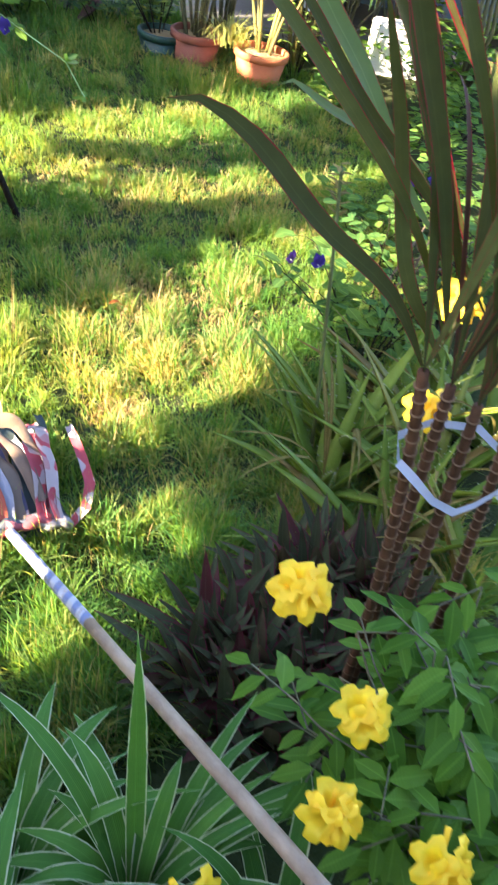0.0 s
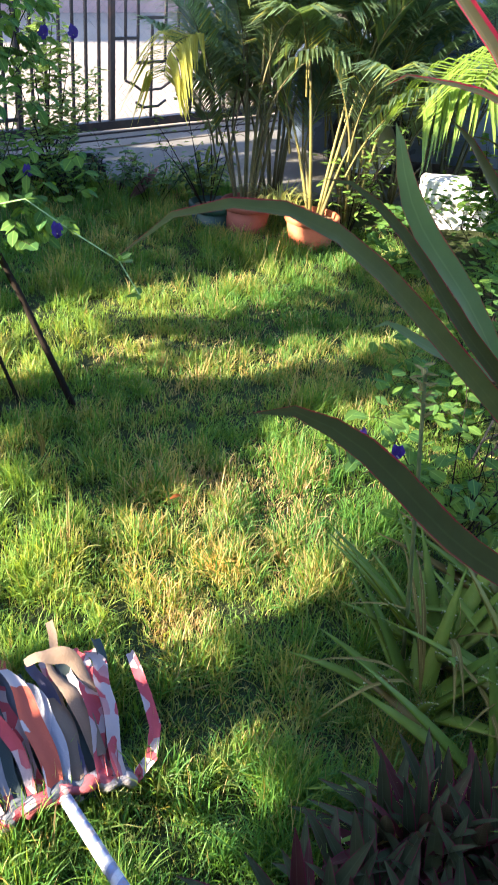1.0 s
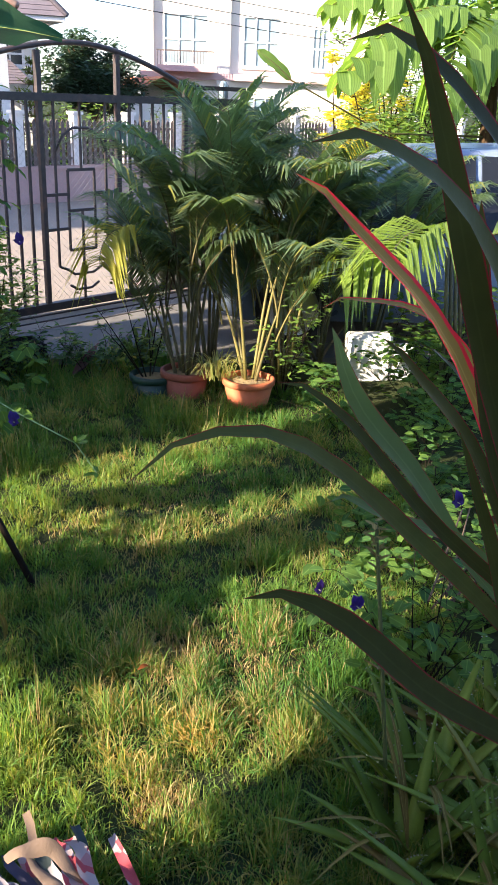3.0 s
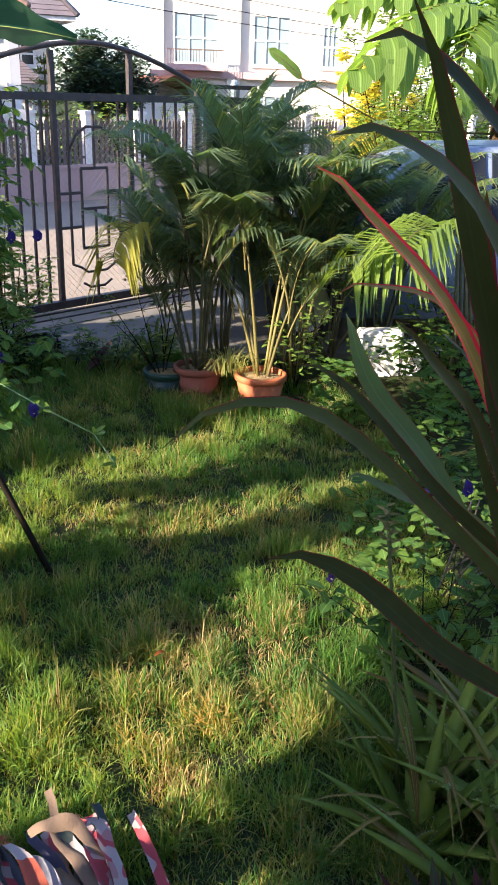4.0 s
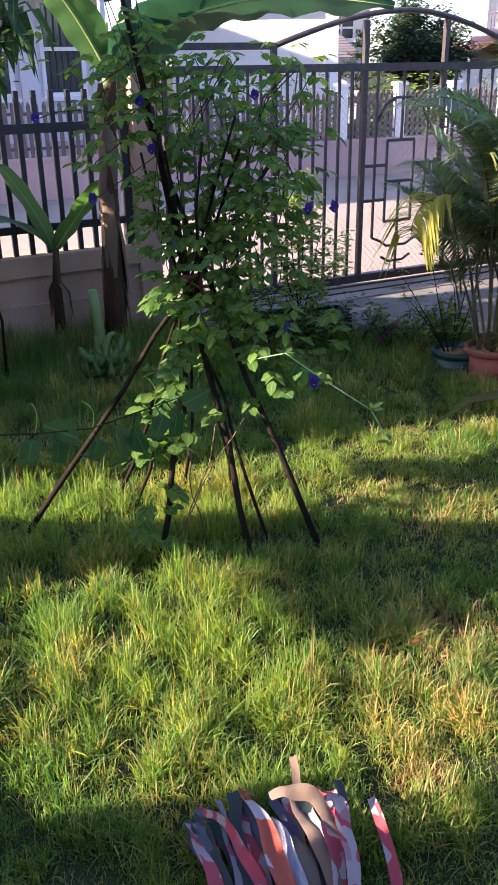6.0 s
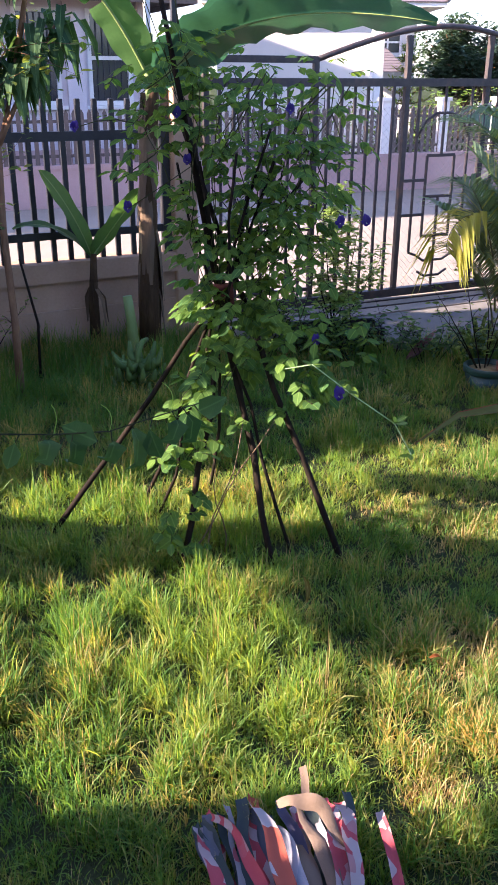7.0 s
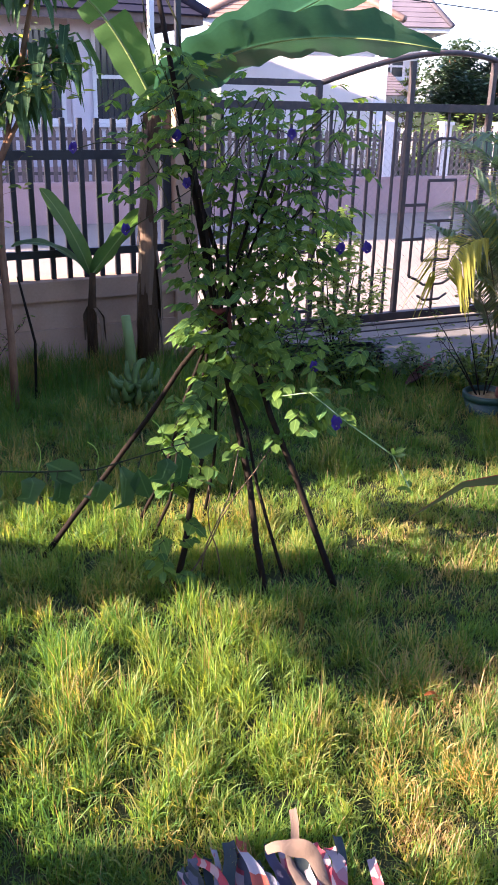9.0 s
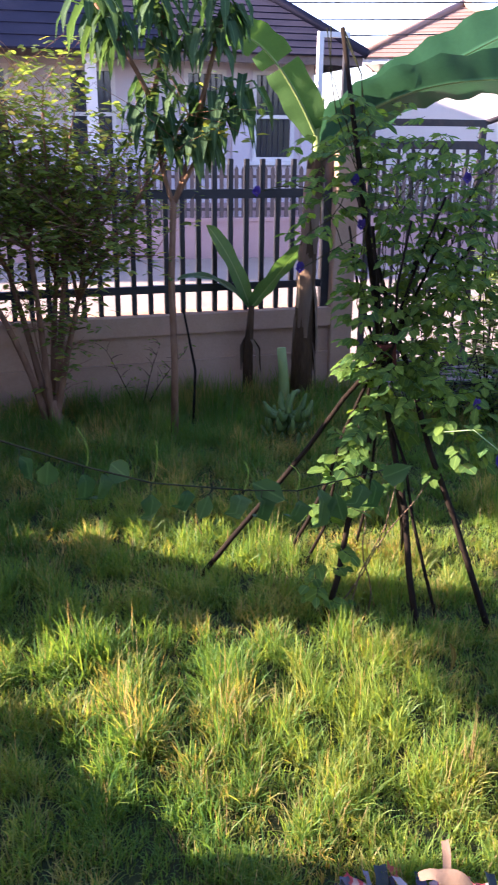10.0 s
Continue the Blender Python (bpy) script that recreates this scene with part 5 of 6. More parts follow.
shrub("rose_bush", "thin rose bush with small pale leaves at the gate", "rose bush", (1.56, 5.66, 0.06), [(-0.24, 0, 0.66), (-0.12, -0.05, 0.86), (0.05, 0, 0.9), (0.16, 0.05, 0.74), (-0.02, 0.1, 0.78), (0.3, 0, 0.5)], rose_leaf, 1700, 0.056, 0.006, 0.1)
shrub("rose_bush", "bare-stemmed rose bush in the green pot", "rose bush", (2.24, 4.75, 0.06), [(-0.35, 0, 0.5), (-0.2, -0.05, 0.62), (-0.05, 0, 0.55), (0.12, 0.0, 0.6), (0.2, 0.1, 0.45), (-0.28, 0.1, 0.35)], bush_leaf, 200, 0.045, 0.005, 0.07)
for i in range(3):
    shrub("low_shrub", "low dark green shrub before the gate", "shrub", (1.05 + 0.28 * i, 5.5 - 0.1 * i, -0.08), [(rnd(-0.25, 0.25), rnd(-0.2, 0.2), rnd(0.25, 0.5)) for _ in range(6)], vine_leaf, 260, 0.05, 0.005, 0.1)
for x, y, h in ((1.55, 5.3, 0.3), (1.85, 5.3, 0.36), (2.05, 5.15, 0.3), (2.35, 5.05, 0.34), (1.3, 5.45, 0.4)):
    shrub("low_shrub", "dark low shrub along the drive's edge", "shrub", (x, y, -0.06), [(rnd(-0.22, 0.22), rnd(-0.12, 0.12), h * rnd(0.5, 1)) for _ in range(7)], shoot_leaf, 240, 0.05, 0.004, 0.09, group="low shrubs at the drive")
shrub("low_shrub", "leafy shrub climbing among the palm canes", "shrub", (2.95, 4.35, -0.05), [(rnd(-0.2, 0.25), rnd(-0.15, 0.15), rnd(0.3, 0.75)) for _ in range(8)], garden_leaf, 300, 0.05, 0.004, 0.09)
lily = Build()
for i in range(40):
    a = rnd(0, math.tau)
    ln = rnd(0.2, 0.45)
    lily.blade(curve3((0, 0, 0), (0.1 * math.cos(a), 0.1 * math.sin(a), ln * 0.9), (ln * 0.6 * math.cos(a), ln * 0.6 * math.sin(a), ln * 0.75), 6), lance(6, 0.02))
solid("strap_leaf_tuft", lily, bush_leaf, "tuft of dark strap leaves by the rose", "garden plant", at=(2.3, 5.0, -0.03))
straw = Build()
for i in range(130):
    a, r0 = rnd(0, math.tau), rnd(0, 0.12)
    ln = rnd(0.06, 0.2)
    p = (r0 * math.cos(a), r0 * math.sin(a), 0)
    q = (p[0] + ln * 0.8 * math.cos(a), p[1] + ln * 0.8 * math.sin(a), ln * rnd(0.2, 0.8))
    straw.blade(curve3(p, (p[0] * 1.2, p[1] * 1.2, ln), q, 4), [0.005, 0.005, 0.004, 0.001])
tagged(solid("dry_grass_tuft", straw, leafy("straw_blade", (0.35, 0.3, 0.1), (0.3, 0.36, 0.1)), "pale dry grass tuft in the clay pots", "grass tuft", at=(2.52, 4.42, 0.14)))
curl = Build()
curl.blade([(0, 0, 0.02), (0.07, 0, 0.05), (0.14, 0.02, 0.11), (0.19, 0.03, 0.2)], [0.03, 0.1, 0.09, 0.01], fold=0.8)
solid("fallen_leaf", curl, dry_leaf_mat, "curled dry pinkish-brown leaf on the grass", "leaf", at=(1.93, 5.2, -0.02))

# ---- low whitewashed wall at the drive's edge ----
low = flat(Build()).box(0, 0, -0.05, 0.3, 0.12, 0.28, 0.02)
low.box(0.301, 0.01, -0.05, 0.46, 0.11, 0.2, 0.02)
solid("low_wall", low, white_paint, "low whitewashed garden wall in dappled sun", "garden wall", at=(3.5, 4.4, 0.0), turn=-24.0)

# ---- car ----
car = thing("car", "silver hatchback parked on the drive behind the palms", "car", (4.95, 5.2, 0.012), turn=-28.0)
car.scale = (0.92, 0.92, 0.95)
side = [(-1.95, 0.3), (-1.98, 0.55), (-1.9, 0.78), (-1.2, 0.92), (-0.55, 1.32), (-0.2, 1.44), (0.6, 1.47), (1.3, 1.4), (1.75, 1.02), (1.9, 0.85), (1.93, 0.4), (1.85, 0.28), (1.6, 0.2), (-1.7, 0.2)]


def half_width(z):
    return 0.83 if z < 0.9 else 0.83 - 0.27 * (z - 0.9) / 0.57


body = Build()
rings = []
for s in (-1, -0.93, 0, 0.93, 1):
    k = 0.97 if abs(s) == 1 else 1.0
    rings.append([(x * k, s * half_width(z), 0.75 + (z - 0.75) * k) for x, z in side])
body.rings(rings, True)
part("body", body, car_paint, car)
for sgn in (-1, 1):
    for xs in (((-1.06, 0.94), (-0.5, 1.31), (-0.2, 1.4), (0.06, 1.415), (0.06, 0.9)), ((0.11, 0.9), (0.11, 1.415), (0.95, 1.4), (1.3, 1.28), (1.45, 0.93))):
        b = flat(Build())
        k = len(xs)
        b.add([(x, sgn * (half_width(z) + 0.012), z) for x, z in xs] + [(x, sgn * (half_width(z) - 0.02), z) for x, z in xs], [tuple(range(k)), tuple(reversed(range(k, 2 * k)))] + [(i, (i + 1) % k, k + (i + 1) % k, k + i) for i in range(k)])
        part("side_window", b, car_glass, car)
    part("mirror", flat(Build()).box(-0.98, sgn * 0.92 - 0.07, 0.93, -0.86, sgn * 0.92 + 0.07, 1.06, 0.02), car_paint, car)
    for x in (-1.3, 1.25):
        wheel = part("wheel", Build().rings([[(x + r * math.cos(math.tau * j / 24), sgn * y, 0.3 + r * math.sin(math.tau * j / 24)) for j in range(24)] for r, y in ((0.2, 0.845), (0.28, 0.85), (0.3, 0.82), (0.3, 0.68), (0.2, 0.66))]), rubber, car)
        part("rim", Build().rings([[(x + r * math.cos(math.tau * j / 20), sgn * y, 0.3 + r * math.sin(math.tau * j / 20)) for j in range(20)] for r, y in ((0.2, 0.846), (0.18, 0.835), (0.06, 0.84), (0.001, 0.85))]), alloy, wheel)
    part("headlight", flat(Build()).box(-1.975, sgn * 0.6 - 0.16, 0.62, -1.86, sgn * 0.6 + 0.16, 0.76, 0.02), sky_glass, car)
for name, (x0, z0), (x1, z1) in (("windscreen", (-1.14, 0.97), (-0.58, 1.32)), ("rear_window", (1.7, 1.08), (1.36, 1.38))):
    b = flat(Build())
    d = Vector((z1 - z0, 0, -(x1 - x0))).normalized() * (-0.018 if name == "windscreen" else 0.018)
    if name == "windscreen":
        d = Vector((-abs(z1 - z0), 0, abs(x1 - x0))).normalized() * 0.018
    else:
        d = Vector((abs(z1 - z0), 0, abs(x1 - x0))).normalized() * 0.018
    w0, w1 = half_width(z0) - 0.08, half_width(z1) - 0.08
    q = [(x0, -w0, z0), (x0, w0, z0), (x1, w1, z1), (x1, -w1, z1)]
    b.add([Vector(p) + d for p in q] + [Vector(p) - d for p in q], [(0, 1, 2, 3), (7, 6, 5, 4), (0, 4, 5, 1), (1, 5, 6, 2), (2, 6, 7, 3), (3, 7, 4, 0)])
    part(name, b, car_glass, car)

# ---- greenery beyond the car and across the street ----
def torn_leaf(parent, base, mid, tip, width, mat, strips=22, hang=0.6, seed=1):
    """A wind-torn banana leaf: a rib with hanging strips on both sides."""
    rs = random.Random(seed)
    path = curve3(base, mid, tip, 26)
    b, rib = Build(), Build()
    for i in range(strips):
        t = 0.1 + 0.88 * i / strips
        j = min(24, int(t * 25))
        p = path[j].lerp(path[j + 1], t * 25 - j)
        d = (path[j + 1] - path[j]).normalized()
        side = d.cross(Vector((0, 0, 1))).normalized()
        span = width * math.sin(math.pi * min(1, 0.18 + 0.8 * t)) ** 0.7 * rs.uniform(0.8, 1.1)
        for s in (-1, 1):
            o = (side * s + d * rs.uniform(0.5, 0.9)).normalized()
            droop = hang * rs.uniform(0.5, 1.3)
            m = p + o * span * 0.55 + Vector((0, 0, 0.05 * span - droop * span * 0.2))
            e = p + o * span * (1 - 0.3 * droop) - Vector((0, 0, span * droop))
            w = rs.uniform(0.12, 0.22)
            b.blade([p, p.lerp(m, 0.6) + Vector((0, 0, 0.01)), m, m.lerp(e, 0.6), e], [w * 0.8, w, w, w * 0.8, w * 0.15], fold=0.12, roll=rs.uniform(-0.3, 0.3))
    lf = part("leaf", b, mat, parent)
    rib.tube(path, [0.015 * (1 - 0.85 * j / 25) for j in range(26)], 6)
    part("midrib", rib, yellow_cane, lf)


rb = thing("banana_plant", "sunlit banana plant with torn yellow-green leaves over the car", "banana plant", (6.75, 6.5, 0.0))
part("pseudostem", Build().tube([(0, 0, -0.05), (0.02, 0, 1.0), (0.0, 0, 2.2)], [0.1, 0.08, 0.05], 12), banana_stem, rb)
for i, (mid, tip, w, hang) in enumerate((((-1.0, -0.2, 2.95), (-2.15, -0.3, 1.75), 0.55, 0.9), ((-0.8, -0.4, 2.85), (-1.6, -0.9, 1.55), 0.5, 0.9), ((-0.9, 0.2, 3.0), (-1.9, 0.3, 2.35), 0.5, 0.7), ((-0.3, -0.6, 2.9), (-0.7, -1.3, 1.7), 0.5, 0.8), ((0.5, -0.3, 2.8), (1.0, -0.6, 2.3), 0.45, 0.6), ((0.1, 0.3, 2.9), (0.0, 0.7, 3.1), 0.4, 0.5))):
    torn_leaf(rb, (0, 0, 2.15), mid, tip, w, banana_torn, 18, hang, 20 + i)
b, rib = Build(), Build()
path = banana_blade(b, (-2.35, 0.0, 1.82), (-2.5, 0.0, 1.94), (-2.66, 0.05, 2.03), 0.09, k=16, roll=1.4, seed=31, waves=3)
lf = part("leaf", b, banana_torn, rb, "small upright unfurling leaf")
rib.tube([(0, 0, 1.4), (-1.3, 0, 1.42)] + path, [0.012, 0.008] + [0.007 * (1 - 0.8 * j / 15) for j in range(16)], 6)
part("midrib", rib, yellow_cane, lf)
shrub("yellow_tree", "small tree glowing with yellow leaves and blossom", "tree", (6.75, 8.7, 0.0), [(rnd(-0.75, 0.75), rnd(-0.6, 0.6), rnd(1.3, 2.25)) for _ in range(14)], yellow_leaf, 9500, 0.08, 0.02, 0.16)
for x, y, h in ((6.3, 7.0, 1.6), (7.2, 6.2, 2.0), (6.8, 7.8, 2.6), (8.0, 7.2, 2.2), (7.6, 5.4, 2.4), (7.6, 9.2, 2.5), (8.4, 9.0, 2.9), (9.2, 8.5, 2.9), (8.9, 7.0, 2.6)):
    shrub("garden_shrub", "sunlit leafy shrub behind the car", "shrub", (x, y, 0.0), [(rnd(-0.7, 0.7), rnd(-0.5, 0.5), h * rnd(0.5, 1)) for _ in range(12)], garden_leaf, 4400, 0.085, 0.016, 0.24, group="shrubs behind the car")
ftree = thing("dark_tree", "dense dark green tree across the street", "tree", (10.9, 26.2, 0.3))
tr, cr = Build(), Build()
tr.tube([(0, 0, -0.35), (0.02, 0, 0.9), (0, 0, 2.2)], [0.16, 0.14, 0.06], 8)
hubs = [(rnd(-1.4, 1.4), rnd(-0.9, 0.9), rnd(0.9, 2.6)) for _ in range(26)] + [(rnd(-0.5, 0.5), rnd(-0.4, 0.4), 2.75) for _ in range(4)]
hp = branches(tr, (0, 0, 0.8), hubs, 0.05, 0.15)
leaf_cloud(cr, 19000, lambda: random.choice(hp) * 1.0 + Vector((rnd(-1, 1), rnd(-1, 1), rnd(-1, 1))) * 0.3, 0.17, 0.5, 0.5)
part("trunk", tr, bark, ftree)
part("crown", cr, tree_leaf, ftree)
for i in range(12):
    x = 1.6 + i * 1.1
    y = 14.2 + 0.25 * x + rnd(0, 0.5)
    shrub("hedge_shrub", "low yellow-green hedge shrub behind the far fence", "shrub", (x, y, -0.05), [(rnd(-0.55, 0.55), rnd(-0.3, 0.3), rnd(0.8, 1.55)) for _ in range(8)], garden_leaf if i % 3 else bush_leaf, 420, 0.11, 0.02, 0.2, group="hedge across the street")
for x, y in ((8.3, 24.0),):
    fir = thing("norfolk_pine", "tiered pale green young pine", "tree", (x, y, -0.05))
    tr, cr = Build(), Build()
    tr.tube([(0, 0, 0), (0, 0, 2.6)], [0.06, 0.01], 6)
    for j in range(7):
        z, r = 0.8 + j * 0.26, 0.7 - j * 0.085
        for i in range(6):
            a = math.tau * i / 6 + j
            path = curve3((0, 0, z), (r * 0.5 * math.cos(a), r * 0.5 * math.sin(a), z - 0.05), (r * math.cos(a), r * math.sin(a), z + 0.1), 6)
            tr.tube(path, 0.012, 4, False)
            for p in path[1:]:
                for _ in range(5):
                    cr.leaf(p, (rnd(-1, 1), rnd(-1, 1), rnd(-0.3, 0.5)), (0, 0, 1), 0.16, 0.05)
    part("trunk", tr, bark, fir)
    part("crown", cr, bush_leaf, fir)

# ---- bed beside the lawn ----
def thick_leaf(base, tip, mid, width, k=9):
    """A fleshy leaf: hollow above, round below, with small teeth on its edges."""
    path = curve3(base, mid, tip, k)
    rings, teeth = [], []
    for i, p in enumerate(path):
        d = (path[min(i + 1, k - 1)] - path[max(i - 1, 0)]).normalized()
        s = d.cross(Vector((0, 0, 1))).normalized()
        n = s.cross(d)
        w = width / 2 * (1 - (i / (k - 1)) ** 1.25 * 0.97)
        rings.append([p - s * w + n * w * 0.35, p + n * w * 0.02, p + s * w + n * w * 0.35, p + s * w * 0.5 - n * w * 0.45, p - s * w * 0.5 - n * w * 0.45])
        if 0 < i < k - 1:
            teeth += [(p - s * w + n * w * 0.35, -s), (p + s * w + n * w * 0.35, s)]
    b, t = Build(), flat(Build())
    b.rings([list(reversed(r)) for r in rings], True)
    for q, o in teeth:
        t.add([q + Vector((0, 0, 0.003)), q - Vector((0, 0, 0.003)), q + o * 0.006 + Vector((0, 0, 0.001))], [(0, 1, 2)])
    return b, t


for n_plant, (x, y, count, big_leaf) in enumerate(((1.24, 1.3, 13, 0.34), (1.4, 1.42, 18, 0.42), (1.52, 1.18, 17, 0.46), (1.26, 1.02, 17, 0.42), (1.7, 1.44, 16, 0.44), (1.4, 0.82, 15, 0.42), (1.85, 1.27, 14, 0.45))):
    plant = thing("aloe", "clump of green toothed aloe leaves with dry tips", "aloe", (x, y, -0.03), group="aloe clumps in the bed")
    for i in range(count):
        a = math.tau * i / count * 1.62 + rnd(-0.3, 0.3)
        ln = big_leaf * rnd(0.7, 1.1)
        e = rnd(0.3, 1.2)
        r = 0.03
        base = Vector((r * math.cos(a), r * math.sin(a), 0.01))
        mid = base + Vector((math.cos(a) * math.cos(e), math.sin(a) * math.cos(e), math.sin(e))) * ln * 0.55
        tip = mid + Vector((math.cos(a) * math.cos(e - 0.3), math.sin(a) * math.cos(e - 0.3), math.sin(e - 0.3))) * ln * 0.5
        b, t = thick_leaf(base, tip, mid, rnd(0.034, 0.062))
        leaf_ob = part("leaf", b, aloe_leaf, plant)
        tagged(part("edge_teeth", t, tooth_mat, leaf_ob), kind="stuff")
    for i in range(4):
        a = rnd(0, math.tau)
        b = Build()
        b.blade(curve3((0, 0, 0.04), (0.1 * math.cos(a), 0.1 * math.sin(a), 0.25), (0.34 * math.cos(a), 0.34 * math.sin(a), rnd(0.05, 0.3)), 7), lance(7, 0.012), fold=0.5)
        part("dry_leaf", b, dead_blade, plant, "withered brown leaf")
stalk_mat = surface("grey_green_stalk", (0.09, 0.12, 0.04), (0.15, 0.16, 0.06), 30.0, 0.8, 0.3, spec=0.1)
stalk = thing("dry_flower_stalk", "thin dry flower stalk with a withered pink head", "flower stalk", (1.28, 1.42, -0.03))
part("stem", Build().tube([(0, 0, 0), (-0.03, 0, 0.22), (-0.09, 0, 0.6), (-0.14, 0, 0.9)], [0.006, 0.0055, 0.005, 0.004], 6), stalk_mat, stalk)
b = Build()
for i in range(22):
    a = i * 2.4
    b.leaf((-0.12 - 0.0012 * i, 0, 0.78 + 0.006 * i), (math.cos(a), math.sin(a), 0.6 - 0.03 * i), (0, 0, 1), 0.032, 0.012)
part("withered_head", b, dead_blade, stalk)

# red-edged cordyline, its canes tied with tape
ti = thing("cordyline", "cordyline with dark red-edged strap leaves on ringed canes", "cordyline", (0, 0, 0))
canes = (((0.86, 0.66, -0.03), (0.81, 0.64, 0.52), (0.725, 0.63, 0.98)), ((0.9, 0.67, -0.03), (0.85, 0.66, 0.53), (0.8, 0.64, 0.93)), ((0.92, 0.64, -0.03), (0.895, 0.63, 0.42), (0.86, 0.63, 0.89)), ((1.06, 0.64, -0.03), (1.01, 0.63, 0.4), (0.96, 0.63, 0.8)))
for foot, mid, top in canes:
    foot, mid, top = Vector(foot), Vector(mid), Vector(top)
    path = curve3(foot, mid * 2 - (foot + top) / 2, top, 14)
    cane = part("cane", Build().tube(path, [0.0108 - 0.0002 * i for i in range(14)], 9), ringed, ti)
    for i in range(1, 34):
        t = i / 34 * 13
        p, q = path[int(t)], path[min(13, int(t) + 1)]
        c = p.lerp(q, t % 1)
        d = (q - p).normalized()
        part("leaf_scar", Build().tube([c - d * 0.0008, c + d * 0.0008], 0.0113, 9), ring_pale, cane)
blades = (
    ((0.73, 0.64, 0.98), (0.55, 0.66, 1.24), (0.382, 0.75, 1.305), 0.03, 0),
    ((0.8, 0.68, 0.98), (0.48, 0.7, 1.53), (0.28, 0.755, 1.43), 0.02, 0),
    ((0.82, 0.72, 1.1), (0.62, 0.78, 1.5), (0.44, 0.79, 1.64), 0.026, 1),
    ((0.95, 0.85, 1.2), (0.74, 0.93, 1.5), (0.59, 0.94, 1.49), 0.014, 1),
    ((0.95, 0.9, 1.0), (0.72, 1.0, 1.26), (0.7, 1.06, 1.43), 0.036, 2),
    ((0.95, 0.82, 1.0), (0.8, 0.98, 1.2), (0.667, 1.0, 1.22), 0.022, 2),
    ((0.82, 0.69, 1.15), (0.56, 0.66, 1.63), (0.35, 0.65, 1.67), 0.029, 0),
    ((0.86, 0.63, 0.95), (0.7, 0.7, 1.5), (0.72, 0.78, 1.85), 0.028, 0),
    ((0.88, 0.7, 1.0), (0.7, 0.88, 1.3), (0.565, 0.98, 1.4), 0.021, 0),
    ((0.76, 0.64, 0.98), (0.66, 0.7, 1.15), (0.6, 0.74, 1.42), 0.024, 0),
    ((0.78, 0.66, 1.0), (0.62, 0.7, 1.42), (0.45, 0.7, 1.76), 0.034, 0),
    ((0.88, 0.7, 1.15), (0.68, 0.75, 1.74), (0.44, 0.74, 1.73), 0.03, 0),
    ((0.85, 0.7, 1.0), (0.62, 0.76, 1.4), (0.6, 0.75, 1.62), 0.03, 0),
    ((0.9, 0.75, 1.0), (0.76, 0.85, 1.3), (0.57, 0.82, 1.49), 0.026, 0))
for base, mid, tip, w, pink in blades:
    b = Build()
    sway = 23.0 * (tip[0] + tip[2])
    path = [p + Vector((0.5, 0.2, 0.8)) * (0.016 * math.sin(7 * k / 13 + sway) * math.sin(math.pi * k / 13)) for k, p in enumerate(curve3(base, mid, tip, 14))]
    path[-1].z -= 0.012
    b.blade(path, lance(14, w * 0.92, 0.5, 0.14), up=(-0.5, -0.6, 0.6), fold=0.3, roll=lambda t: 0.5 * math.sin(4 * t + w * 90))
    part("leaf", b, (cordy_leaf, cordy_pink, cordy_pale)[pink], ti, ("", "pink-orange young leaf", "pale green leaf underside")[pink])
for i in range(32):
    top = Vector(canes[i % 4 if i < 24 else 1 + i % 3][2])
    a = rnd(-0.9, 1.9) if i < 24 else rnd(-0.5, 0.4)
    ln = rnd(0.4, 0.7)
    o = Vector((math.cos(a), math.sin(a), 0))
    e = rnd(0.15, 0.5)
    b = Build()
    b.blade(curve3(top, top + o * ln * 0.2 + Vector((0, 0, ln * 0.7)), top + o * ln * e * 1.3 + Vector((0, 0, ln * rnd(0.6, 0.95))), 12), lance(12, rnd(0.017, 0.03), 0.5, 0.14), fold=0.3, roll=rnd(-0.8, 0.8))
    part("leaf", b, cordy_leaf, ti)
tape = Build()
tape.blade([(0.735, 0.625, 0.82), (0.755, 0.605, 0.8), (0.81, 0.6, 0.74), (0.87, 0.6, 0.695), (0.92, 0.605, 0.69), (0.975, 0.61, 0.7)], [0.013, 0.014, 0.012, 0.014, 0.012, 0.01], up=(0, -1, 0.25), fold=0.1)
tape.blade([(0.735, 0.625, 0.82), (0.76, 0.665, 0.83), (0.83, 0.675, 0.83), (0.93, 0.665, 0.8), (0.985, 0.64, 0.75), (0.98, 0.612, 0.7)], [0.013, 0.015, 0.013, 0.013, 0.012, 0.009], up=(0, -1, 0.25), fold=0.1)
tape.blade([(0.965, 0.607, 0.695), (0.955, 0.598, 0.715), (0.953, 0.595, 0.735)], [0.008, 0.014, 0.008], up=(0, -1, 0.2))
tape.blade([(0.965, 0.605, 0.695), (0.99, 0.595, 0.68), (1.01, 0.59, 0.67)], [0.008, 0.012, 0.006], up=(0, -1, 0.2))
solid("tie_tape", tape, tape_mat, "pale bluish tape knotted round the canes", "tape")

# yellow trumpet bush
bush = thing("trumpet_bush", "leafy bush with clusters of yellow trumpet flowers", "flowering bush", (0.85, 0.35, -0.03))
st, lv = Build(), Build()
spots = [(rnd(-0.3, 0.28), rnd(-0.25, 0.22), rnd(0.36, 0.62)) for _ in range(48)]
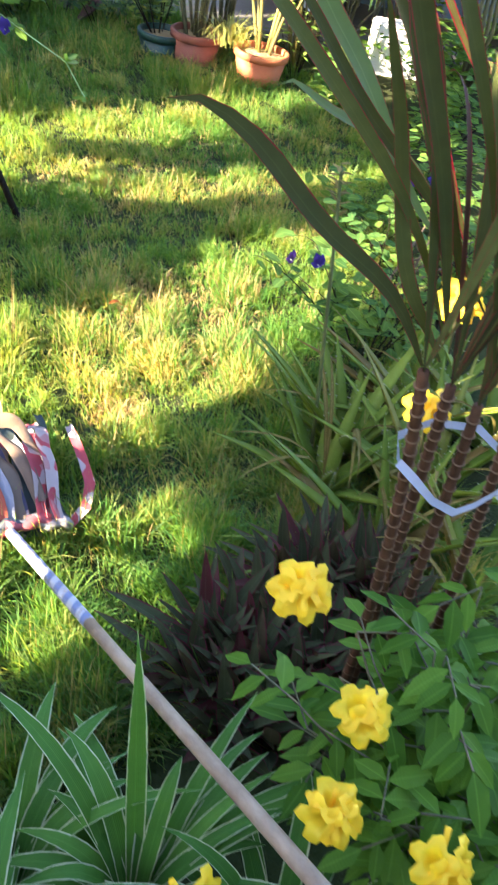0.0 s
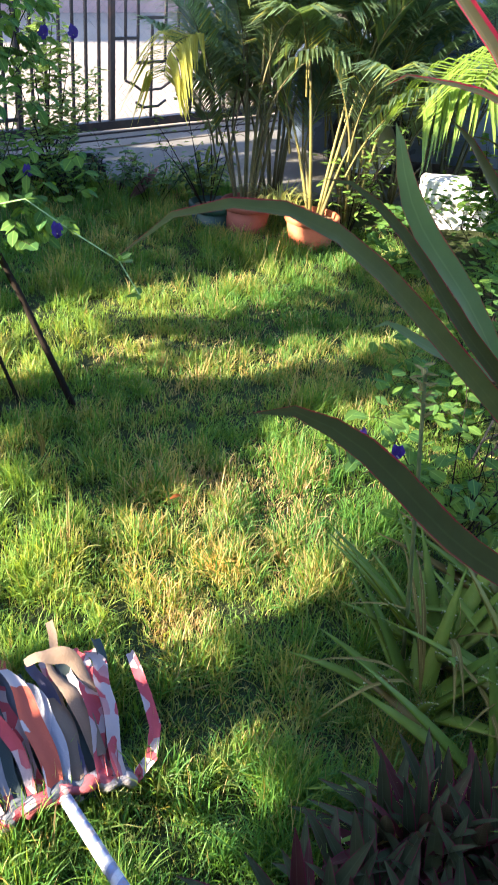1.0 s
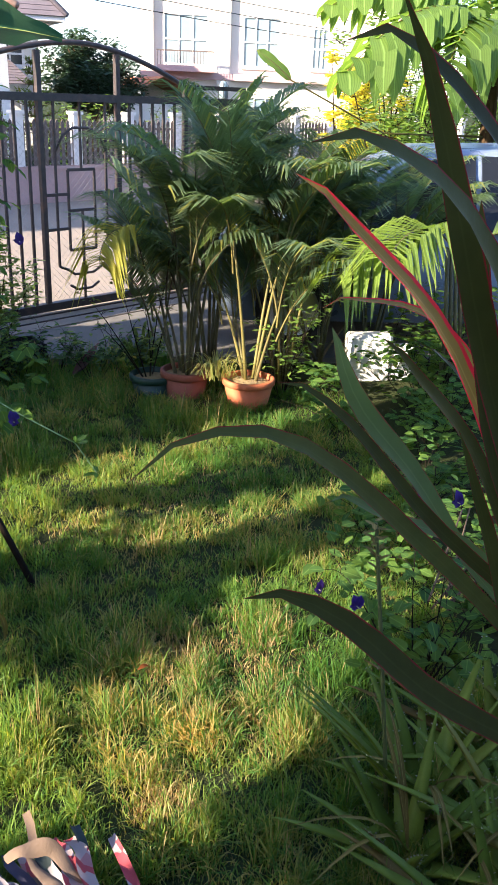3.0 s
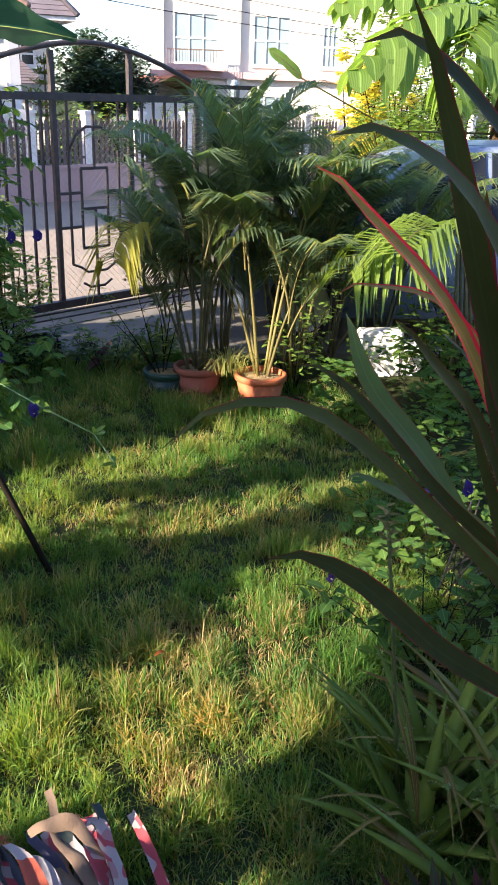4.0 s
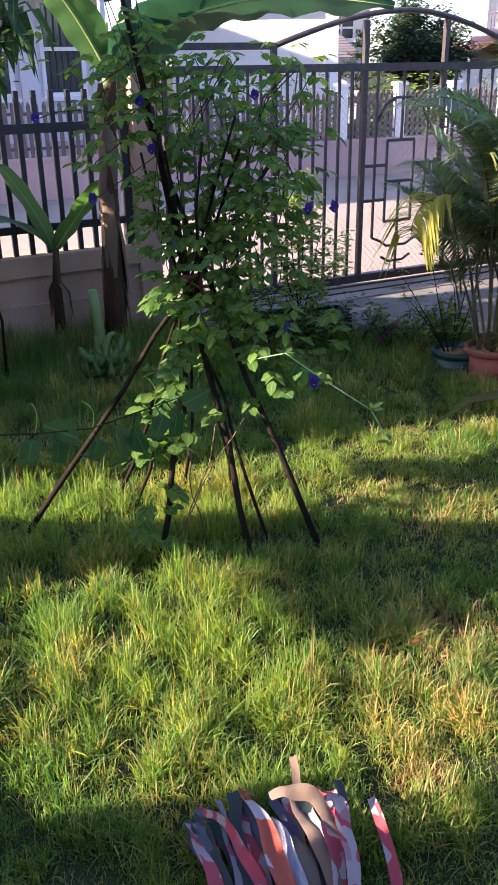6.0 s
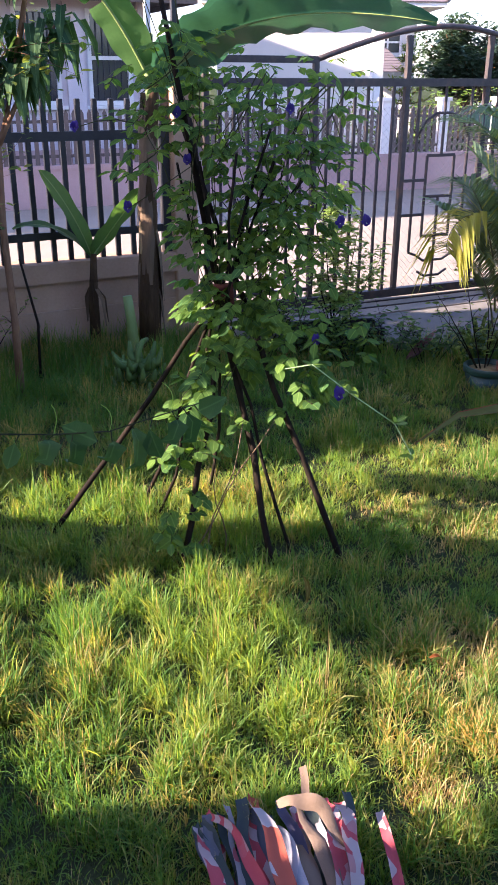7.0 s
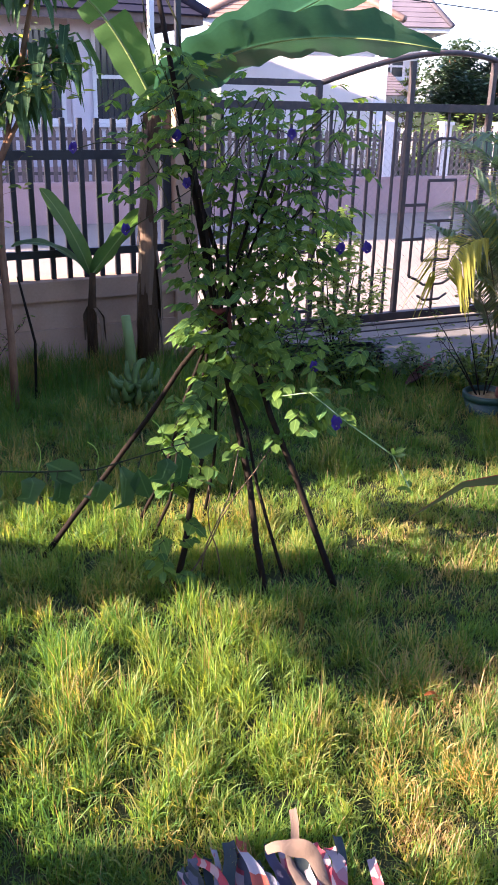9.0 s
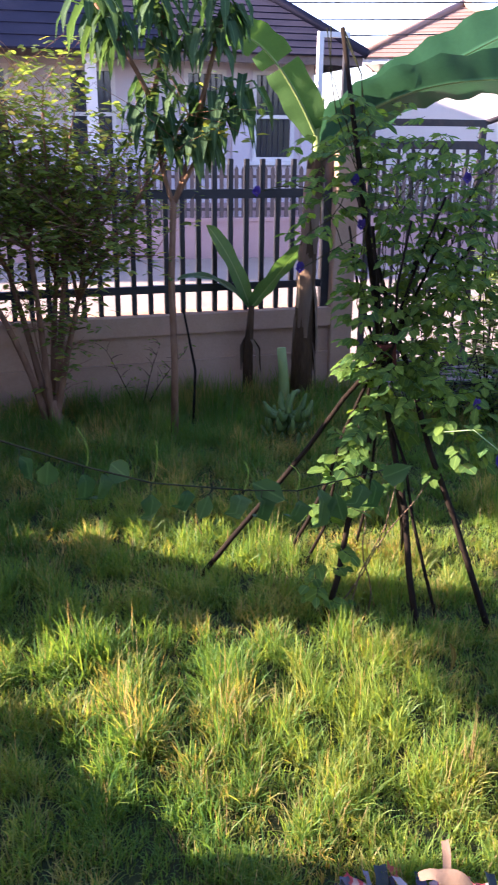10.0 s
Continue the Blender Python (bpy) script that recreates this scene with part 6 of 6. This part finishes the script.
for p in branches(st, (0, 0, 0), spots, 0.007, 0.05):
    if p.z < 0.25:
        continue
    for _ in range(1):
        a = rnd(0, math.tau)
        d = Vector((math.cos(a), math.sin(a), rnd(-0.3, 0.35))).normalized()
        s = d.cross(Vector((0, 0, 1))).normalized()
        st.tube([p, p + d * 0.09], 0.0016, 4, False)
        for k in range(3):
            q = p + d * (0.03 + 0.03 * k)
            for sgn in ((-1, 1) if k < 2 else (0,)):
                ln = rnd(0.05, 0.085)
                lv.leaf(q, d * (0.6 if sgn else 1) + s * sgn + Vector((0, 0, rnd(-0.85, 0.05))), (rnd(-0.3, 0.3), rnd(-0.3, 0.3), 1), ln, ln * 0.44, fold=0.3, bend=0.2)
part("branch_work", st, palm_stem, bush)
part("foliage", lv, trumpet_leaf, bush)


def trumpet_cluster(at, count):
    c = thing("trumpet_flower", "cluster of crinkled bright yellow trumpet flowers", "flower", at, group="yellow trumpet flowers")
    for i in range(count):
        a = math.tau * i / count + rnd(-0.3, 0.3)
        ax = (Vector((math.cos(a) * 0.9 - 0.2, math.sin(a) * 0.6 - 0.5, 0.6))).normalized()
        u = ax.orthogonal().normalized()
        w = ax.cross(u)
        rings = []
        for j, (r, h) in enumerate(((0.002, -0.012), (0.005, 0.005), (0.01, 0.022), (0.014, 0.03), (0.024, 0.035), (0.031, 0.03))):
            ring = []
            for m in range(20):
                g = math.tau * m / 20
                lobe = 1 + (0.42 * abs(math.sin(2.5 * g)) - 0.22 if j > 3 else 0)
                ring.append(ax * (h + (0.004 * math.sin(g * 7 + i) if j > 3 else 0)) + (u * math.cos(g) + w * math.sin(g)) * r * lobe)
            rings.append(ring)
        part("blossom", Build().rings(rings), yellow_petal, c)
    for i in range(3):
        part("bud", Build().tube([(0, 0, -0.01), (rnd(-0.03, 0.03), rnd(-0.03, 0.03), 0.03)], [0.003, 0.005], 6), yellow_petal, c)
    part("stalk", Build().tube([(0, 0, 0.005), (0.02, 0.01, -0.05), (0.06, 0.03, -0.14)], [0.003, 0.0025, 0.002], 5), palm_stem, c)


for at, count in (((0.555, 0.55, 0.7), 4), ((0.615, 0.42, 0.55), 3), ((0.52, 0.335, 0.5), 4), ((0.62, 0.215, 0.5), 3), ((1.03, 0.88, 0.88), 4), ((0.314, 0.33, 0.45), 1), ((0.96, 0.8, 0.72), 3)):
    trumpet_cluster(at, count)

# variegated spider plants and purple boat lilies
for x, y, count, ln in ((0.33, 0.47, 41, 0.5), (0.16, 0.6, 26, 0.42), (0.5, 0.3, 22, 0.44), (0.05, 0.42, 22, 0.42)):
    sp_plant = thing("spider_plant", "green strap-leaved plant with cream leaf margins", "spider plant", (x, y, -0.03), group="striped plants at the bed's edge")
    for i in range(count):
        a = math.tau * i / count * 2.4 + rnd(-0.3, 0.3)
        l1 = ln * rnd(0.7, 1.1)
        up, out = rnd(0.5, 0.92), rnd(0.3, 0.9)
        o = Vector((math.cos(a), math.sin(a), 0))
        b = Build()
        b.blade(curve3(o * 0.01 + Vector((0, 0, 0.02)), o * l1 * 0.3 * out + Vector((0, 0, l1 * up)), o * l1 * out + Vector((0, 0, l1 * up * rnd(0.35, 0.95))), 12), lance(12, rnd(0.023, 0.038), 0.4, 0.4), fold=0.35)
        part("leaf", b, spider_leaf, sp_plant)
    if count > 40:
        b = Build()
        b.blade(curve3((0, 0, 0.02), (0.03, 0.12, 0.4), (0.01, 0.13, 0.69), 12), lance(12, 0.034, 0.4, 0.4), fold=0.35)
        part("leaf", b, spider_leaf, sp_plant)
b = Build()
for i in range(34):
    x, y = rnd(0.57, 1.12), rnd(0.64, 1.03)
    if x < 0.6 and y < 0.72:
        continue
    lily = thing("boat_lily", "dark purple-green boat lily rosette", "boat lily", (x, y, -0.03), group="boat lilies in the bed")
    for j in range(13):
        b = Build()
        a = j * 2.4 + rnd(-0.2, 0.2)
        e = 0.4 + 0.07 * j
        ln = rnd(0.16, 0.27)
        d = Vector((math.cos(a) * math.cos(e), math.sin(a) * math.cos(e), math.sin(e)))
        b.blade(curve3((0, 0, 0.03), d * ln * 0.55 + Vector((0, 0, 0.04)), d * ln + Vector((0, 0, 0.015)), 7), lance(7, rnd(0.027, 0.04), 0.3, 0.5), fold=0.5)
        part("leaf", b, boat_leaf, lily)

# ---- rag mop laid out to dry ----
mop = thing("rag_mop", "rag mop of red, grey and beige strips drying on grass", "mop", (0, 0, 0))
P0, P1 = Vector((0.375, 1.335, 0.075)), Vector((0.455, 0.16, 0.56))
part("pole", Build().tube([P0.lerp(P1, 0.36 + 0.64 * t) for t in (i / 10 for i in range(11))], 0.0122, 12), pole_mat, mop, "worn brown-white pole")
part("sleeve", Build().tube([P0.lerp(P1, 0.365 * t) for t in (i / 10 for i in range(11))], 0.0129, 12), sleeve_mat, mop, "blue and white striped sleeve")
random.seed(4)
for knot in range(3):
    part("binding", Build().tube([(0.23 + 0.29 * t, 1.345 + rnd(-0.012, 0.012), 0.05 + 0.03 * math.sin(math.pi * t) + rnd(-0.008, 0.008)) for t in (i / 16 for i in range(17))], [rnd(0.008, 0.019) for i in range(17)], 9), (rag_grey, rag_red, rag_white)[knot], mop)
random.seed(5)


def rag(xn, xf, yf, width, mat, h, tilt, curl, fold):
    """One cloth strip from the binding out to its loose end, standing partly on edge."""
    k, path, ws, ph = 22, [], [], rnd(0, 6)
    for j in range(k):
        t = j / (k - 1)
        bend = 0.007 * math.sin(5 * t + ph) + 0.004 * math.sin(13 * t + ph)
        rise = math.sin(math.pi * min(1, 0.12 + t * 0.95)) ** 0.7
        path.append((xn + (xf - xn) * t ** 1.2 + bend, 1.335 + (yf - 1.335) * t, 0.035 + h * rise + 0.005 * math.sin(11 * t + ph)))
        ws.append(width * (0.75 + 0.25 * math.sin(math.pi * min(1, t * 1.4)) + 0.1 * math.sin(6 * t + ph)))
    b = Build()
    b.blade(path, ws, fold=fold, roll=lambda t: tilt + curl * math.sin(3.2 * t + ph))
    part("rag_strip", b, mat, mop)


# a flat tangle below, then the strips that show on top, from one side to the other
for i in range(17):
    u = i / 16
    rag(0.24 + 0.27 * u, 0.2 + 0.36 * u + rnd(-0.02, 0.02), rnd(1.62, 1.75), 0.034, (rag_green, rag_grey, rag_red, rag_green)[i % 4], rnd(0.01, 0.035), rnd(-0.5, 0.5), 0.4, rnd(-0.4, 0.4))
for xn, xf, yf, width, mat, h, tilt, fold in (
        (0.235, 0.192, 1.7, 0.042, rag_red, 0.082, -0.3, 0.3), (0.25, 0.223, 1.74, 0.03, rag_grey, 0.05, 0.5, 0.3), (0.262, 0.213, 1.72, 0.028, rag_green, 0.066, 0.9, 0.3),
        (0.33, 0.239, 1.75, 0.026, rag_red, 0.082, 0.7, 0.4), (0.275, 0.268, 1.755, 0.028, rag_white, 0.066, -0.6, 0.3), (0.29, 0.308, 1.77, 0.036, rag_green, 0.06, 0.4, 0.3),
        (0.352, 0.345, 1.78, 0.044, rag_orange, 0.092, -0.55, 0.5), (0.385, 0.385, 1.69, 0.036, rag_pale, 0.08, 0.35, 0.3), (0.41, 0.416, 1.76, 0.034, rag_violet, 0.062, 0.2, 0.2),
        (0.42, 0.428, 1.68, 0.048, rag_beige, 0.082, 0.15, -0.4), (0.44, 0.478, 1.74, 0.034, rag_green, 0.052, -0.2, 0.2), (0.455, 0.5, 1.735, 0.026, rag_white, 0.06, 0.6, 0.4),
        (0.465, 0.516, 1.74, 0.04, rag_red, 0.085, -0.3, 0.35), (0.49, 0.53, 1.7, 0.024, rag_white, 0.06, 0.8, 0.4), (0.5, 0.548, 1.72, 0.042, rag_red, 0.085, -0.25, 0.3)):
    rag(xn, xf, yf, width, mat, h, tilt, 0.35, fold)
b = Build()
b.blade([(0.38 + 0.132 * t ** 0.9, 1.652 - 0.05 * t - 0.3 * max(0, t - 0.75), 0.12 + 0.04 * math.sin(math.pi * min(1, 0.1 + t * 1.02)) + 0.005 * math.sin(11 * t)) for t in (k / 17 for k in range(18))],
        [0.012 + 0.027 * math.sin(math.pi * min(1, 0.05 + t * 0.95)) ** 0.7 for t in (k / 17 for k in range(18))], up=(0, -0.5, 1), fold=-0.35, roll=lambda t: 0.5 * math.sin(8 * t))
b.blade([(0.425, 1.645, 0.15), (0.432, 1.6, 0.135), (0.45, 1.54, 0.14), (0.46, 1.46, 0.13), (0.462, 1.38, 0.1)], [0.012, 0.022, 0.034, 0.036, 0.03], fold=-0.5, roll=lambda t: 0.6 - 1.1 * t)
part("rag_strip", b, rag_beige, mop, "folded beige strip")
b = Build()
b.blade([(0.52, 1.335, 0.04), (0.57, 1.36, 0.06), (0.603, 1.42, 0.075), (0.613, 1.5, 0.085), (0.62, 1.58, 0.085), (0.628, 1.65, 0.07)], [0.026, 0.028, 0.026, 0.024, 0.024, 0.02], fold=0.3, roll=0.5)
part("rag_strip", b, rag_red, mop)
b = Build()
b.blade([(0.465, 1.72, 0.06), (0.475, 1.77, 0.075), (0.478, 1.81, 0.08)], [0.02, 0.02, 0.02], fold=0.2, roll=0.5)
part("rag_strip", b, rag_beige, mop)

# ---- climbing growth at the lawn's far edge ----
random.seed(8)
for x, y, h, count in ((1.85, 2.05, 0.2, 130), (2.12, 2.4, 0.32, 210), (1.6, 2.25, 0.1, 50), (2.6, 2.75, 0.36, 220), (3.0, 3.1, 0.36, 220), (3.4, 3.4, 0.45, 260), (2.15, 1.9, 0.45, 260), (2.65, 2.2, 0.6, 320), (3.15, 2.6, 0.75, 340), (3.7, 3.9, 0.5, 300), (3.45, 3.6, 0.6, 260), (3.0, 3.8, 0.16, 120), (1.72, 1.78, 0.66, 130), (3.2, 4.1, 0.22, 150), (4.1, 4.15, 0.8, 320), (3.78, 4.3, 0.38, 260), (3.85, 3.4, 0.8, 320)):
    shrub("creeping_pea", "low tangle of broad-leaved pea creeper", "creeper", (x, y, -0.04), [(rnd(-0.28, 0.28), rnd(-0.28, 0.28), h * rnd(0.4, 1)) for _ in range(8)], vine_leaf, count, 0.062, 0.004, 0.1, 0.6, group="creeper along the lawn's edge")
for x, y, z in ((1.61, 1.7, 0.65), (1.69, 1.7, 0.67), (1.36, 1.7, 0.44), (2.0, 2.15, 0.42), (1.63, 2.2, 0.14), (2.2, 2.0, 0.32)):
    pea_flower((x, y, z), 0.03)
twigs_ob = thing("twig_pile", "few pale dry twigs lying in the creeper", "twigs", (1.75, 1.75, 0.0))
for i in range(6):
    p = Vector((rnd(0, 0.1), rnd(0, 0.15), 0.18 + rnd(0, 0.1)))
    part("twig", Build().tube([p, p + Vector((0.35, rnd(0.0, 0.3), rnd(0.0, 0.16)))], [0.004, 0.003], 5), banana_sheath, twigs_ob)

b = Build()
b.blade([(0, 0, -0.03), (0.005, 0.0, 0.02), (0.0, 0.005, 0.05), (-0.012, 0.005, 0.075)], [0.006, 0.018, 0.016, 0.003], up=(0, -1, 0.1), fold=0.6)
solid("fallen_leaf", b, dead_blade, "pale dry leaf standing in the grass", "leaf", at=(0.678, 2.63, 0.03))
b = Build()
b.blade([(0, 0, 0.03), (0.02, 0.005, 0.03), (0.035, 0.01, 0.025), (0.05, 0.01, 0.01)], [0.004, 0.018, 0.016, 0.002], fold=0.5)
solid("fallen_leaf", b, leafy("orange_leaf", (0.3, 0.08, 0.02), (0.36, 0.12, 0.03), rough=0.7, spec=0.1), "small orange leaf fallen on the lawn", "leaf", at=(0.96, 2.21, 0.02))

# ---- lawn ----
rng = np.random.default_rng(3)
TUFTS = ((0.56, 2.2, 0.085, 0.12), (0.1, 2.5, 0.16, 0.035), (-0.3, 2.3, 0.12, 0.035), (-0.05, 2.15, 0.12, 0.03), (0.35, 2.75, 0.16, 0.035), (1.16, 4.05, 0.12, 0.06), (2.2, 4.1, 0.2, 0.06), (1.25, 1.8, 0.15, 0.05), (2.0, 4.75, 0.2, 0.04), (-0.6, 2.6, 0.14, 0.035), (0.2, 2.1, 0.1, 0.03), (1.5, 4.4, 0.2, 0.04))


def blade_length(x, y):
    ln = 0.052 + 0.03 * noise.noise((x * 2.6, y * 2.6, 4.0)) + 0.03 * noise.noise((x * 7, y * 7, 1.0))
    ln += 0.028 * smooth(1.1, 0.3, x) * smooth(1.7, 2.2, y) + 0.06 * smooth(4.4, 5.5, y) + 0.03 * smooth(1.7, 1.2, y)
    for tx, ty, r, more in TUFTS:
        ln += more * math.exp(-((x - tx) ** 2 + (y - ty) ** 2) / (r * r))
    return max(0.03, ln)


def tuft(x, y):
    """How thick the turf stands here: 0 in the gaps, 1 in a tuft."""
    return smooth(-0.3, 0.35, noise.noise((x * 6.5, y * 6.5, 2.0)) + 0.6 * noise.noise((x * 15, y * 15, 6.0)))


def lawn_here(x, y):
    if y > 6.3 + 0.33 * (x - 0.56) or x < SIDE_X + 0.05:
        return False
    if x > 0.7 and y > 5.5 and x + 0.0 > 0.75 + (6.5 - y) * 1.15:
        return False
    if x > 2.45 and y > 5.3 - 1.8 * (x - 2.6):
        return False
    if x > 0.48 and y < 0.75:
        return False
    return True


def lawn_mesh(name, clumps, per, wide, mat, long=1.0, stiff=0.0, shade_of=(0.0, 1.0), spots=None):
    cx, cy, cl, cu = [], [], [], []
    while len(cx) < clumps:
        y = 0.75 + 5.6 * rng.random() ** 1.12
        half = 0.45 + 0.42 * y
        x = rng.uniform(-half - 0.25, half + 0.45) + 0.18 * y
        if spots:
            sx, sy, sr = spots[int(rng.integers(len(spots)))]
            x, y = sx + rng.normal(0, sr), sy + rng.normal(0, sr * 0.8)
        if lawn_here(x, y) and (spots or rng.random() < 0.4 + 0.6 * tuft(x, y) ** 1.3):
            cx.append(x), cy.append(y), cl.append(blade_length(x, y) * rng.uniform(0.6, 1.3) * (0.6 + 0.7 * tuft(x, y))), cu.append(0.5 + 0.5 * noise.noise((x * 1.3, y * 1.3, 9.0)))
    n = clumps * per
    cx, cy, cl, cu = (np.repeat(np.array(q), per) for q in (cx, cy, cl, cu))
    a = rng.uniform(0, math.tau, n)
    r = 0.024 * np.sqrt(rng.random(n))
    ox, oy = np.cos(a), np.sin(a)
    x, y = cx + r * ox, cy + r * oy
    z = np.array([ground_z(p, q) for p, q in zip(cx[::per], cy[::per])]).repeat(per) - 0.005
    a2 = rng.uniform(0, math.tau, n)
    ox, oy = np.cos(a2), np.sin(a2)
    ln = cl * rng.uniform(0.55, 1.35, n) * long
    lean = np.clip(rng.normal(0.62, 0.38, n), 0.03, 1.5) * (1 - stiff) * (1 - 0.55 * np.clip((ln - 0.1) / 0.15, 0, 1))
    w = wide * rng.uniform(0.6, 1.3, n) * (0.85 + cl * 1.2)
    tw = rng.uniform(0, math.tau, n)
    sx, sy = np.cos(tw) * w / 2, np.sin(tw) * w / 2
    pts = np.zeros((n, 7, 3))
    for k, (up, out, thin) in enumerate(((0, 0, 0.8), (0.4, 0.26, 1.0), (0.74, 0.58, 0.75), (0.98, 0.92, 0))):
        px, py = x + ox * ln * lean * out, y + oy * ln * lean * out
        pz = z + ln * (up - 0.36 * lean * out * out)
        if k < 3:
            pts[:, 2 * k] = np.stack([px - sx * thin, py - sy * thin, pz], 1)
            pts[:, 2 * k + 1] = np.stack([px + sx * thin, py + sy * thin, pz], 1)
        else:
            pts[:, 6] = np.stack([px, py, pz], 1)
    base = (np.arange(n) * 7)[:, None]
    loops = (base + np.array([[0, 1, 3, 2, 2, 3, 5, 4, 4, 5, 6]])).ravel().astype(np.int32)
    starts = ((np.arange(n) * 11)[:, None] + np.array([[0, 4, 8]])).ravel().astype(np.int32)
    me = bpy.data.meshes.new(name)
    me.vertices.add(n * 7)
    me.vertices.foreach_set("co", pts.ravel().astype(np.float32))
    me.loops.add(n * 11)
    me.loops.foreach_set("vertex_index", loops)
    me.polygons.add(n * 3)
    me.polygons.foreach_set("loop_start", starts)
    # far turf's shade put into the colour: u lowered towards the street wall
    far_shade = np.clip((cy - 3.8) / 0.9, 0, 1)
    u = np.clip((cu * 0.55 + rng.random(n) * 0.45) * (1 - 0.3 * far_shade), 0, 1) * (shade_of[1] - shade_of[0]) + shade_of[0]
    v = np.array([0, 0, 0.42, 0.42, 0.76, 0.76, 1.0])
    uv = np.stack([np.repeat(u, 7), np.tile(v, n)], 1)[loops]
    layer = me.uv_layers.new(name="UVMap")
    layer.data.foreach_set("uv", uv.ravel().astype(np.float32))
    me.polygons.foreach_set("use_smooth", np.ones(n * 3, bool))
    me.update()
    me.materials.append(mat)
    return me


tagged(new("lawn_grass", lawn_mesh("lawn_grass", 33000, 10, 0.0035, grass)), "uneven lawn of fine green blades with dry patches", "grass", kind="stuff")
straw_mat = leafy("dry_blade", (0.34, 0.24, 0.1), (0.48, 0.37, 0.15), rough=0.7, through_light=0.4, rib=0.0, glow=(1, 0.85, 0.45))
tagged(new("dry_grass", lawn_mesh("dry_grass", 4600, 2, 0.0019, straw_mat, 1.35, 0.6)), "thin dry seed stalks standing in the lawn", "dry grass", kind="stuff")
DRY = ((1.22, 2.22, 0.14), (1.4, 2.3, 0.15), (1.3, 3.15, 0.2), (1.75, 3.3, 0.2), (0.83, 1.78, 0.05), (1.1, 2.35, 0.1), (1.2, 1.95, 0.12))
tagged(new("straw_patch", lawn_mesh("straw_patch", 1000, 6, 0.003, straw_mat, 0.95, 0.1, spots=DRY)), "straw-yellow dry patches in the lawn", "dry grass", kind="stuff")
